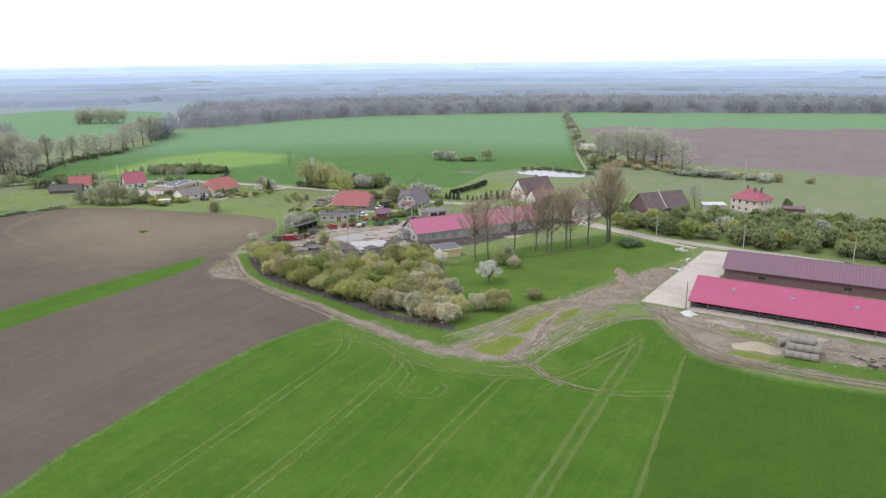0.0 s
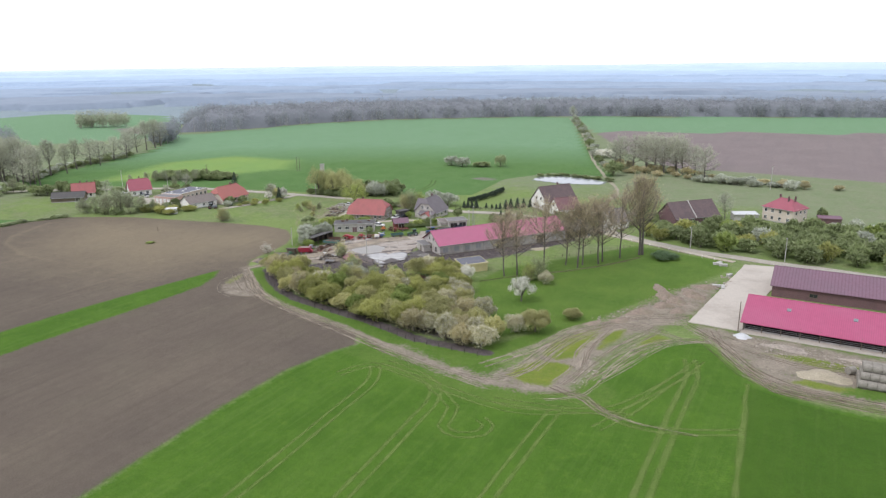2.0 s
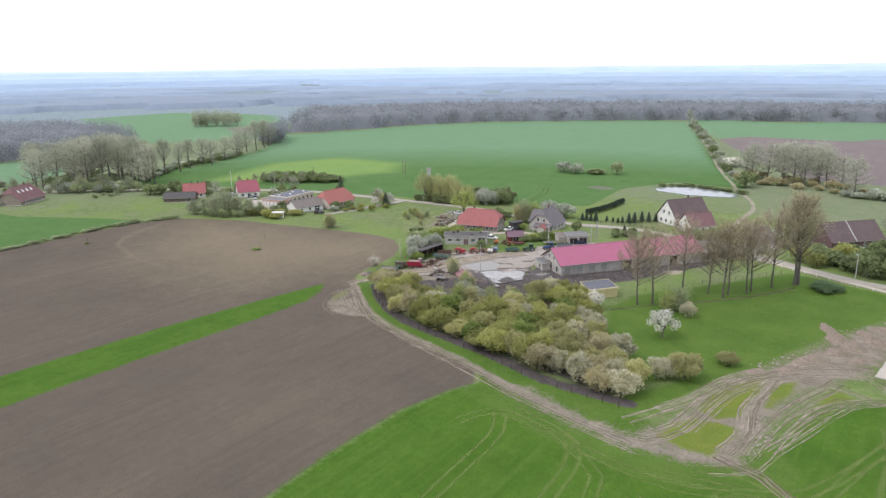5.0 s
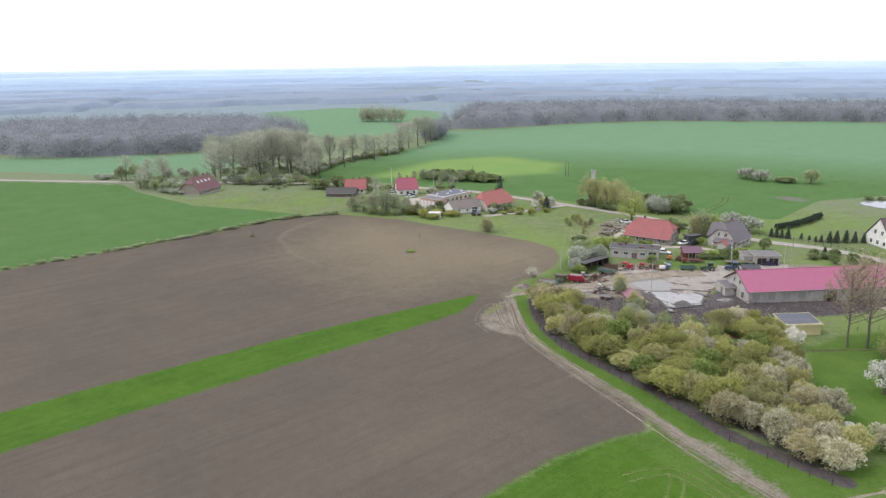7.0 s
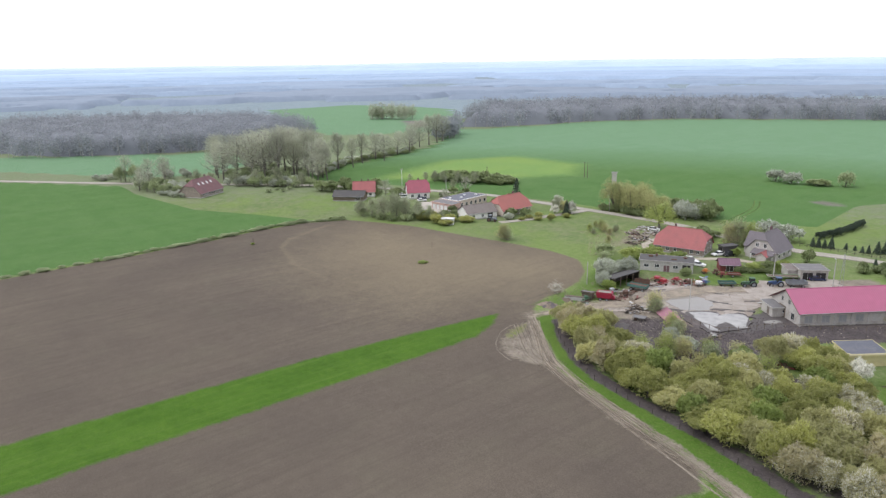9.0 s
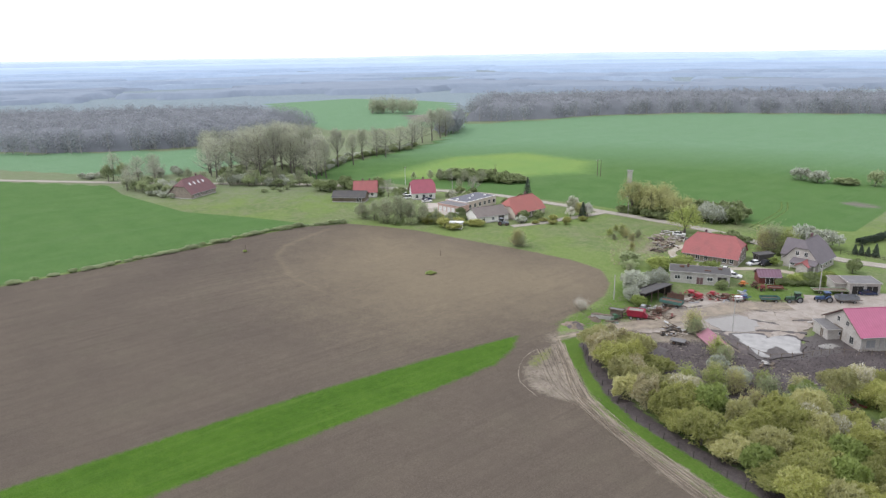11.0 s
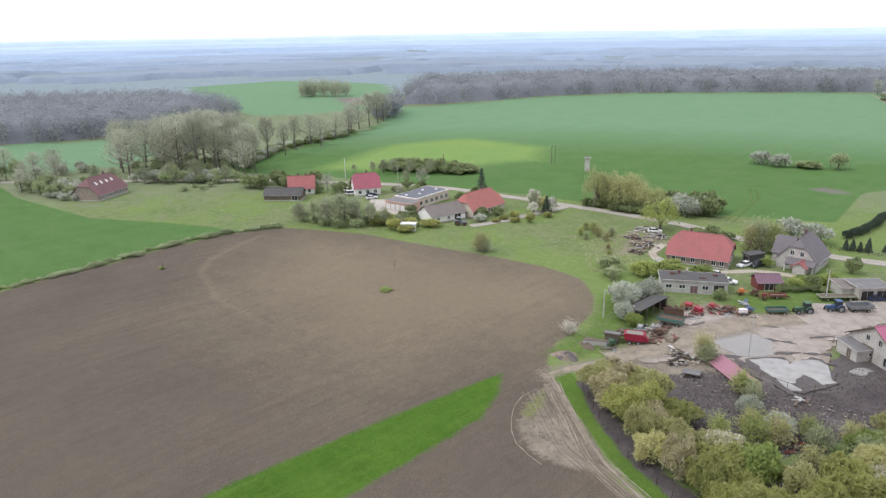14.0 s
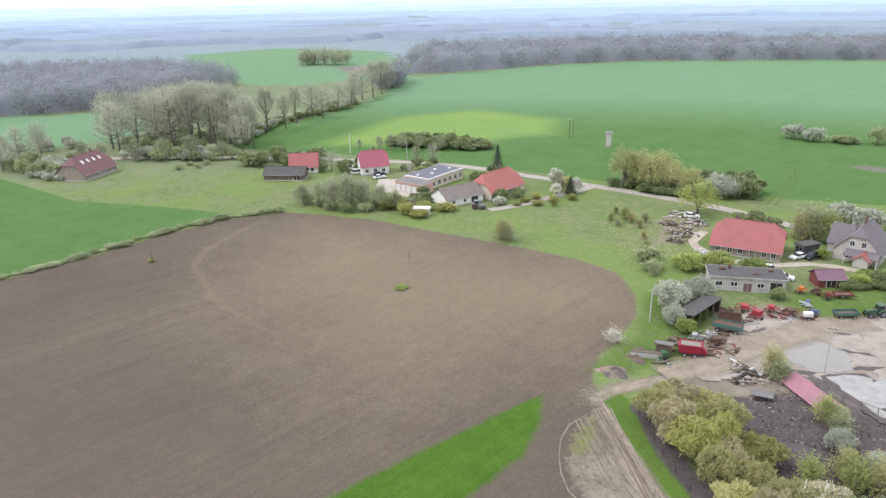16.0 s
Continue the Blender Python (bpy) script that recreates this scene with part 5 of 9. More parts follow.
def spray_cloud(name, seed, lobes, leaf, material):
    """A crown of many small pointed leaf sprays that stand out and up from rounded lobes (x, y, z, rx, ry, rz, count)."""
    rng = np.random.RandomState(seed)
    C, N = [], []
    for x, y, z, rx, ry, rz, n in lobes:
        n *= 2
        d = rng.normal(size=(n, 3))
        d /= np.linalg.norm(d, axis=1)[:, None]
        d[:, 2] = np.where((d[:, 2] < -0.3) & (rng.rand(n) < 0.6), -d[:, 2], d[:, 2])
        r = np.where(rng.rand(n) < 0.22, rng.uniform(0.4, 0.85, n), rng.uniform(0.8, 1.04, n))
        lump = 1 + 0.13 * np.sin(d[:, 0] * 6 + seed) * np.sin(d[:, 1] * 5.3 + 1.7 * seed) + 0.1 * np.sin(d[:, 2] * 9 + d[:, 0] * 7) + 0.07 * np.sin(d[:, 1] * 15 + d[:, 2] * 13)
        C.append(np.array([x, y, z]) + d * np.array([rx, ry, rz]) * (r * lump)[:, None])
        N.append(d)
    C, N = np.concatenate(C), np.concatenate(N)
    n = len(C)
    A = N * 0.5 + rng.normal(size=(n, 3)) * 0.62 + np.array([0, 0, 0.1])
    A /= np.linalg.norm(A, axis=1)[:, None]
    # each spray's flat side leans to the sky
    B = np.cross(A, np.array([0, 0, 1.0]) + N * 0.3 + rng.normal(size=(n, 3)) * 0.35)
    B /= np.linalg.norm(B, axis=1)[:, None]
    s = leaf * rng.uniform(0.6, 1.4, n)[:, None]
    V = np.stack([C - B * s * 0.36, C + B * s * 0.36 - A * s * 0.1, C + A * s * 1.25], 1).reshape(-1, 3)
    V[:, 2] = np.maximum(V[:, 2], 0.02)
    me = bpy.data.meshes.new(name)
    me.vertices.add(3 * n)
    me.vertices.foreach_set("co", V.astype(np.float32).ravel())
    me.loops.add(3 * n)
    me.loops.foreach_set("vertex_index", np.arange(3 * n, dtype=np.int32))
    me.polygons.add(n)
    me.polygons.foreach_set("loop_start", np.arange(0, 3 * n, 3, dtype=np.int32))
    me.update(calc_edges=True)
    me.materials.append(material)
    return me


def stem_mesh(name, seed, height, radius, count, spread, material, lean=0.1):
    """A short trunk that forks into several limbs."""
    rnd = random.Random(seed)
    bm = bm_new()
    fork = height * rnd.uniform(0.18, 0.3)
    tube(bm, [(0, 0, -0.3), (0.05, 0, fork * 0.5), (lean, 0, fork)], [radius * 1.25, radius, radius * 0.9], 6)
    for k in range(count):
        a = 2 * math.pi * k / count + rnd.uniform(-0.4, 0.4)
        r = spread * rnd.uniform(0.5, 1.0)
        z = height * rnd.uniform(0.7, 1.0)
        tube(bm, [(lean, 0, fork * 0.8), (lean + r * 0.4 * math.cos(a), r * 0.4 * math.sin(a), fork + (z - fork) * 0.45), (lean + r * math.cos(a), r * math.sin(a), z)], [radius * 0.6, radius * 0.38, radius * 0.08], 5)
    me = bpy.data.meshes.new(name)
    bm.to_mesh(me)
    bm.free()
    me.materials.append(material)
    return me


def bush_lobes(seed, r, h, n, dense):
    """An uneven bush: a broad core and many smaller boughs, some of them breaking through the top."""
    rnd = random.Random(seed)
    out = [(0, 0, h * 0.46, r * 0.66, r * 0.66, h * 0.42, int(dense * 1.7))]
    for k in range(n + 5):
        a = 2.4 * k + rnd.uniform(-0.5, 0.5)
        q = r * (0.18 + 0.56 * math.sqrt((k + 0.5) / (n + 5))) * rnd.uniform(0.85, 1.12)
        top = 0.8 - 0.46 * (q / r) ** 1.5
        w = r * rnd.uniform(0.2, 0.4)
        out.append((q * math.cos(a), q * math.sin(a), h * top * rnd.uniform(0.72, 1.1), w, w * rnd.uniform(0.8, 1.2), h * rnd.uniform(0.13, 0.26), int(dense * rnd.uniform(0.45, 0.8))))
    return out


KIT = {}
for kind, mat_name, leaf, dense in (("hedge", "leaf_hedge", 0.25, 450), ("tan", "leaf_tan", 0.24, 430), ("blossom_olive", "blossom_olive", 0.23, 430), ("yellow", "leaf_yellow", 0.3, 300), ("olive", "leaf_olive", 0.24, 450), ("green", "leaf_green", 0.36, 330), ("thicket", "leaf_thicket", 0.42, 260), ("blossom", "blossom", 0.24, 380), ("blossom_grey", "blossom_grey", 0.27, 380), ("willow", "leaf_willow", 0.36, 420), ("tuft", "leaf_tuft", 0.28, 200)):
    KIT[kind] = [(spray_cloud("crown", 10 * v + len(kind), bush_lobes(7 * v + len(kind), 3.2, 5.0, 7, dense), leaf, M[mat_name]), stem_mesh("stems", v, 4.2, 0.16, 6, 2.2, M["bark"])) for v in range(3)]


LOW = {}
for kind, mat_name, leaf, dense in (("olive", "leaf_olive", 0.55, 82), ("nettle", "leaf_nettle", 0.4, 130), ("yellow", "leaf_yellow", 0.5, 110), ("hedge", "leaf_hedge", 0.6, 80), ("tan", "leaf_tan", 0.57, 82), ("green", "leaf_green", 0.6, 82), ("thicket", "leaf_thicket", 0.6, 82), ("blossom", "blossom", 0.48, 95), ("blossom_grey", "blossom_grey", 0.54, 82), ("willow", "leaf_willow", 0.55, 150), ("tuft", "leaf_tuft", 0.52, 55), ("conifer", "leaf_fir", 0.5, 110)):
    LOW[kind] = [(spray_cloud("crown", 10 * v + len(kind), bush_lobes(7 * v + len(kind), 3.2, 5.0, 7, dense), leaf, M[mat_name]), stem_mesh("stems", v, 4.2, 0.16, 4, 2.2, M["bark"])) for v in range(3)]


def bush(kind, x, y, size, tall, label, name="bush", category="bush", group="", seed=0, lift=0.0):
    """size: radius in metres; tall: height in metres."""
    far = kind not in KIT or math.hypot(x + 85, y - 60) > 185 or (size < 2.0 and y > 200)
    crown, stems = (LOW if far and kind in LOW else KIT)[kind][seed % 3]
    ob = new(name)
    ob.matrix_basis = pose(x, y, gz(y) + lift, 0, 0, (seed * 77) % 360) @ Matrix.Diagonal((size / 3.2, size / 3.2, tall / 5.0, 1))
    share("crown", crown, ob)
    share("stem", stems, ob)
    return tagged(ob, label, category, group)


def raised_lobes(seed):
    """A small fruit tree's crown: separate clumps well above the ground."""
    rnd = random.Random(seed)
    out = []
    for k in range(17):
        a = k * 2.4 + rnd.uniform(-0.3, 0.3)
        q = 2.3 * math.sqrt((k + 0.5) / 17)
        z = 1.9 + 2.6 * (1 - (q / 2.5) ** 2) * rnd.uniform(0.45, 1.0)
        r = rnd.uniform(0.5, 0.95)
        out.append((q * math.cos(a), q * math.sin(a), z, r, r, r * 0.75, 130))
    return out


KIT["blossom_tree"] = [(leaf_cloud("crown", 5 + v, raised_lobes(v), 0.22, M["blossom"]), stem_mesh("stems", v, 4.0, 0.17, 8, 2.0, M["bark"])) for v in range(3)]


def in_poly(poly, x, y):
    c = False
    for (ax, ay), (bx, by) in zip(poly, poly[1:] + poly[:1]):
        if (ay > y) != (by > y) and x < (bx - ax) * (y - ay) / (by - ay) + ax:
            c = not c
    return c


def scatter(poly, gap, seed):
    """Points spread over a polygon, no two nearer than gap."""
    rnd = random.Random(seed)
    xs, ys = [p[0] for p in poly], [p[1] for p in poly]
    out = []
    for _ in range(4000):
        x, y = rnd.uniform(min(xs), max(xs)), rnd.uniform(min(ys), max(ys))
        if in_poly(poly, x, y) and all((x - a) ** 2 + (y - b) ** 2 > gap * gap for a, b in out):
            out.append((x, y))
    return out


HEDGE = [(-156, 163.4), (-150, 157.8), (-141, 151.2), (-132, 147.2), (-120, 144.6), (-105, 142), (-88, 137.4), (-73.5, 136.8), (-72, 146), (-81, 153), (-90, 163), (-97, 176), (-105, 184), (-112, 186), (-115, 174), (-119, 163), (-127, 160), (-135, 158), (-143, 164), (-150, 171)]
rnd_h = random.Random(5)
CLEARINGS = [(-125.0, 163.5), (-120.0, 166.5), (-115.5, 170.0), (-129.0, 160.5), (-133.0, 160.0), (-111.0, 173.0), (-123.0, 158.5)]
for i, (x, y) in enumerate(scatter(HEDGE, 3.5, 11)):
    q = rnd_h.random()
    near_barn = x > -112 and y > 168
    if any(math.hypot(x - a, y - b) < 4.2 for a, b in CLEARINGS):
        continue
    if -131 < x < -93:
        kind = "olive" if q < 0.58 else "hedge" if q < 0.78 else "green" if q < 0.85 else "blossom_olive"
    elif x > -93:
        kind = "hedge" if q < 0.40 else "tan" if q < 0.68 else "olive" if q < 0.73 else "blossom_olive"
    elif x < -140:
        kind = "hedge" if q < 0.60 else "olive" if q < 0.86 else "tan"
    else:
        kind = "hedge" if q < 0.52 else "tan" if q < (0.62 if x < -131 else 0.74) else "green" if q < 0.76 and x < -131 else "olive" if q < 0.80 else "blossom_olive"
    names = {"olive": "large olive-green hawthorn bush in the hedge", "hedge": "rounded olive-green hawthorn bush in the hedge", "tan": "tan budding bush in the hedge", "green": "fresh bright green bush in the hedge", "blossom_olive": "olive bush with white blossom in the hedge"}
    bush(kind, x, y, rnd_h.uniform(2.6, 4.3), rnd_h.uniform(3.8, 6.6), names[kind], name="hawthorn_bush", group="hedge bushes round the farmyard", seed=i)

THICKET = [(-66, 262), (-57, 257), (-45, 252.5), (-33, 251), (-18, 248.5), (0, 247.5), (24, 245), (60, 241), (60, 290), (26, 296), (4, 298), (-30, 288), (-60, 277)]
for i, (x, y) in enumerate(scatter(THICKET, 5.6, 12)):
    q = rnd_h.random()
    kind = "thicket" if q < 0.72 else "olive" if q < 0.86 else "green" if q < 0.95 else "blossom_grey"
    bush(kind, x, y, rnd_h.uniform(3.2, 4.6), rnd_h.uniform(4.2, 7.0), "dark green shrub in the roadside thicket" if kind == "thicket" else "paler shrub in the roadside thicket", name="thicket_shrub", group="roadside thicket", seed=i)


def tall_tree_mesh(seed, H, R, limbs, twigs, leaves, leaf_mat, twig_mat, low=0.28, leaf=0.3, upright=0.8):
    """Bark, twigs and leaves of a tall tree with steep limbs."""
    rnd = random.Random(seed)
    bm = bm_new()
    bend = [(0, 0, -0.3)]
    for k in range(1, 7):
        bend.append((bend[-1][0] + rnd.uniform(-0.25, 0.25), bend[-1][1] + rnd.uniform(-0.25, 0.25), H * 0.92 * k / 6))
    tube(bm, bend, [R * (1.15 - k / 6.6) for k in range(7)], 7)
    tips = []

    def at(t):
        k = min(5, int(t * 6))
        f = t * 6 - k
        return Vector(bend[k]).lerp(Vector(bend[k + 1]), f)

    for k in range(limbs):
        t = low + (0.95 - low) * k / limbs + rnd.uniform(-0.03, 0.03)
        a = k * 2.4 + rnd.uniform(-0.5, 0.5)
        ln = H * (0.46 * (1 - t) + 0.15) * rnd.uniform(0.8, 1.2)
        out = Vector((math.cos(a), math.sin(a), 0))
        p0 = at(min(0.97, t))
        d = (out * (1 - upright) + Vector((0, 0, upright))).normalized()
        p1 = p0 + (d * 0.74 + out * 0.26).normalized() * ln * 0.45
        p2 = p1 + (d * 0.8 + Vector((0, 0, 0.3))).normalized() * ln * 0.55
        r = R * (1 - t) * 0.32 + 0.03
        tube(bm, [p0, p1, p2], [r, r * 0.65, 0.02], 4, cap=False)
        tips.append((p0, p1, p2))
    me_t = bpy.data.meshes.new("trunk")
    bm.to_mesh(me_t)
    bm.free()
    me_t.materials.append(M["bark"])
    vs, fs, cs = [], [], []
    for k in range(twigs):
        p0, p1, p2 = rnd.choice(tips)
        f = rnd.random()
        b = p0.lerp(p1, f) if rnd.random() < 0.25 else p1.lerp(p2, f)
        d = Vector((rnd.uniform(-1, 1), rnd.uniform(-1, 1), rnd.uniform(0.2, 1.7))).normalized()
        ln = rnd.uniform(0.9, 2.6)
        e = b + d * ln
        w = d.orthogonal().normalized() * 0.022
        i = len(vs)
        vs += [b - w, b + w, e]
        fs.append((i, i + 1, i + 2))
        cs.append((b, e))
    me_w = mesh_object("twigs", [tuple(v) for v in vs], fs, twig_mat)
    lobes = []
    lv, lf = [], []
    for k in range(leaves):
        b, e = cs[k % len(cs)]
        c = b.lerp(e, rnd.uniform(0.3, 1.1)) + Vector((rnd.gauss(0, 0.2), rnd.gauss(0, 0.2), rnd.gauss(0, 0.2)))
        n = Vector((rnd.gauss(0, 1), rnd.gauss(0, 1), rnd.gauss(0, 1))).normalized()
        u = n.orthogonal().normalized() * leaf * rnd.uniform(0.5, 1.2)
        v = n.cross(u) * 0.8
        i = len(lv)
        lv += [tuple(c - u), tuple(c + v), tuple(c + u)]
        lf.append((i, i + 1, i + 2))
    me_l = mesh_object("crown", lv, lf, leaf_mat)
    return me_t, me_w, me_l


def tall_tree(kit, name, x, y, scale, rz, label, category="tree", group=""):
    ob = new(name)
    ob.matrix_basis = pose(x, y, gz(y), 0, 0, rz) @ Matrix.Diagonal((scale, scale, scale, 1))
    share("trunk", kit[0], ob)
    share("branchwork", kit[1], ob)
    share("crown", kit[2], ob)
    return tagged(ob, label, category, group)


POPLAR = [tall_tree_mesh(31 + v, 20.0, 0.23, 40, 2400, 3600, M["leaf_brown"], M["twig"], leaf=0.16, upright=0.5, low=0.3) for v in range(3)]
OLD_POPLAR = tall_tree_mesh(37, 20.0, 0.30, 46, 2600, 4600, M["leaf_poplar"], M["twig"], leaf=0.17, upright=0.62, low=0.32)
for i, (x, y, h) in enumerate([(-90.7, 191, 19), (-87.7, 193.7, 21), (-84.1, 207, 21), (-78.5, 211.2, 18), (-74.2, 209.6, 22), (-73.8, 213.6, 20), (-69.7, 217.1, 21), (-69.4, 220.5, 21), (-65.5, 227.2, 22), (-60.8, 233.9, 26), (-60.0, 234.9, 25)]):
    tall_tree(OLD_POPLAR if i > 8 else POPLAR[i % 3], "poplar", x, y, h / 20, i * 57, "tall slender poplar with bursting brown buds", group="row of poplars along the lawn")

BROAD = [tall_tree_mesh(51 + v, 16.0, 0.30, 34, 1000, 3300, M["leaf_row"], M["twig_far"], low=0.20, leaf=0.23, upright=0.28) for v in range(3)]
OLIVE = [tall_tree_mesh(61 + v, 16.0, 0.32, 28, 900, 2900, M["leaf_row"], M["twig_far"], low=0.34, leaf=0.23, upright=0.64) for v in range(2)]

# single trees and shrubs about the farm and the village
SHRUBS = [
    ("blossom_tree", -77.6, 171.8, 4.3, 7.4, "white blossoming fruit tree on the lawn", "fruit_tree", "tree"),
    ("blossom_olive", -77.0, 189.0, 2.4, 4.0, "budding tan shrub below the poplars", "bush", "bush"),
    ("blossom", -98.5, 181.5, 2.6, 5.2, "white flowering shrub at the hedge's edge", "bush", "bush"),
    ("hedge", -66.4, 152.6, 4.0, 5.4, "rounded olive-green bush at the track's bend", "bush", "bush"),
    ("blossom_olive", -70.2, 150.0, 3.0, 4.6, "small pale flowering bush", "bush", "bush"),
    ("hedge", -61.2, 164.6, 2.6, 3.0, "small olive bush beside the dirt", "bush", "bush"),
    ("green", -116.5, 171.5, 2.6, 4.2, "fresh bright green bush by the mud", "bush", "bush"),
    ("nettle", -52.5, 233.5, 5.2, 1.9, "low dark nettle clump on the lawn", "bush", "bush"),
    ("blossom_olive", -135.6, 179.6, 1.9, 3.0, "pale flowering bush beside the pink roof", "bush", "bush"),
    ("blossom_grey", -127.5, 169.0, 2.6, 4.4, "pale flowering bush beside the mud pit", "bush", "bush"),
    ("blossom_grey", -133.0, 172.0, 2.2, 4.0, "pale flowering bush beside the mud pit", "bush", "bush"),
    ("blossom_grey", -171.5, 200.0, 4.2, 6.2, "greyish blossoming shrub behind the dark shed", "bush", "bush"),
    ("blossom_grey", -169.5, 207.0, 4.0, 6.0, "greyish blossoming shrub behind the dark shed", "bush", "bush"),
    ("blossom_grey", -168.0, 194.2, 2.8, 4.0, "low blossoming shrub beside a pole", "bush", "bush"),
    ("green", -164.5, 192.0, 2.1, 3.0, "round green bush by the dark shed", "bush", "bush"),
    ("yellow", -179.5, 223.0, 3.6, 3.8, "yellowish shrub behind the outbuilding", "bush", "bush"),
    ("yellow", -174.5, 227.5, 4.0, 4.2, "yellowish shrub behind the outbuilding", "bush", "bush"),
    ("green", -167.5, 230.0, 3.4, 3.8, "yellowish shrub behind the outbuilding", "bush", "bush"),
    ("blossom_tree", -238.5, 255.0, 2.4, 5.0, "slender white blossoming tree by the drive", "fruit_tree", "tree"),
    ("blossom_grey", -164.0, 282.6, 5.2, 6.4, "large grey blossoming tree behind the house", "fruit_tree", "tree"),
    ("blossom_grey", -157.2, 281.6, 5.0, 6.0, "large grey blossoming tree behind the house", "fruit_tree", "tree"),
    ("yellow", -151.5, 236.0, 2.0, 2.8, "yellow-green shrub behind the red shed", "bush", "bush"),
    ("yellow", -148.0, 239.0, 2.0, 2.6, "yellow-green shrub behind the red shed", "bush", "bush"),
    ("thicket", -145.6, 243.0, 2.0, 3.0, "dark shrub behind the red shed", "bush", "bush"),
    ("yellow", -143.8, 248.0, 2.0, 2.6, "yellow-green shrub beside the grey house", "bush", "bush"),
    ("thicket", -158.0, 219.4, 1.8, 2.6, "green shrub against the outbuilding wall", "bush", "bush"),
    ("thicket", -177.5, 262.5, 3.4, 4.4, "bare brown shrub behind the farmhouse", "bush", "bush"),
    ("green", -159.5, 250.8, 1.6, 2.6, "round green shrub in the farm garden", "bush", "bush"),
    ("green", -144.0, 246.0, 2.2, 2.4, "round green shrub in the farm garden", "bush", "bush"),
    ("green", -147.0, 243.5, 1.8, 2.2, "round green shrub in the farm garden", "bush", "bush"),
    ("thicket", -141.5, 260.0, 2.2, 4.5, "dark garden shrub beside the grey house", "bush", "bush"),
    ("blossom", -248.0, 268.0, 2.8, 5.5, "white blossoming tree by the road", "fruit_tree", "tree"),
    ("blossom", -236.0, 262.0, 2.3, 5.6, "white blossoming tree by the road", "fruit_tree", "tree"),
    ("hedge", -239.5, 262.0, 2.6, 5.0, "olive tree by the road", "bush", "bush"),
    ("thicket", -249.0, 240.0, 2.8, 3.6, "dark shrub in front of the orange-roofed house", "bush", "bush"),
    ("thicket", -246.5, 246.0, 2.4, 3.2, "dark shrub in front of the orange-roofed house", "bush", "bush"),
    ("blossom_grey", -245.5, 235.5, 2.4, 2.8, "grey shrub in front of the orange-roofed house", "bush", "bush"),
    ("olive", -253.0, 220.0, 3.4, 2.6, "rough shrub by the field's edge", "bush", "bush"),
    ("olive", -258.0, 216.5, 2.6, 2.2, "rough shrub by the field's edge", "bush", "bush"),
    ("blossom_grey", -217.7, 402.0, 5.0, 6.5, "pale green round shrub out in the field", "bush", "bush"),
    ("blossom_grey", -208.7, 400.0, 5.0, 6.0, "pale green round shrub out in the field", "bush", "bush"),
    ("thicket", -198.0, 405.0, 6.0, 3.0, "low brown scrub out in the field", "bush", "bush"),
    ("tuft", -187.0, 409.0, 4.6, 8.0, "bare grey bush out in the crop", "bush", "bush"),
    ("tuft", -189.0, 222.0, 3.4, 3.6, "olive shrub in the rough meadow", "bush", "bush"),
    ("tuft", -185.0, 217.0, 2.6, 2.6, "olive shrub in the rough meadow", "bush", "bush"),
    ("thicket", -112.3, 216.2, 2.2, 3.0, "green bush against the barn wall", "bush", "bush"),
    ("tan", -107.4, 221.4, 2.0, 2.6, "tan bush against the barn wall", "bush", "bush"),
    ("tuft", -443.2, 147.0, 3.4, 9.0, "grey pollard tree by the road", "pollard_tree", "tree"),
    ("tuft", -440.0, 153.0, 3.6, 10.0, "grey pollard tree by the road", "pollard_tree", "tree"),
    ("thicket", -114.0, 404.0, 6.0, 8.5, "shrub beside the pond", "bush", "bush"),
    ("blossom", -140.0, 477.0, 7.0, 6.0, "white blossoming shrub beside the field track", "bush", "bush"),
    ("thicket", -8.0, 323.0, 2.2, 5.5, "dark conifer beside the cream house", "bush", "bush"),
]
for i, (kind, x, y, r, h, label, name, cat) in enumerate(SHRUBS):
    bush(kind, x, y, r, h, label, name, cat, seed=i)

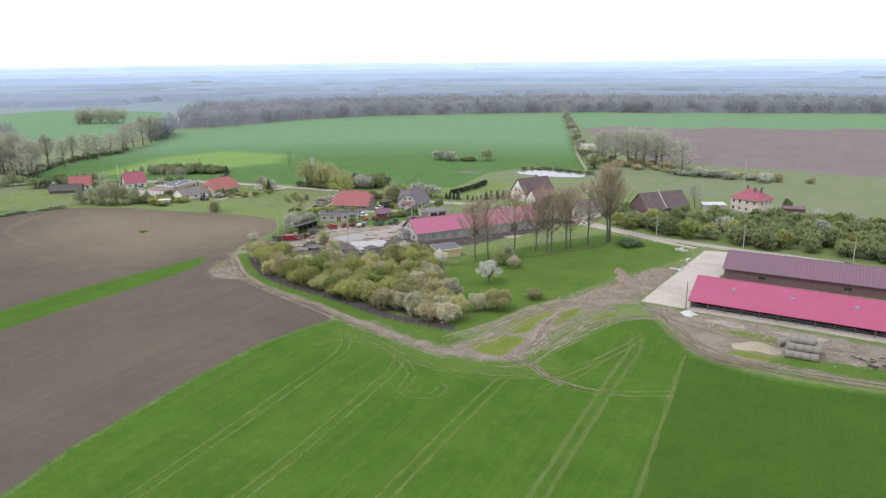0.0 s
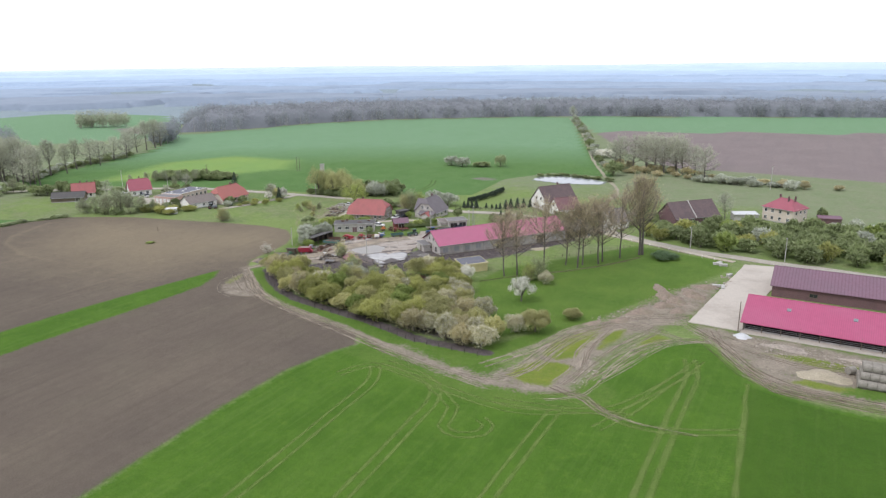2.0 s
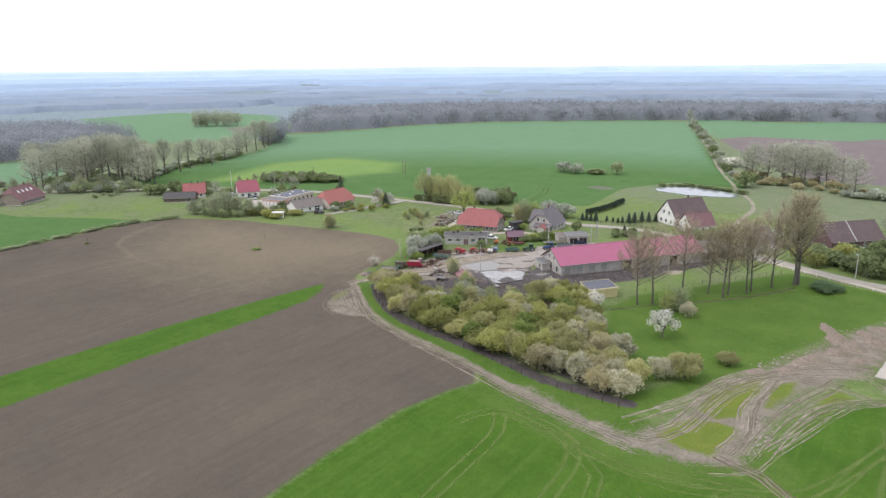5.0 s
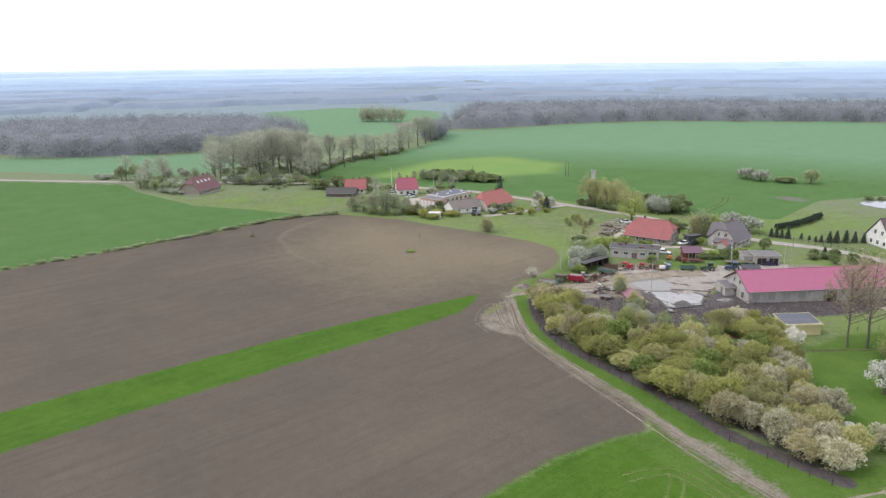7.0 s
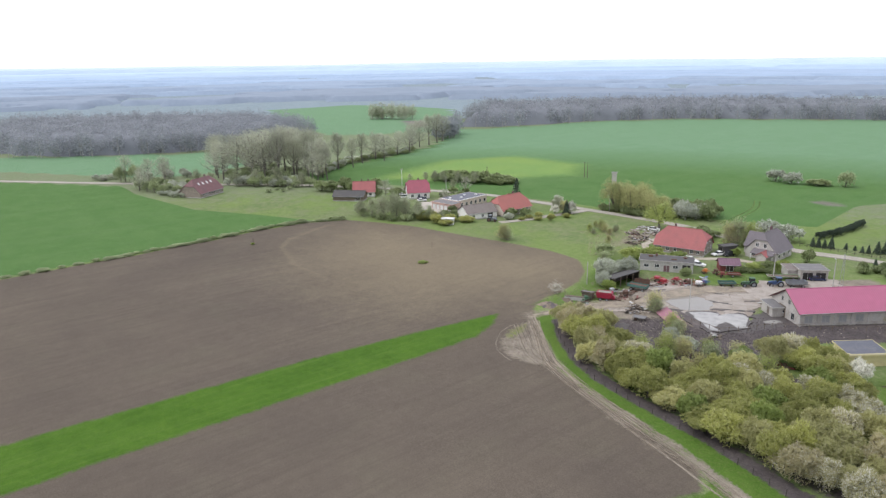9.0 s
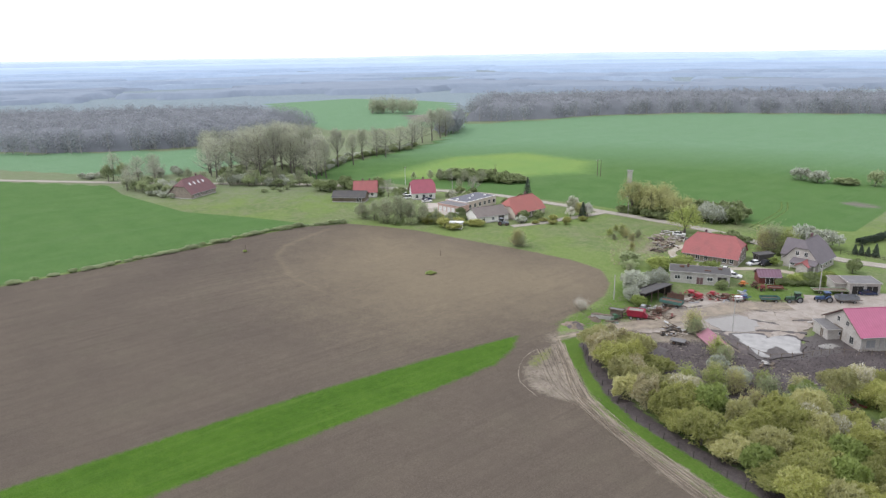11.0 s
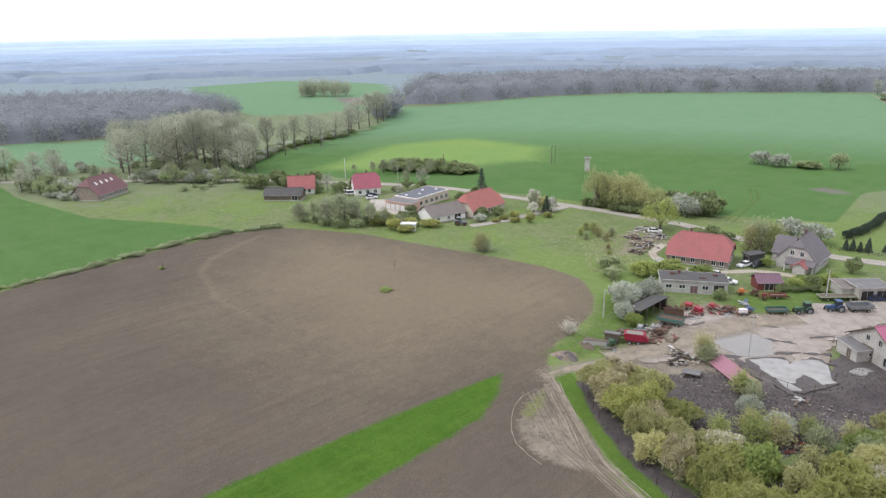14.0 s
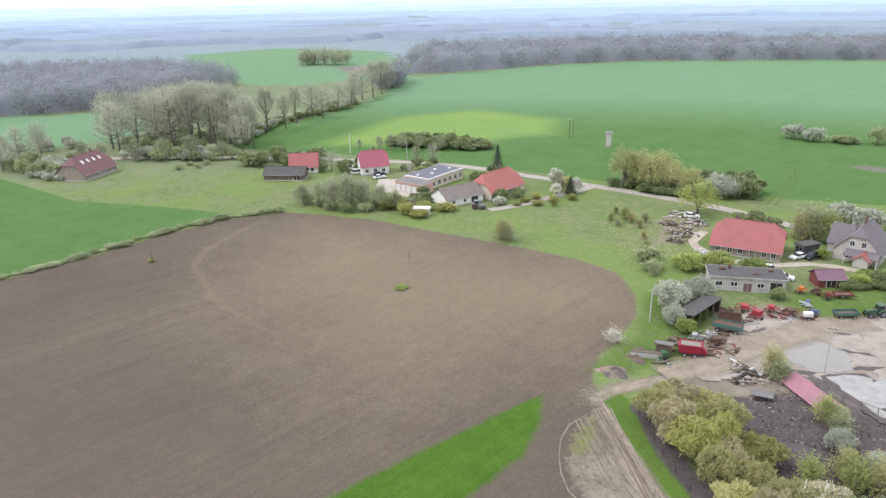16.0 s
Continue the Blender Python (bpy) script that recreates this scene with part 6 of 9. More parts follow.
groups = [
    # kind, count, polygon, radius, height, label, group
    ("thicket", [(-234, 277), (-216, 278), (-204, 283), (-206, 290), (-230, 286)], 3.6, (2.0, 3.0), (2.4, 4.2), "dark scrub at the willows' feet", "willow clump by the road"),
    ("blossom_grey", [(-204, 284), (-195, 288), (-198, 298), (-207, 296)], 3.6, (2.6, 3.6), (5.0, 7.0), "grey blossoming tree beside the willows", "willow clump by the road"),
    ("thicket", [(-208, 290), (-190, 292), (-194, 304), (-208, 304)], 4.6, (3.0, 4.0), (5.0, 7.0), "dark shrub behind the willows", "willow clump by the road"),
    ("tuft", [(-290, 194), (-276, 196), (-262, 208), (-266, 214), (-282, 208), (-292, 202)], 5.4, (1.8, 2.8), (2.0, 3.6), "grey-green shrub at the field's corner", "shrubs at the field's corner"),
    ("olive", [(-268, 206), (-254, 210), (-256, 218), (-270, 214)], 4.4, (2.2, 3.4), (2.4, 4.0), "rough tan shrub at the field's edge", "shrubs at the field's corner"),
    ("thicket", [(-338, 276), (-304, 290), (-306, 304), (-344, 294)], 4.4, (3.0, 4.6), (2.6, 5.2), "grey scrub beyond the road", "scrub beyond the road"),
    ("tuft", [(-416, 146), (-390, 150), (-386, 158), (-400, 174), (-416, 168)], 6.0, (2.2, 3.4), (3.0, 6.0), "grey-green tree round the west farmhouse", "orchard round the west farmhouse"),
    ("blossom_grey", [(-404, 156), (-388, 158), (-388, 162), (-400, 172)], 5.0, (2.4, 3.4), (3.0, 5.0), "pale blossoming tree round the west farmhouse", "orchard round the west farmhouse"),
    ("blossom_grey", [(-452, 160), (-436, 176), (-436, 182), (-448, 186)], 8.0, (2.4, 3.8), (3.0, 5.0), "pale blossoming tree by the road", "blossoming roadside trees"),
    ("blossom_grey", [(-52, 398), (-20, 394), (-16, 404), (-54, 408)], 8.0, (2.6, 4.4), (2.6, 4.6), "grey blossoming shrub beyond the meadow", "shrubs beyond the meadow"),
    ("tan", [(-50, 402), (0, 398), (0, 410), (-54, 414)], 9.5, (2.4, 4.0), (2.0, 3.6), "green shrub beyond the meadow", "shrubs beyond the meadow"),
    ("blossom_grey", [(-4, 302), (30, 298), (60, 302), (60, 310), (0, 310)], 8.5, (2.6, 3.8), (2.8, 4.4), "pale blossoming shrub beyond the thicket", "shrubs beyond the thicket"),
    ("thicket", [(-352, 210), (-336, 222), (-338, 240), (-356, 228)], 6.0, (3.0, 4.2), (4.0, 6.0), "roadside shrub by the cottage", "shrubs by the cottage"),
    ("blossom_grey", [(-70, 400), (-40, 396), (-40, 404), (-70, 410)], 5.5, (2.5, 4.0), (2.6, 4.6), "pale scrub at the bare field's edge", "scrub under the bare trees"),
    ("tan", [(-124, 420), (-60, 404), (-56, 414), (-90, 434), (-122, 444)], 8.0, (2.6, 4.4), (2.4, 4.6), "grey-tan scrub under the bare trees", "scrub under the bare trees"),
    ("thicket", [(-152, 382), (-140, 389), (-124, 386.5), (-110, 381), (-110, 384), (-124, 389.5), (-140, 392), (-153, 385)], 3.4, (1.8, 2.8), (1.2, 2.2), "dark rough growth on the pond's bank", "growth on the pond bank"),
    ("thicket", [(-104, 266), (-92, 262), (-88, 276), (-100, 282)], 5.0, (2.4, 3.2), (3.0, 4.6), "garden shrub among the white houses", "garden shrubs"),
]
groups += [
    ("blossom_grey", [(-400, 246), (-428, 278), (-446, 340), (-452, 344), (-434, 280), (-404, 246)], 6.0, (2.4, 4.0), (2.6, 4.6), "pale blossoming scrub under the row of trees", "scrub under the row of trees"),
    ("thicket", [(-396, 240), (-424, 276), (-444, 336), (-456, 352), (-438, 282), (-408, 242)], 7.0, (2.4, 4.0), (2.6, 4.6), "budding scrub under the row of trees", "scrub under the row of trees"),
    ("tuft", [(-418, 190), (-384, 226), (-392, 240), (-440, 220)], 9.0, (3.0, 4.4), (3.6, 7.0), "grey-green undergrowth below the roadside trees", "scrub under the row of trees"),
    ("tuft", [(-388, 190), (-362, 214), (-376, 222), (-402, 200)], 6.5, (2.4, 3.8), (3.4, 6.4), "grey budding shrub beside the road", "scrub beside the road"),
]
for g, (kind, poly, gap, rr, hh, label, group) in enumerate(groups):
    for i, (x, y) in enumerate(scatter(poly, gap, 40 + g)):
        bush(kind, x, y, rnd_h.uniform(*rr), rnd_h.uniform(*hh), label, {"willow": "willow_tree", "blossom_grey": "flowering_shrub"}.get(kind, "shrub"), group=group, seed=i + g)

for i in range(26):
    f = i / 25
    x, y = -131 - 128 * f + rnd_h.uniform(-2, 2), 440 + 345 * f
    bush("thicket" if i % 3 else "blossom_grey", x, y, rnd_h.uniform(2.5, 5.0), rnd_h.uniform(2.5, 6.0), "shrub in the hedgerow beside the field track", name="hedgerow_shrub", group="hedgerow along the field track", seed=i)

# village gardens and road verges
for g, (kind, poly, gap, rr, hh) in enumerate([
    ("thicket", [(-300, 246), (-292, 250), (-296, 262), (-304, 258)], 4.5, (1.8, 3.0), (2.2, 4.0)),
    ("thicket", [(-270, 252), (-262, 256), (-266, 266), (-274, 262)], 4.0, (1.8, 2.8), (2.4, 4.4)),
    ("thicket", [(-268, 216), (-262, 222), (-264, 234), (-271, 228)], 4.0, (1.4, 2.4), (1.6, 3.2)),
    ("olive", [(-242, 236), (-232, 244), (-232, 256), (-243, 248)], 4.5, (1.2, 2.4), (1.2, 2.6)),
    ("thicket", [(-322, 226), (-314, 230), (-312, 244), (-322, 238)], 4.5, (1.8, 3.0), (2.6, 4.6)),
    ("tuft", [(-366, 190), (-358, 198), (-362, 206), (-372, 196)], 6.0, (1.2, 2.0), (1.4, 2.4)),
    ("blossom_grey", [(-398, 182), (-372, 208), (-380, 216), (-404, 192)], 5.0, (2.0, 3.6), (3.0, 6.0)),
    ("blossom_grey", [(-392, 150), (-376, 154), (-378, 160), (-394, 158)], 4.0, (1.4, 2.4), (1.6, 3.0)),
    ("thicket", [(-176, 206), (-172, 204), (-171, 212), (-176, 216)], 3.0, (1.2, 2.2), (1.2, 2.2)),
    ("green", [(-148, 238), (-140, 242), (-142, 250), (-150, 246)], 3.0, (1.2, 2.0), (1.4, 2.6)),
    ("thicket", [(-150, 233), (-142, 240), (-143, 241.5), (-151, 234.5)], 1.6, (0.7, 1.1), (1.4, 2.2)),
    ("thicket", [(-168, 262), (-160, 264), (-160, 270), (-168, 270)], 4.0, (1.4, 2.2), (1.6, 2.6)),
    ("thicket", [(-186, 264), (-176, 266), (-178, 271), (-188, 271)], 4.0, (1.8, 2.8), (2.4, 4.2)),
    ("thicket", [(-130, 262), (-118, 258), (-112, 268), (-124, 272)], 4.5, (1.6, 2.6), (1.8, 3.4)),
    ("blossom_grey", [(-88, 280), (-74, 286), (-70, 296), (-86, 292)], 4.5, (2.0, 3.4), (3.0, 5.0)),
    ("thicket", [(-72, 276), (-62, 284), (-68, 292), (-78, 284)], 4.5, (2.0, 3.2), (3.0, 5.0)),
    ("blossom_grey", [(-464, 138), (-456, 142), (-454, 150), (-462, 148)], 4.0, (2.0, 3.0), (2.4, 3.6)),
]):
    for i, (x, y) in enumerate(scatter(poly, gap, 90 + g)):
        bush(kind, x, y, rnd_h.uniform(*rr), rnd_h.uniform(*hh), "garden or roadside shrub among the village houses", name="garden_shrub", group="village shrubs", seed=i + 2 * g)

# grassy bank with tufts along the field boundary
BOUND = [(-287.5, 60), (-288, 97), (-290, 119), (-290.8, 133), (-294.4, 151), (-295, 170), (-289, 186)]
for i in range(46):
    t = i / 45 * (len(BOUND) - 1)
    k = min(len(BOUND) - 2, int(t))
    f = t - k
    x = BOUND[k][0] + (BOUND[k + 1][0] - BOUND[k][0]) * f + rnd_h.uniform(-0.6, 0.6)
    y = BOUND[k][1] + (BOUND[k + 1][1] - BOUND[k][1]) * f
    bush("tuft", x, y, rnd_h.uniform(1.0, 2.4), rnd_h.uniform(0.4, 1.3) * (1 + (i > 30) * 0.4), "rough grass tuft on the field bank", "grass_tuft", "grass", "tufts along the field bank", i)

def willow_lobes(seed):
    """A willow's crown: hanging clumps on a rounded dome, with gaps between them."""
    rnd = random.Random(seed)
    out = []
    for k in range(30):
        a = k * 2.4 + rnd.uniform(-0.3, 0.3)
        q = 4.3 * math.sqrt((k + 0.5) / 30)
        z = 2.6 + 8.0 * (1 - (q / 5.4) ** 2) * rnd.uniform(0.4, 1.0)
        r = rnd.uniform(1.0, 1.6)
        out.append((q * math.cos(a), q * math.sin(a), z, r, r, r * rnd.uniform(1.1, 1.9), 105))
    return out


KIT["willow_tree"] = [(leaf_cloud("crown", 15 + v, willow_lobes(v), 0.34, M["leaf_willow"]), stem_mesh("stems", v, 9.5, 0.34, 9, 3.6, M["bark"])) for v in range(3)]
KIT["willow_bright"] = [(leaf_cloud("crown", 19, willow_lobes(9), 0.34, M["leaf_yellow"]), stem_mesh("stems", 4, 9.5, 0.34, 9, 3.6, M["bark"]))] * 3
for i, (x, y, r, h) in enumerate([(-229.5, 281, 3.6, 6.0), (-225.5, 283.5, 3.6, 5.6), (-221, 282, 3.2, 5.2), (-217.5, 285, 3.4, 5.4), (-213, 283.5, 3.0, 4.6), (-222, 289, 3.4, 5.4), (-209, 286, 2.8, 4.0), (-227.5, 288, 3.2, 5.2)]):
    far_kit = KIT["willow_tree"][i % 3]
    ob = new("willow_tree")
    ob.matrix_basis = pose(x, y, gz(y), 0, 0, i * 67) @ Matrix.Diagonal((r / 3.2, r / 3.2, h / 5.0, 1))
    share("crown", far_kit[0], ob)
    share("stem", far_kit[1], ob)
    tagged(ob, "tall yellow-green willow coming into leaf", "tree", "willow clump by the road")
ob = new("willow_tree")
ob.matrix_basis = pose(-197.2, 265.6, gz(265.6), 0, 0, 40) @ Matrix.Diagonal((1.2, 1.2, 1.0, 1))
share("crown", KIT["willow_bright"][0][0], ob)
share("stem", KIT["willow_bright"][0][1], ob)
tagged(ob, "bright yellow-green willow standing beside the road", "tree")

# loose saplings at the field's corner
SAPLING = [tall_tree_mesh(71 + v, 8.0, 0.12, 16, 420, 1500, M["leaf_sapling"], M["twig"], low=0.1, leaf=0.26, upright=0.5) for v in range(2)]
for i, (x, y, h) in enumerate([(-289, 195, 6), (-284, 197, 7), (-281, 200, 8.5), (-277.5, 198, 8), (-275, 202, 9), (-279, 204, 9), (-272, 205, 8), (-276, 208, 7.5), (-268.5, 208, 7), (-265, 211, 5.5), (-284, 202, 6.5), (-271, 210, 6), (-293, 196, 4.5), (-260, 213, 4)]):
    tall_tree(SAPLING[i % 2], "sapling", x, y, h / 8, i * 71, "slender grey-green sapling at the field's corner", group="saplings at the field's corner")
for i, (x, y, h) in enumerate([(-338, 268, 5), (-333, 270, 6), (-328, 272, 6.5), (-322, 276, 6), (-316, 282, 6), (-344, 262, 4), (-310, 262, 5), (-240, 258, 7), (-398, 178, 7), (-392, 188, 8), (-386, 196, 8), (-378, 204, 9), (-404, 172, 8), (-368, 212, 7)]):
    tall_tree(SAPLING[i % 2], "sapling", x, y, h / 8, i * 53, "small budding tree beside the village road", group="young trees along the road")

# thin twiggy scrub on the meadow and round the mud
SCRUB = [tall_tree_mesh(81 + v, 4.0, 0.05, 46, 420, 2000, M[("leaf_yellow", "leaf_hedge", "leaf_tuft")[v]], M["twig"], low=0.02, leaf=0.2, upright=0.22) for v in range(3)]
for i, (x, y, h) in enumerate([(-210, 248, 3.0), (-207, 246, 2.6), (-204.5, 249, 2.4), (-212, 244, 2.2), (-203, 243.5, 2.2), (-208, 241, 1.8), (-193, 229, 2.0), (-197.5, 236, 1.8), (-183, 214, 2.2), (-214.5, 250.5, 2.0), (-147.4, 187.4, 3.8), (-146.2, 185.8, 3.2), (-129, 164, 4.2), (-131, 166.4, 3.4), (-121.5, 169, 3.6), (-124, 171.5, 3.0), (-118.5, 173.5, 3.4), (-134, 176, 3.0), (-137, 178.4, 3.4), (-126.5, 166.2, 3.8), (-116, 168.5, 4.0), (-133.5, 162.0, 3.4), (-121, 162.5, 3.2), (-126, 159.5, 3.0), (-111, 171, 3.4), (-113.5, 176, 3.2), (-166, 265, 7.0), (-163.4, 266.5, 6.0), (-168, 262.6, 5.6), (-80.8, 192.0, 5.2), (-82.6, 190.4, 4.0), (-223.5, 210.5, 4.4), (-222.4, 211.4, 3.6)]):
    tall_tree(SCRUB[i % 3], "scrub_bush", x, y, h / 4, i * 83, "thin twiggy scrub bush just coming into leaf", "bush", "twiggy scrub round the farm")

tall_tree(tall_tree_mesh(87, 2.4, 0.04, 40, 300, 1300, M["blossom"], M["twig"], low=0.02, leaf=0.13, upright=0.2), "bush", -172.0, 179.4, 0.9, 20, "small white flowering shrub at the field's corner", "bush")
# tall trees
for i, (x, y, h) in enumerate([(-412, 190, 17), (-406, 203, 20), (-400, 208, 20), (-396, 214, 21), (-391, 221, 19), (-385, 228, 17), (-418, 200, 20), (-412, 212, 22), (-404, 222, 22), (-396, 232, 20), (-424, 212, 20), (-416, 224, 22), (-406, 236, 21), (-409, 259, 17), (-421, 284, 15), (-423, 302, 14), (-440, 325, 14), (-466, 365, 17), (-471, 378, 18), (-477, 391, 18), (-484, 402, 17), (-430, 206, 19), (-428, 222, 20), (-420, 236, 20), (-436, 196, 18), (-442, 214, 19), (-436, 228, 19), (-398, 226, 18), (-388, 236, 17), (-400, 244, 18), (-414, 246, 19), (-448, 206, 18), (-424, 192, 17), (-402, 196, 18), (-380, 234, 15), (-376, 226, 13), (-452, 222, 17), (-444, 238, 18), (-430, 244, 19), (-410, 270, 14), (-430, 300, 15), (-446, 340, 15), (-458, 352, 16)]):
    if i > 20 and i % 4 == 1 and y < 250:
        continue
    tall_tree((BROAD + OLIVE)[i % 5], "tree", x, y, h / 13.4, i * 71, "budding broadleaved tree in the roadside row", group="trees along the road and field edge")
for i, (x, y, h) in enumerate([(-118, 434, 20), (-110, 431, 21), (-101, 430, 22), (-96, 426, 22), (-90, 424, 22), (-84, 427, 21), (-80, 425, 20), (-65, 404, 19), (-104, 440, 20), (-94, 438, 20), (-123, 440, 17), (-86, 437, 22), (-73, 424, 17), (-43, 308, 11), (-146, 470, 8), (-170, 540, 9), (-197, 616, 10), (-215, 660, 10), (-240, 725, 10), (-264, 795, 14), (-290, 240, 6), (-432, 158, 13), (-446, 150, 14), (-424, 164, 12), (-418, 150, 11), (-438, 168, 13), (-410, 146, 10), (-318, 228, 8), (-300, 262, 8)]):
    tall_tree(BROAD[i % 3], "tree", x, y, h / 16, i * 71, "bare-branched budding tree beyond the village", group="bare trees beyond the village")


def fir(x, y, h, label="dark green fir tree by the road", name="fir_tree", group=""):
    ob = thing(name, x, y, x * 7 % 360, label, "conifer", group)
    lobes = []
    for k in range(9):
        f = k / 9
        r = h * 0.24 * (1 - f) + 0.12
        lobes.append((0, 0, h * (0.1 + 0.88 * f), r, r, h * 0.055, int(60 + 170 * (1 - f))))
    share("crown", leaf_cloud("crown", int(abs(x * 3 + y)), lobes, 0.07 * h ** 0.5 + 0.12, M["leaf_fir"], inner=0.35), ob)
    bm = bm_new()
    tube(bm, [(0, 0, -0.2), (0, 0, h * 0.9)], [h * 0.02 + 0.03, 0.02], 5)
    part("trunk", bm, M["bark"], ob)


fir(-277.5, 273.0, 9.5)
fir(-236.5, 259.8, 6.5)
fir(-9.0, 322.0, 5.5)
fir(-330.0, 227.0, 6)
for i, (x, y, h) in enumerate([(-148.8, 281.3, 3.4), (-147.2, 281.8, 3.6), (-145.4, 282.2, 3.2), (-143.6, 283.0, 4.4), (-140.2, 286.1, 2.2), (-137.6, 286.4, 1.8), (-135.1, 285.5, 2.2), (-133.4, 285.9, 2.8), (-131.2, 287.1, 4.4), (-129.5, 288.8, 4.8), (-127.4, 291.2, 5.0), (-125.4, 293.6, 4.4), (-125.2, 267.6, 3.4), (-123.4, 296.0, 3.6), (-120, 331, 3.2)]):
    fir(x, y, h, "small dark garden conifer", "garden_conifer", "garden conifers")


# ---- woods and far distance ----
def woods(name, spots, leaf, per_tree, height, material, label, seed, trunk=True, spread_out=1.0):
    """Many trees of a far wood, as one mesh."""
    rng = np.random.RandomState(seed)
    lobes = []
    tv, tf = [], []
    for x, y in spots:
        h = height * rng.uniform(0.7, 1.12)
        z = gz(y)
        r = h * rng.uniform(0.26, 0.42) * spread_out
        lobes.append((x, y, z + h * 0.56, r, r, h * 0.46, per_tree))
        if trunk:
            i = len(tv)
            w = 0.012 * h
            tv += [(x - w, y - w, z - 0.5), (x + w, y + w, z - 0.5), (x + w * 0.5, y, z + h * 0.9), (x - w, y + w, z - 0.5)]
            tf += [(i, i + 1, i + 2), (i + 1, i + 3, i + 2), (i + 3, i, i + 2)]
    rs = np.random.RandomState(seed + 1)
    me = leaf_cloud_far(name, rs, lobes, leaf, material)
    ob = tagged(new(name, me), label, "woodland", kind="stuff")
    if trunk:
        share("trunk_mass", mesh_object("trunk_mass", tv, tf, M["twig_far"]), ob)
    return ob


def leaf_cloud_far(name, rng, lobes, leaf, material):
    C = []
    N = []
    for x, y, z, rx, ry, rz, n in lobes:
        d = rng.normal(size=(n, 3))
        d /= np.linalg.norm(d, axis=1)[:, None]
        C.append(np.array([x, y, z]) + d * np.array([rx, ry, rz]) * rng.uniform(0.55, 1.1, n)[:, None])
        N.append(d)
    C, N = np.concatenate(C), np.concatenate(N)
    n = len(C)
    N = N * 0.9 + rng.normal(size=(n, 3)) * 0.5 + np.array([0, 0, 0.35])
    N /= np.linalg.norm(N, axis=1)[:, None]
    A = np.cross(N, rng.normal(size=(n, 3)))
    A /= np.linalg.norm(A, axis=1)[:, None]
    B = np.cross(N, A)
    s = leaf * rng.uniform(0.5, 1.3, n)[:, None]
    V = np.stack([C - A * s * 0.6 - B * s * 0.3, C + B * s * 0.6, C + A * s * 0.6 - B * s * 0.3], 1).reshape(-1, 3)
    me = bpy.data.meshes.new(name)
    me.vertices.add(3 * n)
    me.vertices.foreach_set("co", V.astype(np.float32).ravel())
    me.loops.add(3 * n)
    me.loops.foreach_set("vertex_index", np.arange(3 * n, dtype=np.int32))
    me.polygons.add(n)
    me.polygons.foreach_set("loop_start", np.arange(0, 3 * n, 3, dtype=np.int32))
    me.update(calc_edges=True)
    me.materials.append(material)
    return me


def spread(poly, count, seed):
    rnd = random.Random(seed)
    xs, ys = [p[0] for p in poly], [p[1] for p in poly]
    out = []
    while len(out) < count:
        x, y = rnd.uniform(min(xs), max(xs)), rnd.uniform(min(ys), max(ys))
        if in_poly(poly, x, y):
            out.append((x, y))
    return out


woods("wood_west", spread([(-607, 119), (-579, 141), (-553, 189), (-544, 238), (-560, 300), (-590, 352), (-711, 379), (-797, 294), (-836, 157), (-700, 100)], 1100, 1), 0.98, 130, 17, M["leaf_far"], "budding wood beyond the western field, in haze-painted blue-grey", 3)
woods("wood_north", spread([(-600, 530), (-562, 472), (-531, 505), (-512, 550), (-502, 612), (-450, 694), (-318, 790), (-250, 822), (45, 912), (350, 1010), (320, 1130), (20, 1040), (-330, 960), (-560, 830), (-700, 640)], 2300, 2), 1.3, 78, 18, M["leaf_far"], "long wood closing the northern field, in haze-painted blue-grey", 4)
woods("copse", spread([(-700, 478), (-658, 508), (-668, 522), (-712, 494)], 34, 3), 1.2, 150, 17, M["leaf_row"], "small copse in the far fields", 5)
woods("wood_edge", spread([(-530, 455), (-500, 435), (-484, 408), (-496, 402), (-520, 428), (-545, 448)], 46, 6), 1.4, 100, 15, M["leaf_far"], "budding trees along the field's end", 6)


def canopy_under(name, poly, height, label):
    """The closed mass of crowns inside a wood, added below its outer twigs to keep gaps from reading dark."""
    xs = np.arange(min(p[0] for p in poly) - 6, max(p[0] for p in poly) + 12, 6.0)
    ys = np.arange(min(p[1] for p in poly) - 6, max(p[1] for p in poly) + 12, 6.0)
    X, Y = np.meshgrid(xs, ys)
    d = polygon_distance(poly, X.ravel(), Y.ravel())
    rng = np.random.RandomState(len(name))
    x, y = X.ravel() + rng.uniform(-2, 2, X.size), Y.ravel() + rng.uniform(-2, 2, X.size)
    z = np.where(d > 5, height * np.clip(0.12 + (d - 5) / 16, 0, 0.78) + rng.uniform(-1.6, 1.6, X.size) + 1.2 * np.sin(x * 0.11) * np.sin(y * 0.13), -6.0)
    z = z - 0.4 - 0.013 * np.clip(y - 100, 0, 250)
    nx = len(xs)
    jj, ii = np.meshgrid(np.arange(len(ys) - 1), np.arange(nx - 1), indexing="ij")
    a = (jj * nx + ii).ravel()
    F = np.stack([a, a + 1, a + nx + 1, a + nx], 1)
    F = F[(d[F] > -7).any(1)]
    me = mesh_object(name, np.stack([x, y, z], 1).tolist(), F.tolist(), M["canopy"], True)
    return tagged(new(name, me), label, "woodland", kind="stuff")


canopy_under("wood_west_mass", [(-612, 122), (-582, 146), (-558, 192), (-549, 240), (-565, 300), (-594, 348), (-711, 374), (-792, 290), (-830, 160), (-700, 106)], 15, "closed crowns of the western wood, in haze-painted blue-grey")
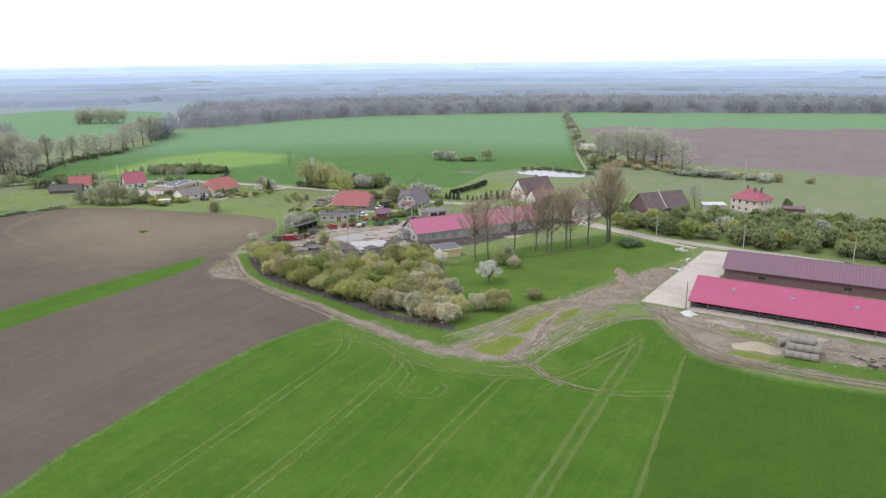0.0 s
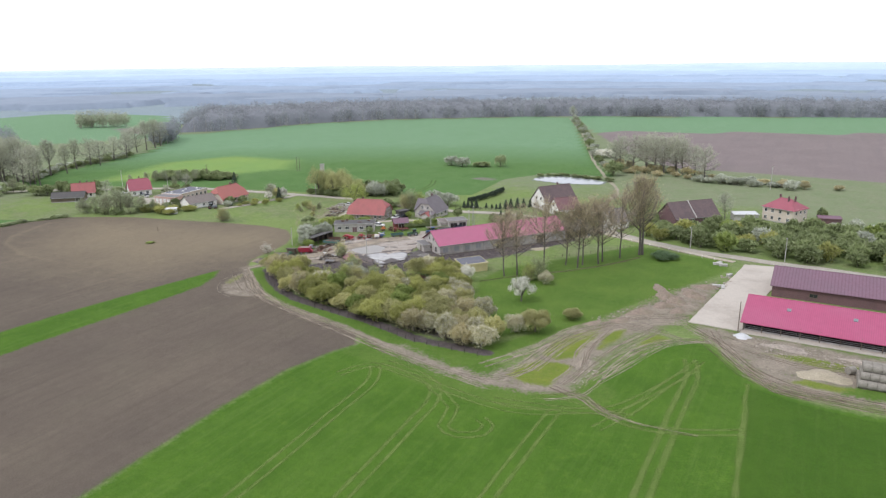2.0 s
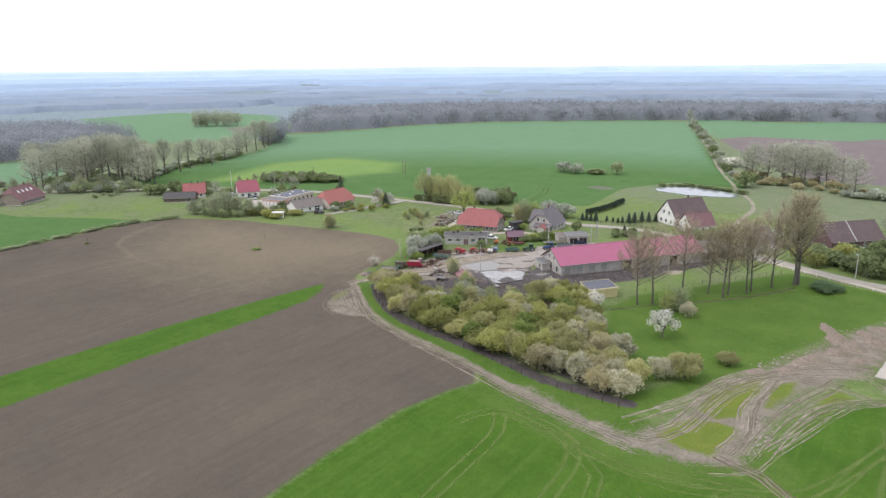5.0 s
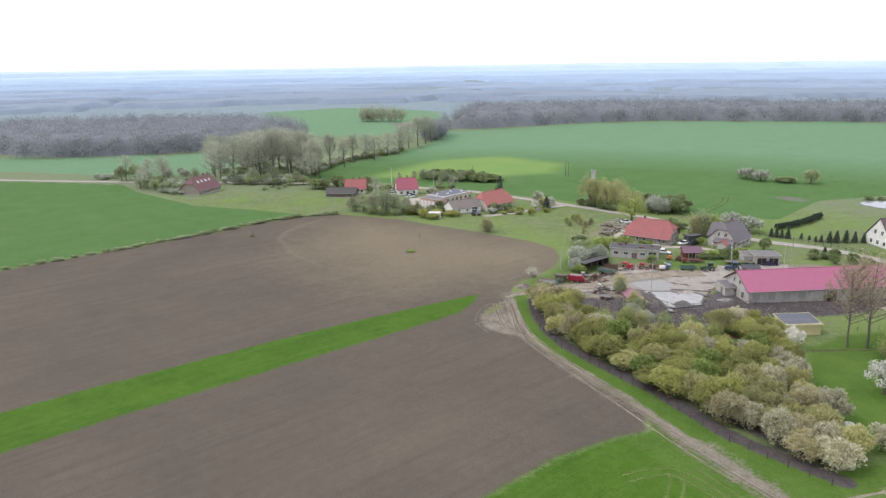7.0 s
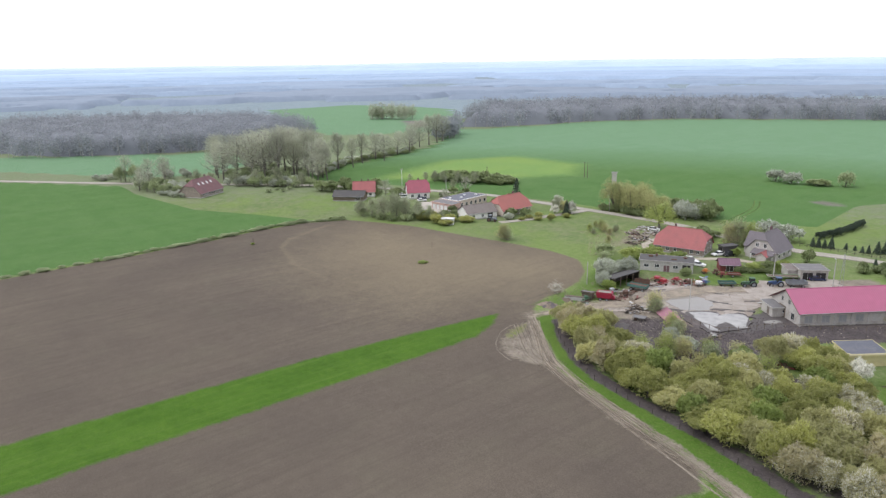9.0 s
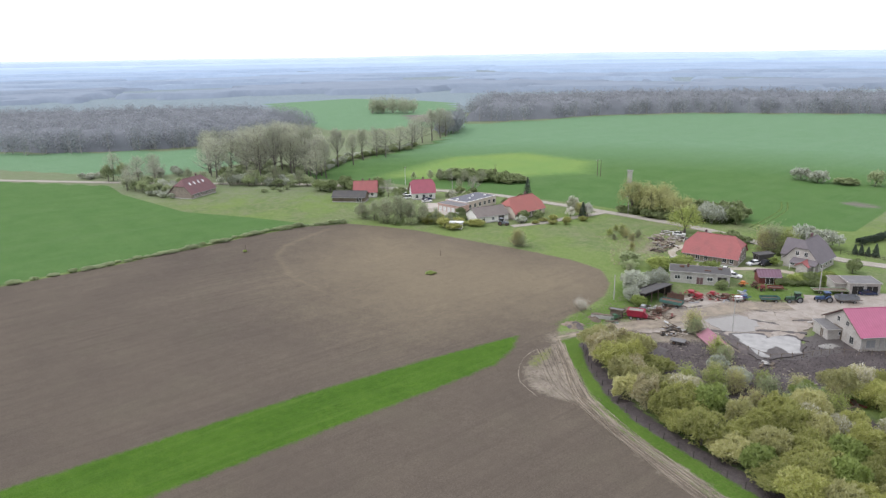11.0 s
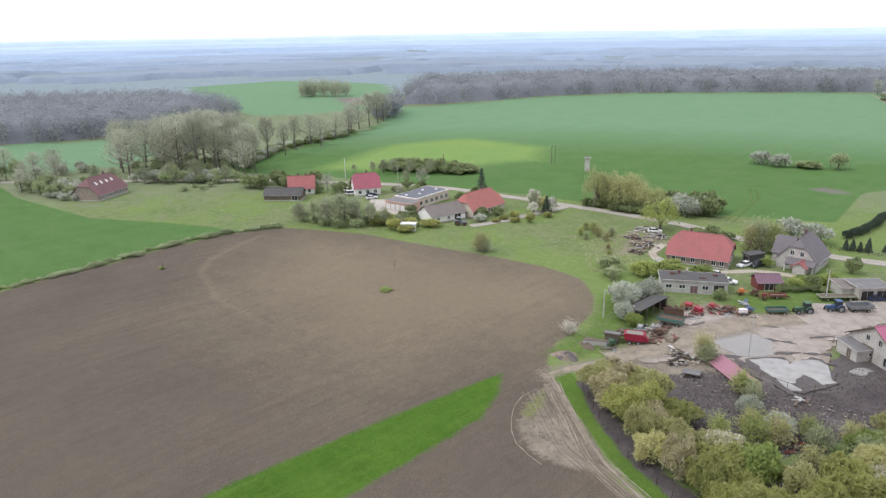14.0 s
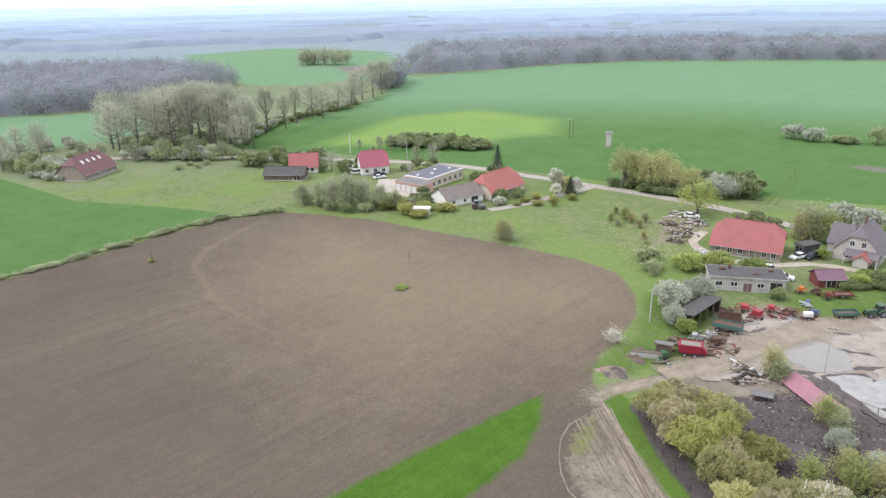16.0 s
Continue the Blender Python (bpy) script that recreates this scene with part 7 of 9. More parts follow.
canopy_under("wood_north_mass", [(-596, 536), (-562, 480), (-536, 508), (-516, 554), (-506, 616), (-454, 700), (-320, 796), (-250, 830), (45, 918), (350, 1016), (320, 1124), (20, 1034), (-330, 954), (-560, 824), (-694, 640)], 16, "closed crowns of the northern wood, in haze-painted blue-grey")


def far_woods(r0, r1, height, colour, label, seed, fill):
    """A ring of woods across the plain with haze painted into its colour: rolling closed canopy broken by open fields.
    """
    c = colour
    m = surface("haze_painted_woods", c, shade(c, 0.78), 1.0, coarse=0.006, fine=0.12, spread=0.08, stain=0.6, bump=0.0)
    na = 420
    nr = max(14, int((r1 - r0) / (r0 * 0.011)))
    vs = np.zeros((nr + 1, na + 1, 3))
    for i in range(nr + 1):
        r = r0 + (r1 - r0) * i / nr
        for k in range(na + 1):
            a = radians(-24 + 138 * k / na)
            n = noise.noise(Vector((a * 5.5 + seed * 7.3, r / (r0 * 0.11), seed * 1.7))) + 0.35 * noise.noise(Vector((a * 24, r / (r0 * 0.05), seed * 3.1)))
            px, py = r * math.sin(a), r * math.cos(a)
            h = max(0.0, min(1.0, (n + fill) * 14)) * (height * (0.9 + 0.14 * noise.noise(Vector((px / 30, py / 30, seed))) + 0.12 * noise.noise(Vector((px / 70, py / 70, seed)))))
            h = 0.0 if i in (0, nr) or k in (0, na) else h
            vs[i, k] = (-60 - r * math.sin(a), 60 + r * math.cos(a), h - 3.65 if h > 0.5 else -9.0)
    F = []
    for i in range(nr):
        for k in range(na):
            if max(vs[i, k, 2], vs[i + 1, k, 2], vs[i, k + 1, 2], vs[i + 1, k + 1, 2]) > -8:
                q = i * (na + 1) + k
                F.append((q + na + 1, q + na + 2, q + 1, q))
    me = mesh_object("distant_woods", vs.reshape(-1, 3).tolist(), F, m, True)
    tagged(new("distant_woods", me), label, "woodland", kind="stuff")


# Each ring's base colour turns paler and bluer outwards to carry the haze.
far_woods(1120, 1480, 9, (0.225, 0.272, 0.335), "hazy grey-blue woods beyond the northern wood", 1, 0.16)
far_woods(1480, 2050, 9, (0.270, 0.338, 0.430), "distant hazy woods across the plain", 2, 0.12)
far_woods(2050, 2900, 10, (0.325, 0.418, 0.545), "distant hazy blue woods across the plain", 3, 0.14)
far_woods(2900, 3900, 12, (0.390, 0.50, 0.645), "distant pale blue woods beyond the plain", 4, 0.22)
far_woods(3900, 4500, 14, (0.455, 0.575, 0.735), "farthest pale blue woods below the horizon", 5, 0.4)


def backdrop():
    """The last ridge on the horizon, all round, with pale blue haze put into its colour."""
    m, nt, bsdf, out = fresh("haze_painted_horizon")
    pos = node(nt, "NewGeometry").outputs["Position"]
    # Haze blue is painted straight into the base colour.
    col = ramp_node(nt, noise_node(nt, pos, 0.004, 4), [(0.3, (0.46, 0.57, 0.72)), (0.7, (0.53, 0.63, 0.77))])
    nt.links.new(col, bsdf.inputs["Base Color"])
    bsdf.inputs["Roughness"].default_value = 1.0
    vs, fs = [], []
    n = 180
    for k in range(n + 1):
        a = 2 * math.pi * k / n
        top = 36 + 2.5 * math.sin(a * 9) + 1.5 * math.sin(a * 23 + 1)
        for r, z in ((4620, -6), (4640, top * 0.7), (4760, top), (4800, -6)):
            vs.append((-60 + r * math.cos(a), 60 + r * math.sin(a), z))
    for k in range(n):
        for j in range(3):
            i = 4 * k + j
            fs.append((i, i + 4, i + 5, i + 1))
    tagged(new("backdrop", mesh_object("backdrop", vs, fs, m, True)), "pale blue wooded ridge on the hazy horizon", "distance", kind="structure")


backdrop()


# ---- water, wheel tracks, heaps ----
def water_material(name, base, rough):
    m, nt, bsdf, out = fresh(name)
    pos = node(nt, "NewGeometry").outputs["Position"]
    col = ramp_node(nt, noise_node(nt, pos, 0.5, 4), [(0.3, shade(base, 0.8)), (0.7, shade(base, 1.15))])
    nt.links.new(col, bsdf.inputs["Base Color"])
    bsdf.inputs["Roughness"].default_value = rough
    bsdf.inputs["IOR"].default_value = 1.4
    b = node(nt, "Bump", Strength=0.05, Distance=0.02)
    nt.links.new(noise_node(nt, pos, 2.0, 3), b.inputs["Height"])
    nt.links.new(b.outputs[0], bsdf.inputs["Normal"])
    return m


# Pale bases hold part of the sky's reflection besides the water's own milkiness.
M["puddle"] = water_material("milky_sky_toned_water", (0.31, 0.30, 0.28), 0.1)
M["pond"] = water_material("pond_water", (0.28, 0.30, 0.31), 0.05)
M["wet_concrete"] = surface("damp_pale_concrete", (0.27, 0.255, 0.232), (0.21, 0.195, 0.175), 0.38, coarse=0.3, fine=2, spread=0.12, stain=0.5)
M["bank_grass"] = surface("rough_bank_grass", (0.15, 0.175, 0.085), (0.22, 0.20, 0.13), 0.95, coarse=0.25, fine=1.5, spread=0.3, stain=0.7, bump=0.5)
M["clod"] = surface("dark_muck_clods", (0.085, 0.073, 0.072), (0.14, 0.118, 0.105), 0.95, coarse=0.5, fine=3, stain=0.5, island=0.5)
M["clod_pale"] = surface("pale_straw_litter", (0.19, 0.165, 0.145), (0.11, 0.095, 0.088), 0.95, coarse=0.5, fine=3, stain=0.6, island=0.4)
M["dead_grass"] = surface("dead_grass_tufts", (0.30, 0.27, 0.17), (0.17, 0.19, 0.07), 0.95, coarse=0.4, fine=3, stain=0.7, island=0.4)
M["black_sheet"] = surface("black_silage_sheet", (0.025, 0.026, 0.03), (0.06, 0.06, 0.06), 0.45, coarse=0.6, fine=3, stain=0.4, bump=0.4)

M["wet_mud"] = surface("wet_dark_mud", (0.100, 0.087, 0.083), (0.062, 0.054, 0.051), 0.8, coarse=0.5, fine=2.5, spread=0.4, stain=0.7, bump=0.6)
for k, (cx, cy, rx, ry, rz) in enumerate([(-144.5, 190.8, 4.2, 1.2, 35), (-136.8, 199.6, 2.6, 1.0, 50), (-128.2, 192.6, 1.6, 3.4, 0), (-147.6, 197.4, 2.6, 1.0, 60), (-139.6, 204.6, 3.2, 0.9, 20), (-132.0, 203.6, 2.4, 1.1, 40), (-150.6, 206.4, 2.4, 0.8, 30), (-143.6, 211.0, 3.0, 0.7, 25), (-134.6, 212.0, 2.4, 0.8, 50), (-154.0, 187.2, 2.6, 1.0, 60), (-129.8, 200.2, 1.8, 1.0, 20), (-155.2, 202.0, 2.2, 0.7, 70), (-137.6, 186.8, 3.4, 1.1, -25), (-131.4, 184.6, 2.6, 1.2, -15)]):
    ring = []
    for q in range(16):
        a = 2 * math.pi * q / 16
        u, v = rx * math.cos(a) * (1 + 0.3 * math.sin(3 * a + k)), 0.55 * ry * math.sin(a) * (1 + 0.5 * math.sin(4 * a + k))
        c, t = math.cos(radians(rz)), math.sin(radians(rz))
        ring.append((cx + u * c - v * t, cy + u * t + v * c))
    drape("mud_patch", ring, 0.236 + 0.001 * k, M["wet_mud"], "smear of wet dark mud on the farmyard", "mud", 0.22, 60 + k)
drape("mud_patch", [(-141.6, 191.6), (-140.4, 193.0), (-136.6, 197.4), (-134.8, 196.0), (-132.6, 200.8), (-130.6, 201.2), (-128.6, 198.8), (-125.8, 193.2), (-127.2, 190.0), (-128.6, 185.6), (-131.4, 184.4), (-135.0, 186.6)], 0.262, M["wet_mud"], "dark wet mud round the milky puddle", "mud", 0.4, 24)
drape("puddle", [(-140.6, 192.4), (-137.6, 195.8), (-135.5, 196.8), (-134.7, 195.4), (-132.7, 200.1), (-130.9, 200.3), (-129.4, 199.0), (-126.4, 192.9), (-127.7, 190.9), (-131.4, 192.6), (-131.5, 187.4), (-129.2, 186.4), (-131.2, 185.3), (-137.4, 189.7)], 0.272, M["puddle"], "shallow milky puddle beside the dark mud bank", "puddle", 0.4, 4)
drape("puddle", [(-150.5, 200.2), (-147.4, 203.6), (-143.8, 204.9), (-140.3, 202.3), (-137.9, 197.4), (-141.2, 193.0), (-143.6, 192.4), (-146.4, 193.4), (-148.5, 195.6)], 0.266, M["wet_concrete"], "damp grey patch on the farmyard concrete", "puddle", 0.7, 15)
drape("mud_patch", [(-130.2, 202.4), (-128.4, 207.4), (-124.0, 207.0), (-121.4, 201.6), (-122.4, 196.0), (-124.8, 190.4), (-127.4, 187.0), (-127.6, 190.4), (-125.6, 193.8), (-128.0, 198.6)], 0.04, M["wet_mud"], "churned dark mud before the barn annex", "mud", 0.5, 25)
drape("puddle", [(-126.4, 199.6), (-124.4, 203.2), (-122.6, 203.0), (-123.9, 199.4)], 0.06, M["puddle"], "small puddle by the barn gable", "puddle", 0.4, 6)
drape("pond", [(-150, 369), (-150, 380), (-139, 387), (-124, 384), (-111, 379), (-112, 371), (-121, 367), (-132, 365)], 0.25, M["pond"], "pale pond reflecting the overcast sky", "pond", 0.8, 7)
drape("lane", [(-95, 275), (-88, 270), (-80, 262), (-83, 250), (-90, 245), (-98, 262)], 0.16, M["gravel"], "trampled pale ground beside the open shed", "yard", 0.6, 8)
ribbon("driveway", [(-188.5, 252), (-187.8, 245), (-185.8, 240), (-181, 236.4), (-174, 234.8), (-166, 238), (-160, 245), (-150, 248), (-140, 247)], 2.5, 0.15, M["gravel"], "pale gravel drive curving round the farmhouse", "driveway", wobble=0.3)
ribbon("driveway", [(-244, 229), (-240.5, 240), (-239, 252), (-236.5, 272)], 3.4, 0.16, M["asphalt"], "grey drive to the orange-roofed house", "driveway", wobble=0.3)
drape("driveway", [(-297, 232), (-287, 222), (-272, 223), (-271, 228), (-284, 229.5), (-290, 240)], 0.17, M["slab"], "pale paved forecourt of the bungalow", "driveway", 0.2, 9)


def offset_line(line, d, rnd, jitter=0.3):
    out = []
    for i, (x, y) in enumerate(line):
        ax, ay = line[max(i - 1, 0)]
        bx, by = line[min(i + 1, len(line) - 1)]
        n = math.hypot(bx - ax, by - ay) or 1
        j = d + rnd.uniform(-jitter, jitter)
        out.append((x - (by - ay) / n * j, y + (bx - ax) / n * j))
    return out


def tramline(line, label, gap=1.9, width=0.7, mat="tramline", lift=0.014):
    rnd = random.Random(int(abs(line[0][0] * 10)))
    for s in (-1, 1):
        ribbon("wheel_track", offset_line(line, s * gap / 2, rnd, 0.06), width, lift, M[mat], label, "wheel track", wobble=0.12, seed=int(abs(line[0][0] * 7)) + s, mark=True)


LBL = "pale wheel track pressed into the green crop"
tramline([(-28.2, -20), (-29.2, 60), (-29.6, 100), (-29.8, 128), (-29.6, 143), (-31.5, 152)], LBL, 2.2, 1.4)
tramline([(-48.4, -20), (-48.8, 60), (-49.1, 95), (-49.2, 117)], LBL, 2.0, 0.95)
tramline([(-66.5, -20), (-67.2, 60), (-68.2, 85), (-69.8, 103), (-70.4, 110), (-73.5, 116.5), (-80, 119.6), (-88, 121.5)], LBL, 2.0, 0.95)
tramline([(-80.5, -20), (-81.0, 50), (-84, 100), (-85.5, 113), (-89, 119)], LBL, 2.0, 0.85)
tramline([(-93, 112), (-89.5, 119), (-80, 118.2), (-68, 115.2), (-57, 113.8), (-50, 116), (-44, 120), (-36, 121)], LBL, 1.9, 0.8)
tramline([(-74, 116), (-66, 110), (-64.5, 103), (-60.8, 101.5), (-57.6, 103.8), (-57.7, 106.8), (-59.8, 108.2)], LBL, 1.8, 0.8)
tramline([(-55, 120.5), (-49.5, 123), (-44, 122), (-38, 119), (-32.5, 118.5), (-25, 121), (-18.5, 124.5)], "curved wheel track scoured into the crop", 1.8, 1.0)
tramline([(-60.8, 116.0), (-49.6, 118.0), (-41.9, 120.8), (-37.8, 126.8), (-34.3, 135.6), (-31.9, 142.9), (-29.6, 152.5)], LBL, 1.8, 0.8)
tramline([(-40.8, 114.2), (-36.8, 124.7), (-33.5, 137.5), (-30.1, 147.1)], LBL, 1.8, 0.75)
tramline([(-199.8, 346.1), (-192.6, 329.6), (-187.9, 305.5), (-185.6, 290.2)], LBL, 2.2, 0.9)
ribbon("wheel_track", [(-16.0, 60), (-17.4, 100), (-18.6, 123), (-19.6, 145)], 1.2, 0.014, M["tramline"], "worn drill edge line in the crop", "wheel track", wobble=0.35, mark=True)

rnd_r = random.Random(21)


def ruts(line, count, spread, width, mats, label="dried tyre rut in the earth track"):
    n = len(line)
    count = int(count * 1.6)
    for k in range(count):
        a = rnd_r.randint(0, max(0, n // 3))
        b = rnd_r.randint(n - max(1, n // 3), n)
        cut = line[a:b] if b - a >= 3 else line
        d = (k / max(1, count - 1) - 0.5) * spread + rnd_r.uniform(-0.25, 0.25)
        ribbon("wheel_rut", offset_line(cut, d, rnd_r, 0.18), width * rnd_r.uniform(0.6, 1.3), 0.016 + 0.005 * (k % 9), M[mats[k % len(mats)]], label, "wheel rut", wobble=0.12, seed=k + 50, mark=True)


ruts([(-162.1, 159.5), (-152.6, 151.9), (-146.6, 146.5), (-141.6, 143.4), (-132.4, 139.9), (-124.3, 137.3), (-107.3, 132.5), (-91.3, 127.4), (-75, 123.4), (-65, 121.6)], 12, 3.6, 0.26, ["rut", "rut_thin", "rut_thin"])
ruts([(-162.5, 156), (-155, 150), (-148, 145), (-141, 143)], 9, 5.6, 0.13, ["rut", "rut_thin"], "fan of tyre ruts on the parched headland")
ruts([(-162.2, 159.6), (-156.4, 154.6), (-150.4, 149.4), (-146, 145.8), (-142.4, 143.2)], 5, 2.2, 0.34, ["rut", "path_earth"], "pale dried tyre rut beside the grass verge")
ribbon("wheel_rut", [(-161.8, 161.2), (-163.2, 152.5), (-160, 145.5), (-155, 140.4), (-149, 138.6)], 0.26, 0.05, M["rut"], "curved tyre rut round the parched corner", "wheel rut", wobble=0.06, mark=True)
ruts([(-72, 124), (-64, 125), (-60.5, 132), (-59.5, 142), (-58, 152), (-53, 163), (-45, 171), (-37, 176)], 10, 5.0, 0.26, ["rut", "rut_thin", "rut"])
ruts([(-69.1, 129.2), (-65.6, 136.3), (-61.7, 144.9), (-59.2, 155.5), (-55.9, 162.4), (-50.8, 166.0), (-44.9, 165.9), (-39.1, 165.0), (-34.7, 163.1), (-29.7, 165.7)], 10, 4.0, 0.26, ["rut", "rut_thin", "rut"])
ruts([(-53.0, 128.8), (-51.9, 135.7), (-53.4, 145.4), (-53.0, 151.5), (-52.5, 157.9), (-52.1, 162.1)], 6, 1.6, 0.26, ["rut", "rut"])
ruts([(-51.5, 128.0), (-50.2, 137.4), (-51.7, 145.4), (-51.7, 152.1), (-50.9, 158.8), (-50.8, 162.8)], 6, 1.4, 0.26, ["rut", "rut_thin"])
ruts([(-48.9, 129.4), (-48.7, 135.7), (-47.0, 146.9), (-44.9, 155.7), (-42.3, 163.3), (-41.1, 168.3)], 9, 3.4, 0.26, ["rut", "rut_thin", "rut"])
ruts([(-48.5, 132.7), (-45.4, 139.9), (-43.3, 150.8), (-39.4, 158.6), (-34.6, 162.1), (-28.9, 164.1)], 8, 2.6, 0.26, ["rut", "rut_thin"])
ruts([(-46.0, 132.4), (-42.9, 142.9), (-40.7, 151.2), (-38.0, 158.3)], 6, 2.4, 0.26, ["rut", "tramline"])
ruts([(-53, 126.5), (-49, 125), (-45.6, 124.1), (-41.9, 120.8), (-37.8, 119.3), (-33.5, 118.6), (-25, 119)], 6, 1.8, 0.26, ["rut_dark", "rut"])
ruts([(-29.8, 172.0), (-26.1, 161.6), (-21.3, 153.4), (-17.7, 148.9), (-14.3, 144.7), (-8.7, 144.1), (-2.8, 144.6), (20, 146)], 8, 3.2, 0.26, ["rut_dark", "rut_dark", "rut"], "dark tyre rut through churned earth")
ruts([(-53, 121), (-47.5, 126), (-46, 136), (-44.5, 146), (-40, 156), (-34, 163), (-28, 166)], 6, 3.0, 0.26, ["rut", "tramline"])
ruts([(-37, 173), (-30, 166), (-25, 159), (-20, 151), (-13, 146.5), (-2, 144.8), (14, 145.6), (45, 148), (90, 151)], 13, 5.2, 0.26, ["rut_dark", "rut_dark", "rut"], "dark tyre rut through churned earth")
ruts([(-33, 170), (-24, 165), (-12, 160), (2, 160.5), (20, 161), (60, 163)], 8, 5.0, 0.26, ["rut", "rut_dark"], "tyre rut through churned earth")
ruts([(-60, 152), (-50, 168), (-44, 176), (-36, 178)], 7, 4.0, 0.26, ["rut", "rut_thin"])
ribbon("earth_path", [(-164.6, 160.5), (-163.2, 166), (-161.2, 171), (-158.6, 176), (-156.5, 181)], 3.4, 0.03, M["path_earth"], "pale trodden earth path into the farmyard", "path", wobble=0.2, mark=True)
ribbon("earth_path", [(-163.6, 161.6), (-158.2, 157.2), (-150.2, 150.6), (-142.4, 144.9), (-133, 140.6)], 0.8, 0.07, M["path_earth"], "pale worn edge of the headland track", "path", wobble=0.25, mark=True)
ribbon("earth_film", [(-160, 174.5), (-157.4, 180.6), (-155.4, 187.0), (-153.2, 194.6), (-151.0, 201.6), (-147.1, 211.4), (-141, 219.6)], 9.0, 0.31, M["path_earth"], "tan earth trodden over the yard concrete", "earth", wobble=0.5, mark=True)
ribbon("ditch_edge", [(-95, 183), (-84, 197), (-76.6, 204), (-66, 219), (-60, 231)], 1.0, 0.03, M["rut_dark"], "dark shallow ditch line across the lawn", "ditch", wobble=0.15, mark=True)


def heap(name, x, y, rx, ry, h, material, label, category, seed, rz=0, rough=0.22):
    """An uneven heap: a domed mesh with a ragged foot."""
    rnd = random.Random(seed)
    th = thing(name, x, y, rz, label, category)
    rings, sides = 9, 22
    bm = bm_new()
    grid = []
    for i in range(rings):
        f = i / (rings - 1)
        ring = []
        for k in range(sides):
            a = 2 * math.pi * k / sides
            wob = 1 + 0.18 * math.sin(3 * a + seed) + 0.1 * math.sin(5 * a + 2 * seed) + rnd.uniform(-0.06, 0.06)
            r = f * wob
            z = h * max(0, 1 - f ** 1.6) * (1 + rnd.uniform(-rough, rough)) - 0.12 * f
            ring.append(bm.verts.new((rx * r * math.cos(a), ry * r * math.sin(a), z if i else h)))
            if i == 0:
                break
        grid.append(ring)
    for k in range(sides):
        bm.faces.new((grid[0][0], grid[1][k], grid[1][(k + 1) % sides]))
        for i in range(1, rings - 1):
            bm.faces.new((grid[i][k], grid[i + 1][k], grid[i + 1][(k + 1) % sides], grid[i][(k + 1) % sides]))
    ob = part("mound", bm, material, th, smooth=True)
    return th


for i, (x, y, rx, ry, h, rz) in enumerate([(-44.8, 194, 2.6, 4.6, 1.3, 25), (-41.0, 190.5, 2.6, 3.6, 1.2, 10), (-47.6, 177.5, 4.6, 2.4, 0.9, 55), (-36.0, 206.5, 3.6, 2.0, 0.9, 20), (-50.5, 169, 3.2, 1.8, 0.7, 60), (-39.0, 199, 2.4, 4.2, 1.1, 20), (-43.5, 185, 3.2, 2.2, 1.0, 40), (-47.5, 200, 1.8, 3.8, 0.8, 28), (-36.5, 196, 2.4, 2.0, 0.9, 0), (-39.5, 182.5, 2.8, 1.8, 0.8, 70), (-56, 164, 3.0, 1.4, 0.5, 60)]):
    heap("earth_mound", x, y, rx, ry, h, M["earth"], "mound of dug brown earth beside the dirt track", "earth mound", i + 3, rz, 0.22)
heap("sand_heap", -6.6, 155.6, 5.6, 3.2, 0.8, M["sand"], "spread heap of pale yellow sand", "sand heap", 41, 5)
heap("rubble_heap", -14.0, 168.0, 5.2, 1.8, 0.7, M["rubble"], "heap of broken concrete rubble", "rubble heap", 42, -5)
heap("rubble_heap", 2.0, 167.0, 6.5, 1.6, 0.5, M["rubble"], "heap of broken concrete rubble", "rubble heap", 43, -2)
# Rubble stones by the pole, given the plastic sheet's white.
heap("white_heap", -23.2, 170.8, 1.9, 1.5, 1.0, M["film_white"], "heap of white and grey rubble stones by a pole", "rubbish heap", 44)
heap("silage_heap", 12.5, 231.5, 5.5, 3.4, 2.4, M["black_sheet"], "silage heap under black plastic sheet", "silage heap", 45)
heap("sheeted_heap", 24.0, 232.0, 6.5, 2.6, 1.2, M["film_white"], "long heap under white plastic sheet", "silage heap", 46)
heap("log_heap", 2.0, 233.0, 7.5, 1.4, 1.0, M["rust"], "long brown heap of logs along the road", "log heap", 47)
heap("muck_heap", -147.0, 171.5, 3.6, 3.0, 0.6, M["wet_mud"], "low trampled muck heap", "muck heap", 48)
heap("muck_heap", -136.0, 168.0, 4.0, 3.4, 0.7, M["wet_mud"], "low trampled muck heap", "muck heap", 49)
heap("muck_heap", -120.5, 179.0, 3.4, 2.4, 0.6, M["wet_mud"], "low heap of old straw and muck", "muck heap", 50)
heap("mud_bank", -137.4, 187.7, 7.6, 1.5, 0.8, M["clod"], "long bank of dark mud between shelter and puddle", "mud bank", 56, -29, 0.3)
heap("straw_patch", -93.0, 226.5, 4.2, 2.4, 0.35, M["sand"], "patch of spread pale straw in front of the barn", "straw", 51, 54)
heap("gravel_patch", -27.0, 243.0, 3.6, 1.2, 0.25, M["sand"], "patch of pale sand by the road", "sand", 52, -5)


def stone_mesh(seed):
    rnd = random.Random(seed)
    bm = bm_new()
    bmesh.ops.create_icosphere(bm, subdivisions=1, radius=0.5)
    for v in bm.verts:
        v.co *= rnd.uniform(0.7, 1.2)
        v.co.z *= 0.6
    me = bpy.data.meshes.new("stone")
    bm.to_mesh(me)
    bm.free()
    me.materials.append(M["rubble"])
    return me


STONES = [stone_mesh(k) for k in range(5)]


def rubble(poly, count, size, label, seed, material=None):
    rnd = random.Random(seed)
    pts = spread(poly, count, seed)
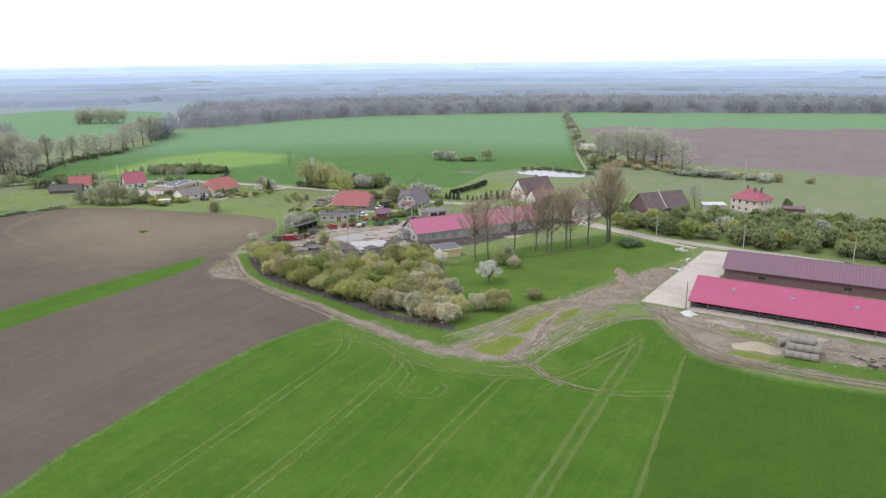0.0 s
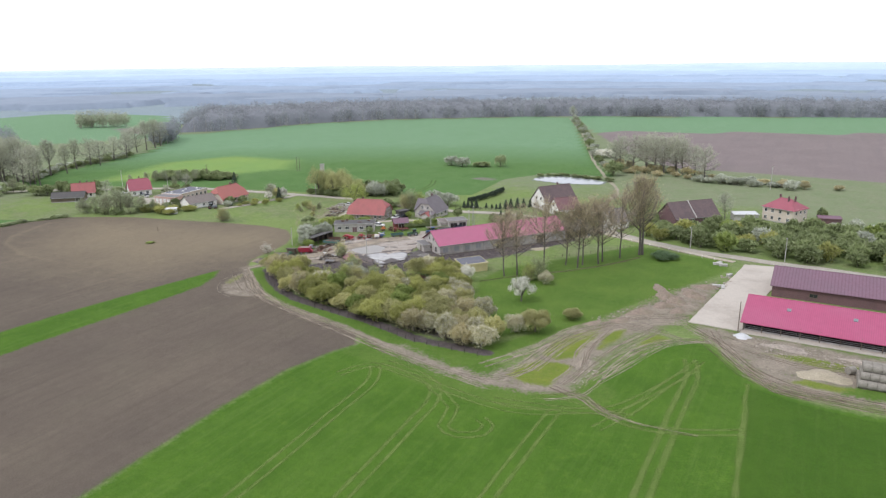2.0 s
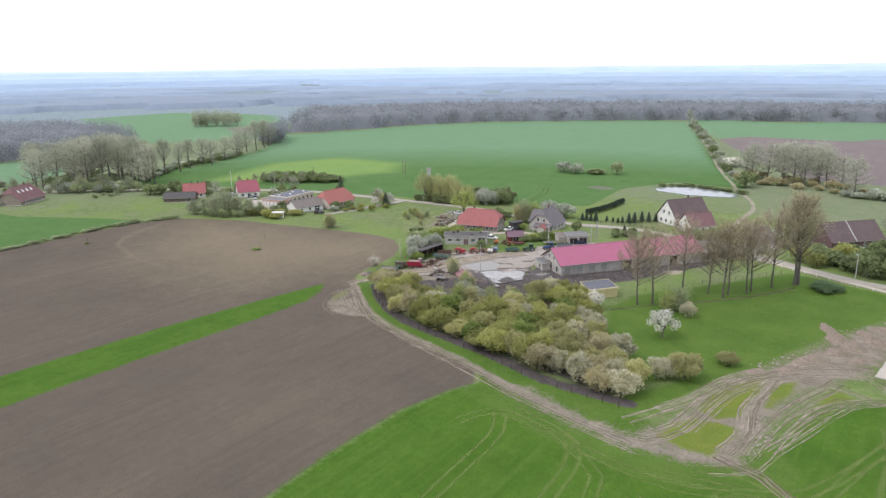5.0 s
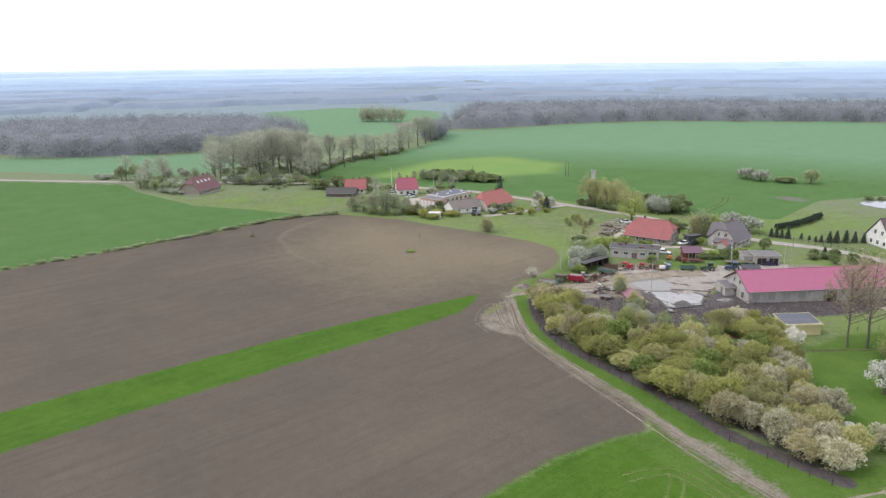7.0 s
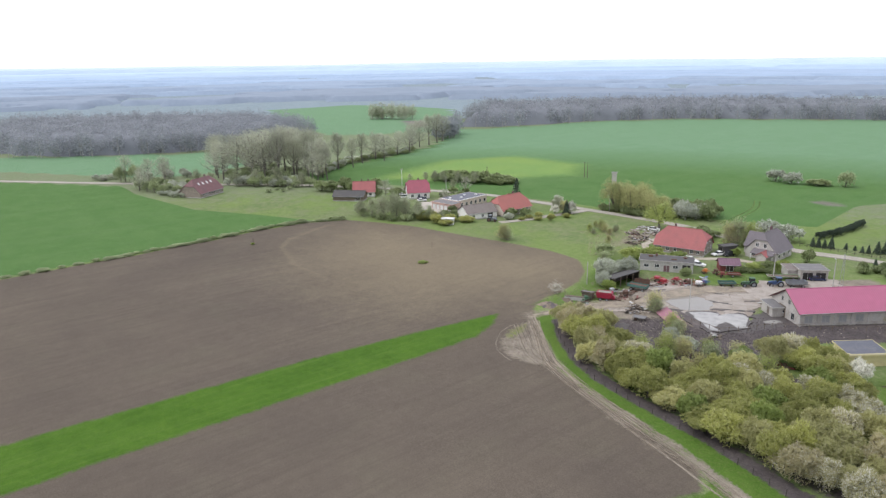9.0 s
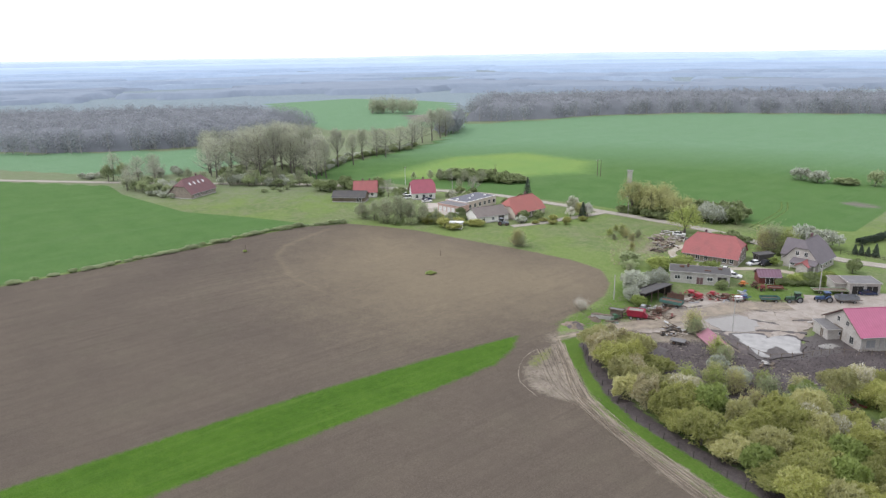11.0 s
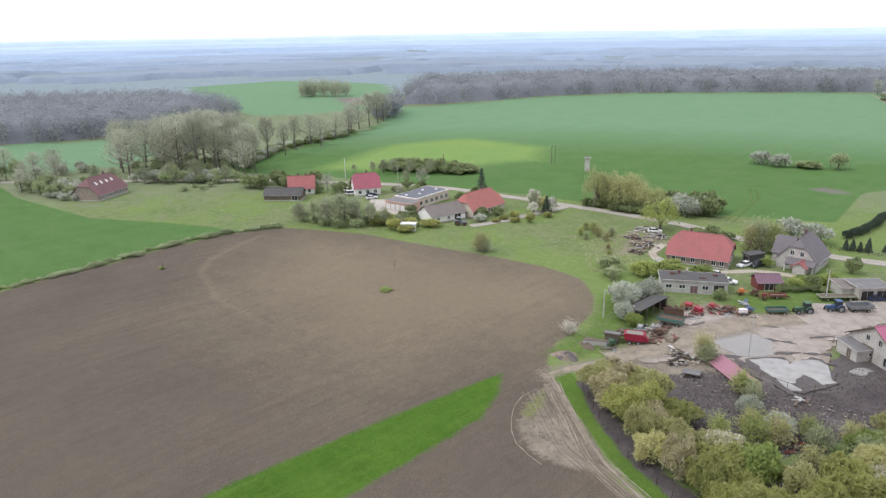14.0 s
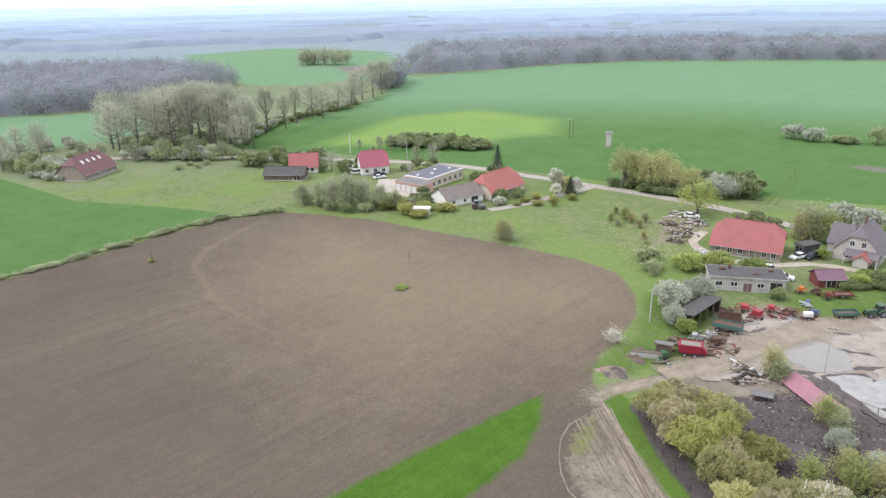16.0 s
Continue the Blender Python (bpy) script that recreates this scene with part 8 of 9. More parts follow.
    cx, cy = sum(p[0] for p in pts) / count, sum(p[1] for p in pts) / count
    th = thing("rubble", cx, cy, 0, label, "rubble")
    for k, (x, y) in enumerate(pts):
        s = size * rnd.uniform(0.4, 1.5)
        share("stone", STONES[k % 5], th, pose(x - cx, y - cy, gz(y) - gz(cy) + s * 0.1, 0, 0, rnd.uniform(0, 360)) @ Matrix.Diagonal((s, s * rnd.uniform(0.6, 1.3), s * 0.8, 1)))
    return th


rubble([(-21, 172), (-6, 169.5), (18, 168), (18, 163), (-4, 161), (-20, 164)], 170, 0.5, "scattered pale concrete rubble beside the shed apron", 5)
rubble([(-33, 224), (-30, 226), (-31, 206), (-35, 204), (-37, 212)], 26, 0.9, "broken concrete pieces beside the slab", 6)
rubble([(-204, 254), (-199, 270), (-193, 258), (-192, 246), (-200, 248)], 90, 1.0, "spread pile of rubble and old timber on rough grass", 7)
rubble([(-126, 178), (-116, 180), (-112, 190), (-120, 186), (-128, 184)], 40, 0.35, "stones and rubbish on the trampled mud", 8)
def scrap_heap(x, y, rad, count, seed, mats, label):
    """A jumble of planks, sheets and bars."""
    rnd = random.Random(seed)
    th = thing("scrap_heap", x, y, 0, label, "scrap heap", "scrap round the yard")
    for k in range(count):
        a, q = rnd.uniform(0, 6.28), rad * math.sqrt(rnd.random())
        l, w, h = rnd.uniform(0.6, 2.6), rnd.uniform(0.12, 0.7), rnd.uniform(0.06, 0.25)
        bm = bm_new()
        box(bm, -l / 2, l / 2, -w / 2, w / 2, 0, h)
        tilt = pose(q * math.cos(a), q * math.sin(a), rnd.uniform(0.0, 0.45), rnd.uniform(-14, 14), rnd.uniform(-14, 14), rnd.uniform(0, 360))
        bmesh.ops.transform(bm, matrix=tilt, verts=bm.verts)
        part("plank" if w < 0.35 else "sheet", bm, M[mats[k % len(mats)]], th)


rubble([(8, 152), (30, 153), (34, 163), (12, 165), (6, 160)], 90, 0.55, "clods and rubble on the rough ground beside the bales", 15)
rubble([(-56, 164), (-48, 172), (-40, 190), (-36, 206), (-40, 206), (-48, 186), (-58, 166)], 90, 0.55, "clods and stones among the earth mounds", 16)
rubble([(-52, 128), (-48, 126), (-46, 143), (-50, 146)], 40, 0.4, "small clods on the trampled fork", 17)
rubble([(-150, 166), (-138, 162), (-126, 166), (-120, 180), (-130, 184), (-146, 182)], 90, 0.3, "stones and rubbish on the trampled muck", 18)
rubble([(-122, 200), (-110, 198), (-90, 236), (-94, 240)], 60, 0.3, "stones on the muddy strip before the barn", 19)
scrap_heap(17.0, 158.0, 4.5, 22, 30, ["timber", "timber_dark"], "loose poles and timber on rough ground")
scrap_heap(-124.0, 168.0, 2.4, 14, 31, ["wood_red", "timber", "rust"], "reddish rubbish heap at the hedge")
scrap_heap(-112.0, 178.0, 2.4, 14, 32, ["wood_red", "timber", "earth"], "brown rubbish heap at the hedge")
scrap_heap(-160.8, 194.0, 2.6, 16, 1, ["rust", "timber", "steel", "concrete"], "jumble of rusty scrap beside the green bush")
scrap_heap(-156.8, 190.6, 2.4, 14, 2, ["rust", "timber", "wood_red"], "jumble of red and brown scrap beside the yard")
scrap_heap(-163.0, 205.6, 2.0, 12, 3, ["timber", "rust"], "stack of old boards beside the machine shed")
scrap_heap(-158.2, 205.0, 1.8, 10, 4, ["timber", "steel", "rust"], "loose old boards on the concrete")
scrap_heap(-154.4, 211.0, 2.2, 14, 5, ["rust", "red_paint", "steel"], "scrap among parked machines")
scrap_heap(-151.8, 185.4, 2.0, 18, 6, ["film_white", "sand", "film_white", "timber"], "pale boards and plastic beside the muck")
scrap_heap(-150.4, 182.8, 2.6, 26, 36, ["timber", "timber_dark", "steel"], "stack of dark old boards beside the muck")
scrap_heap(-157.6, 188.4, 2.6, 20, 37, ["rust", "timber", "sand", "wood_red"], "low litter of scrap beside the red wagon")
scrap_heap(-163.6, 187.6, 2.0, 14, 38, ["timber", "rust", "green_paint"], "old boards behind the red wagon")
scrap_heap(-147.4, 186.6, 1.8, 10, 7, ["timber", "concrete"], "old boards beside the muck")
scrap_heap(-162.0, 178.6, 1.8, 10, 8, ["timber", "steel", "green_paint"], "scrap beside the red wagon")
scrap_heap(-166.0, 180.0, 1.6, 8, 9, ["timber", "rust"], "old boards at the field's corner")
scrap_heap(-152.6, 220.6, 1.4, 9, 10, ["film_white", "blue_paint", "steel"], "pale scrap lying on the grass")
scrap_heap(-131.0, 212.0, 1.6, 9, 11, ["concrete", "timber"], "rubble beside the barn's shed")
scrap_heap(-118.5, 176.0, 2.4, 14, 12, ["timber", "rust", "concrete"], "brown rubbish on the mud bank")
scrap_heap(-113.5, 190.5, 2.2, 12, 13, ["timber", "concrete"], "old boards beside the mud yard")
scrap_heap(-200.5, 262.0, 3.4, 26, 14, ["timber", "rust", "concrete", "film_white"], "spread pile of old timber on rough grass")
scrap_heap(-198.0, 252.0, 3.2, 22, 15, ["timber", "timber_dark", "rust"], "spread pile of old timber on rough grass")
scrap_heap(-182.0, 236.8, 1.2, 8, 16, ["white_paint", "concrete"], "pale odds and ends before the farmhouse")
scrap_heap(-171.0, 236.2, 1.4, 8, 17, ["white_paint", "steel", "blue_paint"], "odds and ends before the farmhouse")
scrap_heap(-312.0, 231.0, 2.0, 10, 18, ["white_paint", "timber"], "odds and ends beside the white house")
scrap_heap(-128.0, 182.0, 1.6, 8, 19, ["timber", "concrete"], "old boards beside the puddle")
rubble([(-153, 186), (-149, 188), (-146, 184), (-150, 181)], 24, 0.9, "pale rubbish and boards beside the yard", 9)
rubble([(-163, 192), (-156, 194), (-154, 187), (-161, 187)], 28, 0.7, "scrap and stones beside the yard", 10)


def clod_field(poly, count, size, material, label, seed, name="clods", category="mud"):
    """Trampled clods and muck strewn over the ground, too many to count."""
    rng = np.random.RandomState(seed)
    V, F = [], []
    for x, y in spread(poly, count, seed):
        r = size * rng.uniform(0.4, 1.5)
        a = rng.uniform(0, 6.28)
        q = [(x + r * math.cos(a + k * 1.57) * rng.uniform(0.6, 1.3), y + r * math.sin(a + k * 1.57) * rng.uniform(0.6, 1.3), gz(y) - 0.03) for k in range(4)]
        n = len(V)
        V += q + [(x + rng.uniform(-0.3, 0.3) * r, y + rng.uniform(-0.3, 0.3) * r, gz(y) + r * rng.uniform(0.5, 1.0))]
        F += [(n + k, n + (k + 1) % 4, n + 4) for k in range(4)]
    return tagged(new(name, mesh_object(name, V, F, material)), label, category, kind="stuff")


clod_field(MUD_PIT, 5200, 0.2, M["clod"], "dark trampled clods of mud and muck", 61)
clod_field([(-152, 172), (-143.5, 185), (-134, 181), (-124, 178), (-119, 170), (-128, 163), (-140, 162)], 1500, 0.16, M["clod_pale"], "pale straw and rubbish trodden into mud", 62)
clod_field([(-51, 166), (-44, 176), (-36, 178), (-33, 196), (-37, 208), (-46, 200), (-50, 184), (-57, 166)], 900, 0.18, M["earth"], "loose earth clods among the mounds", 63)
clod_field([(-170, 167.5), (-164, 170.5), (-161.5, 176), (-162, 186), (-166, 196), (-170, 204), (-174, 204), (-171.5, 190), (-172.5, 176)], 700, 0.2, M["bank_grass"], "rough tussocks of grass at the field's corner", 66, "grass_tussocks", "grass")
clod_field([(-22, 172), (-6, 169.5), (40, 167), (40, 158), (-4, 160), (-20, 164)], 1400, 0.14, M["rubble"], "small pale rubble strewn beside the shed", 64)
clod_field([(-216, 240), (-206, 254), (-190, 262), (-184, 238), (-190, 215), (-206, 236)], 1200, 0.22, M["dead_grass"], "tufts of dead grass and weeds in the meadow", 65, "grass_tussocks", "grass")


def concrete_block(x, y, rz, l, w, h):
    th = thing("concrete_block", x, y, rz, "loose pale concrete block beside the slab", "concrete block", "concrete blocks")
    bm = bm_new()
    box(bm, -l / 2, l / 2, -w / 2, w / 2, -0.05, h, 0.06)
    part("block", bm, M["concrete"], th)


for x, y, rz, l in ((-36.4, 233.4, 20, 2.6), (-34.6, 232.6, 15, 2.4), (-36.0, 235.0, 60, 1.8), (-31.6, 221.6, 70, 2.2), (-31.8, 208.2, 95, 3.0), (-33.6, 208.8, 10, 2.2)):
    concrete_block(x, y, rz, l, 0.9, 0.7)


def low_wall(x, y, rz, l):
    th = thing("low_wall", x, y, rz, "low weathered concrete trough wall in the grass", "low wall")
    bm = bm_new()
    box(bm, -l / 2, l / 2, -0.35, 0.35, -0.1, 1.0, 0.05)
    part("wall", bm, M["concrete"], th)
    bm = bm_new()
    box(bm, -l / 2 - 0.05, l / 2 + 0.05, -0.42, 0.42, 1.0, 1.12, 0.03)
    part("coping", bm, M["timber"], th)


low_wall(-165.3, 178.7, 32, 5.2)
heap("brush_heap", -166.8, 170.2, 2.6, 2.0, 1.0, M["earth"], "mound of earth and brushwood in the grass", "brush heap", 55, 20, 0.4)
scrap_heap(-192.0, 247.0, 4.2, 34, 33, ["timber", "timber_dark", "rust", "concrete"], "spread pile of old timber on rough grass")
scrap_heap(-193.5, 257.0, 3.4, 26, 34, ["timber", "concrete", "timber_dark"], "spread pile of old timber on rough grass")
scrap_heap(-190.0, 239.5, 2.6, 18, 35, ["timber", "timber_dark", "earth"], "broken branches on rough grass")


# ---- straw bales ----
def bale_mesh():
    bm = bm_new()
    r, l = 0.82, 1.55
    prof = [(-l / 2, r * 0.95), (-l / 2 + 0.07, r), (0, r * 1.01), (l / 2 - 0.07, r), (l / 2, r * 0.95)]
    rings = []
    for x, q in prof:
        rings.append([bm.verts.new((x, q * math.cos(2 * math.pi * k / 16), q * math.sin(2 * math.pi * k / 16))) for k in range(16)])
    for a, b in zip(rings, rings[1:]):
        for k in range(16):
            bm.faces.new((a[k], a[(k + 1) % 16], b[(k + 1) % 16], b[k]))
    bm.faces.new(rings[0])
    bm.faces.new(rings[-1][::-1])
    bmesh.ops.recalc_face_normals(bm, faces=bm.faces)
    me = bpy.data.meshes.new("bale")
    bm.to_mesh(me)
    bm.free()
    me.materials.append(M["straw"])
    return me


BALE = bale_mesh()
base_z = gz(156)
for tier, rows_n in enumerate((4, 3, 2)):
    for r in range(rows_n):
        for c in range(4 - (tier == 2)):
            x = -0.2 + c * 1.57 + 0.3 * tier
            y = 153.4 + r * 1.62 + tier * 0.81
            z = base_z + 0.78 + tier * 1.4
            ob = new("straw_bale", BALE)
            ob.matrix_basis = pose(x, y, z, (c * 37 + r * 51) % 360, 0, 5 + (c - r) * 1.5)
            tagged(ob, "weathered grey round straw bale in a stack", "straw bale", "stack of straw bales")
ob = new("straw_bale", BALE)
ob.matrix_basis = pose(-1.9, 159.5, base_z + 0.78, 0, 0, 40)
tagged(ob, "single pale round straw bale beside the stack", "straw bale", "stack of straw bales")


# ---- poles, lamps, fences ----
def street_lamp(x, y, h, rz, label="grey concrete street lamp with a curved arm"):
    th = thing("street_lamp", x, y, rz, label, "street lamp", "street lamps")
    bm = bm_new()
    tube(bm, [(0, 0, -0.3), (0, 0, h * 0.6), (0, 0, h - 0.4)], [0.16, 0.12, 0.09], 7)
    part("pole", bm, M["concrete"], th)
    bm = bm_new()
    tube(bm, [(0, 0, h - 0.45), (0.3, 0, h - 0.1), (1.3, 0, h)], [0.06, 0.05, 0.045], 6)
    part("arm", bm, M["steel"], th)
    bm = bm_new()
    box(bm, 1.1, 1.75, -0.13, 0.13, h - 0.12, h + 0.06, 0.04)
    part("lamp_head", bm, M["lamp_head"], th)


for x, y, h, rz in ((-47.5, 251.5, 7.5, -100), (-18.0, 246.8, 8.0, -95), (14, 243.5, 8.0, -95), (-158.5, 269.0, 7.5, 90), (-229.4, 278.6, 7.0, -90), (-313.5, 261, 7, -60), (-126.0, 239.5, 8.0, 120)):
    street_lamp(x, y, h, rz)


def pole(name, x, y, h, r, label, material, arms=0, rz=0):
    th = thing(name, x, y, rz, label, "pole")
    bm = bm_new()
    tube(bm, [(0, 0, -0.4), (0, 0, h)], [r, r * 0.7], 7)
    part("post", bm, material, th)
    for k in range(arms):
        bm = bm_new()
        box(bm, -0.8, 0.8, -0.05, 0.05, h - 0.3 - 0.6 * k, h - 0.18 - 0.6 * k)
        part("crossarm", bm, M["timber"], th)
        for u in (-0.7, 0, 0.7):
            bm = bm_new()
            tube(bm, [(u, 0, h - 0.18 - 0.6 * k), (u, 0, h + 0.02 - 0.6 * k)], 0.06, 6)
            part("insulator", bm, M["white_paint"], th)


pole("utility_pole", -141.3, 193.2, 8.5, 0.13, "slim grey concrete pole in the farmyard", M["concrete"], 1, 30)
pole("utility_pole", -140.4, 235.6, 7.5, 0.16, "pale concrete pole beside the trucks", M["concrete"], 1, 40)
pole("utility_pole", -171.8, 191.8, 6.5, 0.15, "pale concrete post in front of blossoming shrubs", M["concrete"])
pole("shed_pole", -24.4, 174.0, 7.5, 0.12, "thin dark pole at the cattle shed's corner", M["timber"], 0)
pole("utility_pole", -292.5, 340.8, 8.5, 0.16, "wooden utility pole out in the crop", M["timber"], 1, 60)
pole("utility_pole", -291.2, 341.8, 8.5, 0.16, "wooden utility pole out in the crop", M["timber"], 0, 60)
pole("utility_pole", -315.1, 290.1, 8.5, 0.16, "wooden utility pole beyond the road", M["timber"], 1, 60)
pole("utility_pole", -338.4, 252.7, 8.5, 0.14, "pale utility pole by the road", M["white_paint"], 1, 60)
pole("utility_pole", -31.5, 392, 12.0, 0.2, "pale utility pole beyond the meadow", M["concrete"], 1, 20)
pole("field_post", -275.1, 141.5, 2.2, 0.12, "short dark post standing in bare soil", M["timber"])
pole("field_post", -231.0, 184.6, 2.0, 0.10, "short dark post standing in bare soil", M["timber"])
bush("green", -275.0, 141.2, 0.8, 0.7, "small weed tuft round a post", "grass_tuft", "grass", seed=2)
bush("green", -219.0, 171.0, 1.7, 0.5, "green tuft of weeds in bare soil", "grass_tuft", "grass", seed=3)


def lattice_mast(x, y, h):
    th = thing("lattice_mast", x, y, 20, "thin steel lattice mast beside the barn", "mast")
    for sx in (-1, 1):
        for sy in (-1, 1):
            bm = bm_new()
            tube(bm, [(sx * 0.55, sy * 0.55, -0.2), (sx * 0.12, sy * 0.12, h)], 0.05, 4)
            part("leg", bm, M["steel"], th)
    for k in range(8):
        z0, z1 = h * k / 8, h * (k + 1) / 8
        a, b = 0.55 - 0.43 * k / 8, 0.55 - 0.43 * (k + 1) / 8
        bm = bm_new()
        for (x0, y0), (x1, y1) in (((-1, -1), (1, -1)), ((1, -1), (1, 1)), ((1, 1), (-1, 1)), ((-1, 1), (-1, -1))):
            tube(bm, [(x0 * a, y0 * a, z0), (x1 * b, y1 * b, z1)], 0.025, 4)
        part("brace", bm, M["steel"], th)


lattice_mast(-123.4, 237.8, 10.5)


def fence(name, line, gap, h, material, label, rails=0, r=0.07):
    x0, y0 = line[0]
    th = thing(name, x0, y0, 0, label, "fence")
    pts = []
    for (ax, ay), (bx, by) in zip(line, line[1:]):
        n = max(1, round(math.hypot(bx - ax, by - ay) / gap))
        pts += [(ax + (bx - ax) * k / n, ay + (by - ay) * k / n) for k in range(n)]
    pts.append(line[-1])
    bm = bm_new()
    tube(bm, [(0, 0, -0.2), (0, 0, h)], [r, r * 0.85], 5)
    me = bpy.data.meshes.new("post")
    bm.to_mesh(me)
    bm.free()
    me.materials.append(material)
    rnd = random.Random(len(pts))
    for x, y in pts:
        share("post", me, th, pose(x - x0, y - y0, gz(y) - gz(y0), rnd.uniform(-4, 4), rnd.uniform(-4, 4), 0))
    for k in range(rails):
        z = h * (0.85 - 0.4 * k)
        for (ax, ay), (bx, by) in zip(pts, pts[1:]):
            bm = bm_new()
            tube(bm, [(ax - x0, ay - y0, z + gz(ay) - gz(y0)), (bx - x0, by - y0, z + gz(by) - gz(y0))], r * 0.6, 4)
            part("rail", bm, material, th)


fence("bank_fence", [(-157, 161.4), (-150, 155.2), (-141, 148.6), (-132, 144.2), (-120, 141.6), (-105, 138.8), (-88, 133.6), (-72, 133)], 3.2, 1.2, M["timber_dark"], "line of short dark fence posts along the bank")
fence("mud_fence", [(-136.5, 186.2), (-129.3, 185.6), (-125.3, 191.6), (-122.7, 197.6), (-118.6, 201.4), (-111, 207.5), (-98, 224), (-88, 238)], 2.6, 1.3, M["timber"], "rough wooden fence round the mud yard", 1)
fence("roadside_fence", [(-19, 239.6), (0, 238.2), (24, 235), (70, 230)], 3.0, 1.1, M["concrete"], "pale post and rail fence between road and shed", 2, 0.09)
fence("garden_fence", [(-152, 279), (-138, 280.5), (-126, 281.5), (-112, 278.5)], 2.4, 1.2, M["timber_dark"], "dark garden fence along the road", 2)
fence("lawn_fence", [(-93, 203), (-84, 217), (-74, 231), (-66, 243)], 3.0, 1.1, M["timber"], "thin old fence posts along the lawn's edge")
fence("road_kerb_posts", [(-75, 256), (-64, 249.5), (-50, 243.5), (-38, 238.5)], 4.0, 0.8, M["white_paint"], "low white posts along the path")

hedge_line = [(-152, 294), (-150, 304), (-149.5, 316), (-150.2, 327), (-143.8, 329)]
for i in range(22):
    f = i / 21 * 3
    k = min(2, int(f))
    x = hedge_line[k][0] + (hedge_line[k + 1][0] - hedge_line[k][0]) * (f - k)
    y = hedge_line[k][1] + (hedge_line[k + 1][1] - hedge_line[k][1]) * (f - k)
    if i % 7 != 3:
        bush("conifer", x, y, 1.5, 2.6, "clipped dark conifer in a garden hedge", "hedge_conifer", "conifer", "conifer hedge", i)


# ---- worn concrete slabs of the farmyard, each its own piece ----
def yard_slabs():
    yard = bpy.data.objects["farmyard"]
    outline = [(-156.9, 178.3), (-159.2, 184), (-157.9, 196.4), (-161.7, 203.1), (-158.8, 210.6), (-150.1, 211.6), (-141, 222.4), (-140.7, 231), (-128, 246), (-121, 240), (-130.5, 221.8), (-131.6, 206.3), (-127.2, 195), (-129.2, 187), (-139.6, 191.5), (-146.8, 189.1), (-150.4, 183.2), (-153.9, 178.4)]
    rnd = random.Random(77)
    meshes = []
    for v in range(4):
        bm = bm_new()
        l, w = (1.47, 1.47)
        c = [rnd.uniform(-0.07, 0.07) for _ in range(8)]
        low = [bm.verts.new((sx * l + c[2 * k], sy * w + c[2 * k + 1], -0.1)) for k, (sx, sy) in enumerate(((-1, -1), (1, -1), (1, 1), (-1, 1)))]
        top = [bm.verts.new((q.co.x * 0.985, q.co.y * 0.985, 0)) for q in low]
        bm.faces.new(top)
        for k in range(4):
            bm.faces.new((low[k], low[(k + 1) % 4], top[(k + 1) % 4], top[k]))
        me = bpy.data.meshes.new("slab")
        bm.to_mesh(me)
        bm.free()
        me.materials.append(M["yard_slab"])
        meshes.append(me)
    c, s = math.cos(radians(34)), math.sin(radians(34))
    n = 0
    for i in range(-16, 17):
        for j in range(-16, 17):
            u, v = i * 3.08, j * 3.08
            x, y = -140 + u * c - v * s, 208 + u * s + v * c
            worn = noise.noise(Vector((x * 0.09, y * 0.09, 3.3)))
            if not in_poly(outline, x, y) or worn < -0.24 or rnd.random() < 0.06:
                continue
            ob = share("slab", meshes[n % 4], yard, pose(x, y, gz(y) + 0.205 + rnd.uniform(-0.015, 0.02), rnd.uniform(-0.5, 0.5), rnd.uniform(-0.5, 0.5), 34 + 90 * (n % 4) + rnd.uniform(-1, 1)))
            n += 1


yard_slabs()


# ---- vehicles and machines ----
WHEELS = {}


def wheel(parent, x, y, r, w, rim_mat, name="wheel"):
    """A wheel standing on the ground: tyre with a rim under it. The axle runs along y."""
    key = (r, w, rim_mat.name)
    if key not in WHEELS:
        n = 18
        bm = bm_new()
        prof = [(-w / 2, r * 0.62), (-w / 2, r * 0.92), (-w * 0.32, r), (w * 0.32, r), (w / 2, r * 0.92), (w / 2, r * 0.62)]
        rings = [[bm.verts.new((q * math.cos(2 * math.pi * k / n), y0, q * math.sin(2 * math.pi * k / n))) for k in range(n)] for y0, q in prof]
        for a, b in zip(rings, rings[1:] + rings[:1]):
            for k in range(n):
                bm.faces.new((a[k], a[(k + 1) % n], b[(k + 1) % n], b[k]))
        bmesh.ops.recalc_face_normals(bm, faces=bm.faces)
        ty = bpy.data.meshes.new("tyre")
        bm.to_mesh(ty)
        bm.free()
        ty.materials.append(M["tyre"])
        bm = bm_new()
        tube(bm, [(0, -w * 0.36, 0), (0, w * 0.36, 0)], r * 0.62, 14)
        tube(bm, [(0, -w * 0.45, 0), (0, w * 0.45, 0)], r * 0.2, 8)
        ri = bpy.data.meshes.new("rim")
        bm.to_mesh(ri)
        bm.free()
        ri.materials.append(rim_mat)
        WHEELS[key] = (ty, ri)
    ty, ri = WHEELS[key]
    ob = share(name, ty, parent, pose(x, y, r))
    share("rim", ri, ob)
    return ob


def profile_body(points, half, taper=0.0, bevel=0.05):
    """A body from a side outline (x, z), widened to both sides; taper narrows it towards the top."""
    bm = bm_new()
    zmax = max(z for _, z in points)
    zmin = min(z for _, z in points)
    rows_ = []
    for s in (-1, 1):
        rows_.append([bm.verts.new((x, s * half * (1 - taper * (z - zmin) / (zmax - zmin)), z)) for x, z in points])
    bm.faces.new(rows_[0])
    bm.faces.new(rows_[1][::-1])
    for i in range(len(points)):
        j = (i + 1) % len(points)
        bm.faces.new((rows_[0][i], rows_[1][i], rows_[1][j], rows_[0][j]))
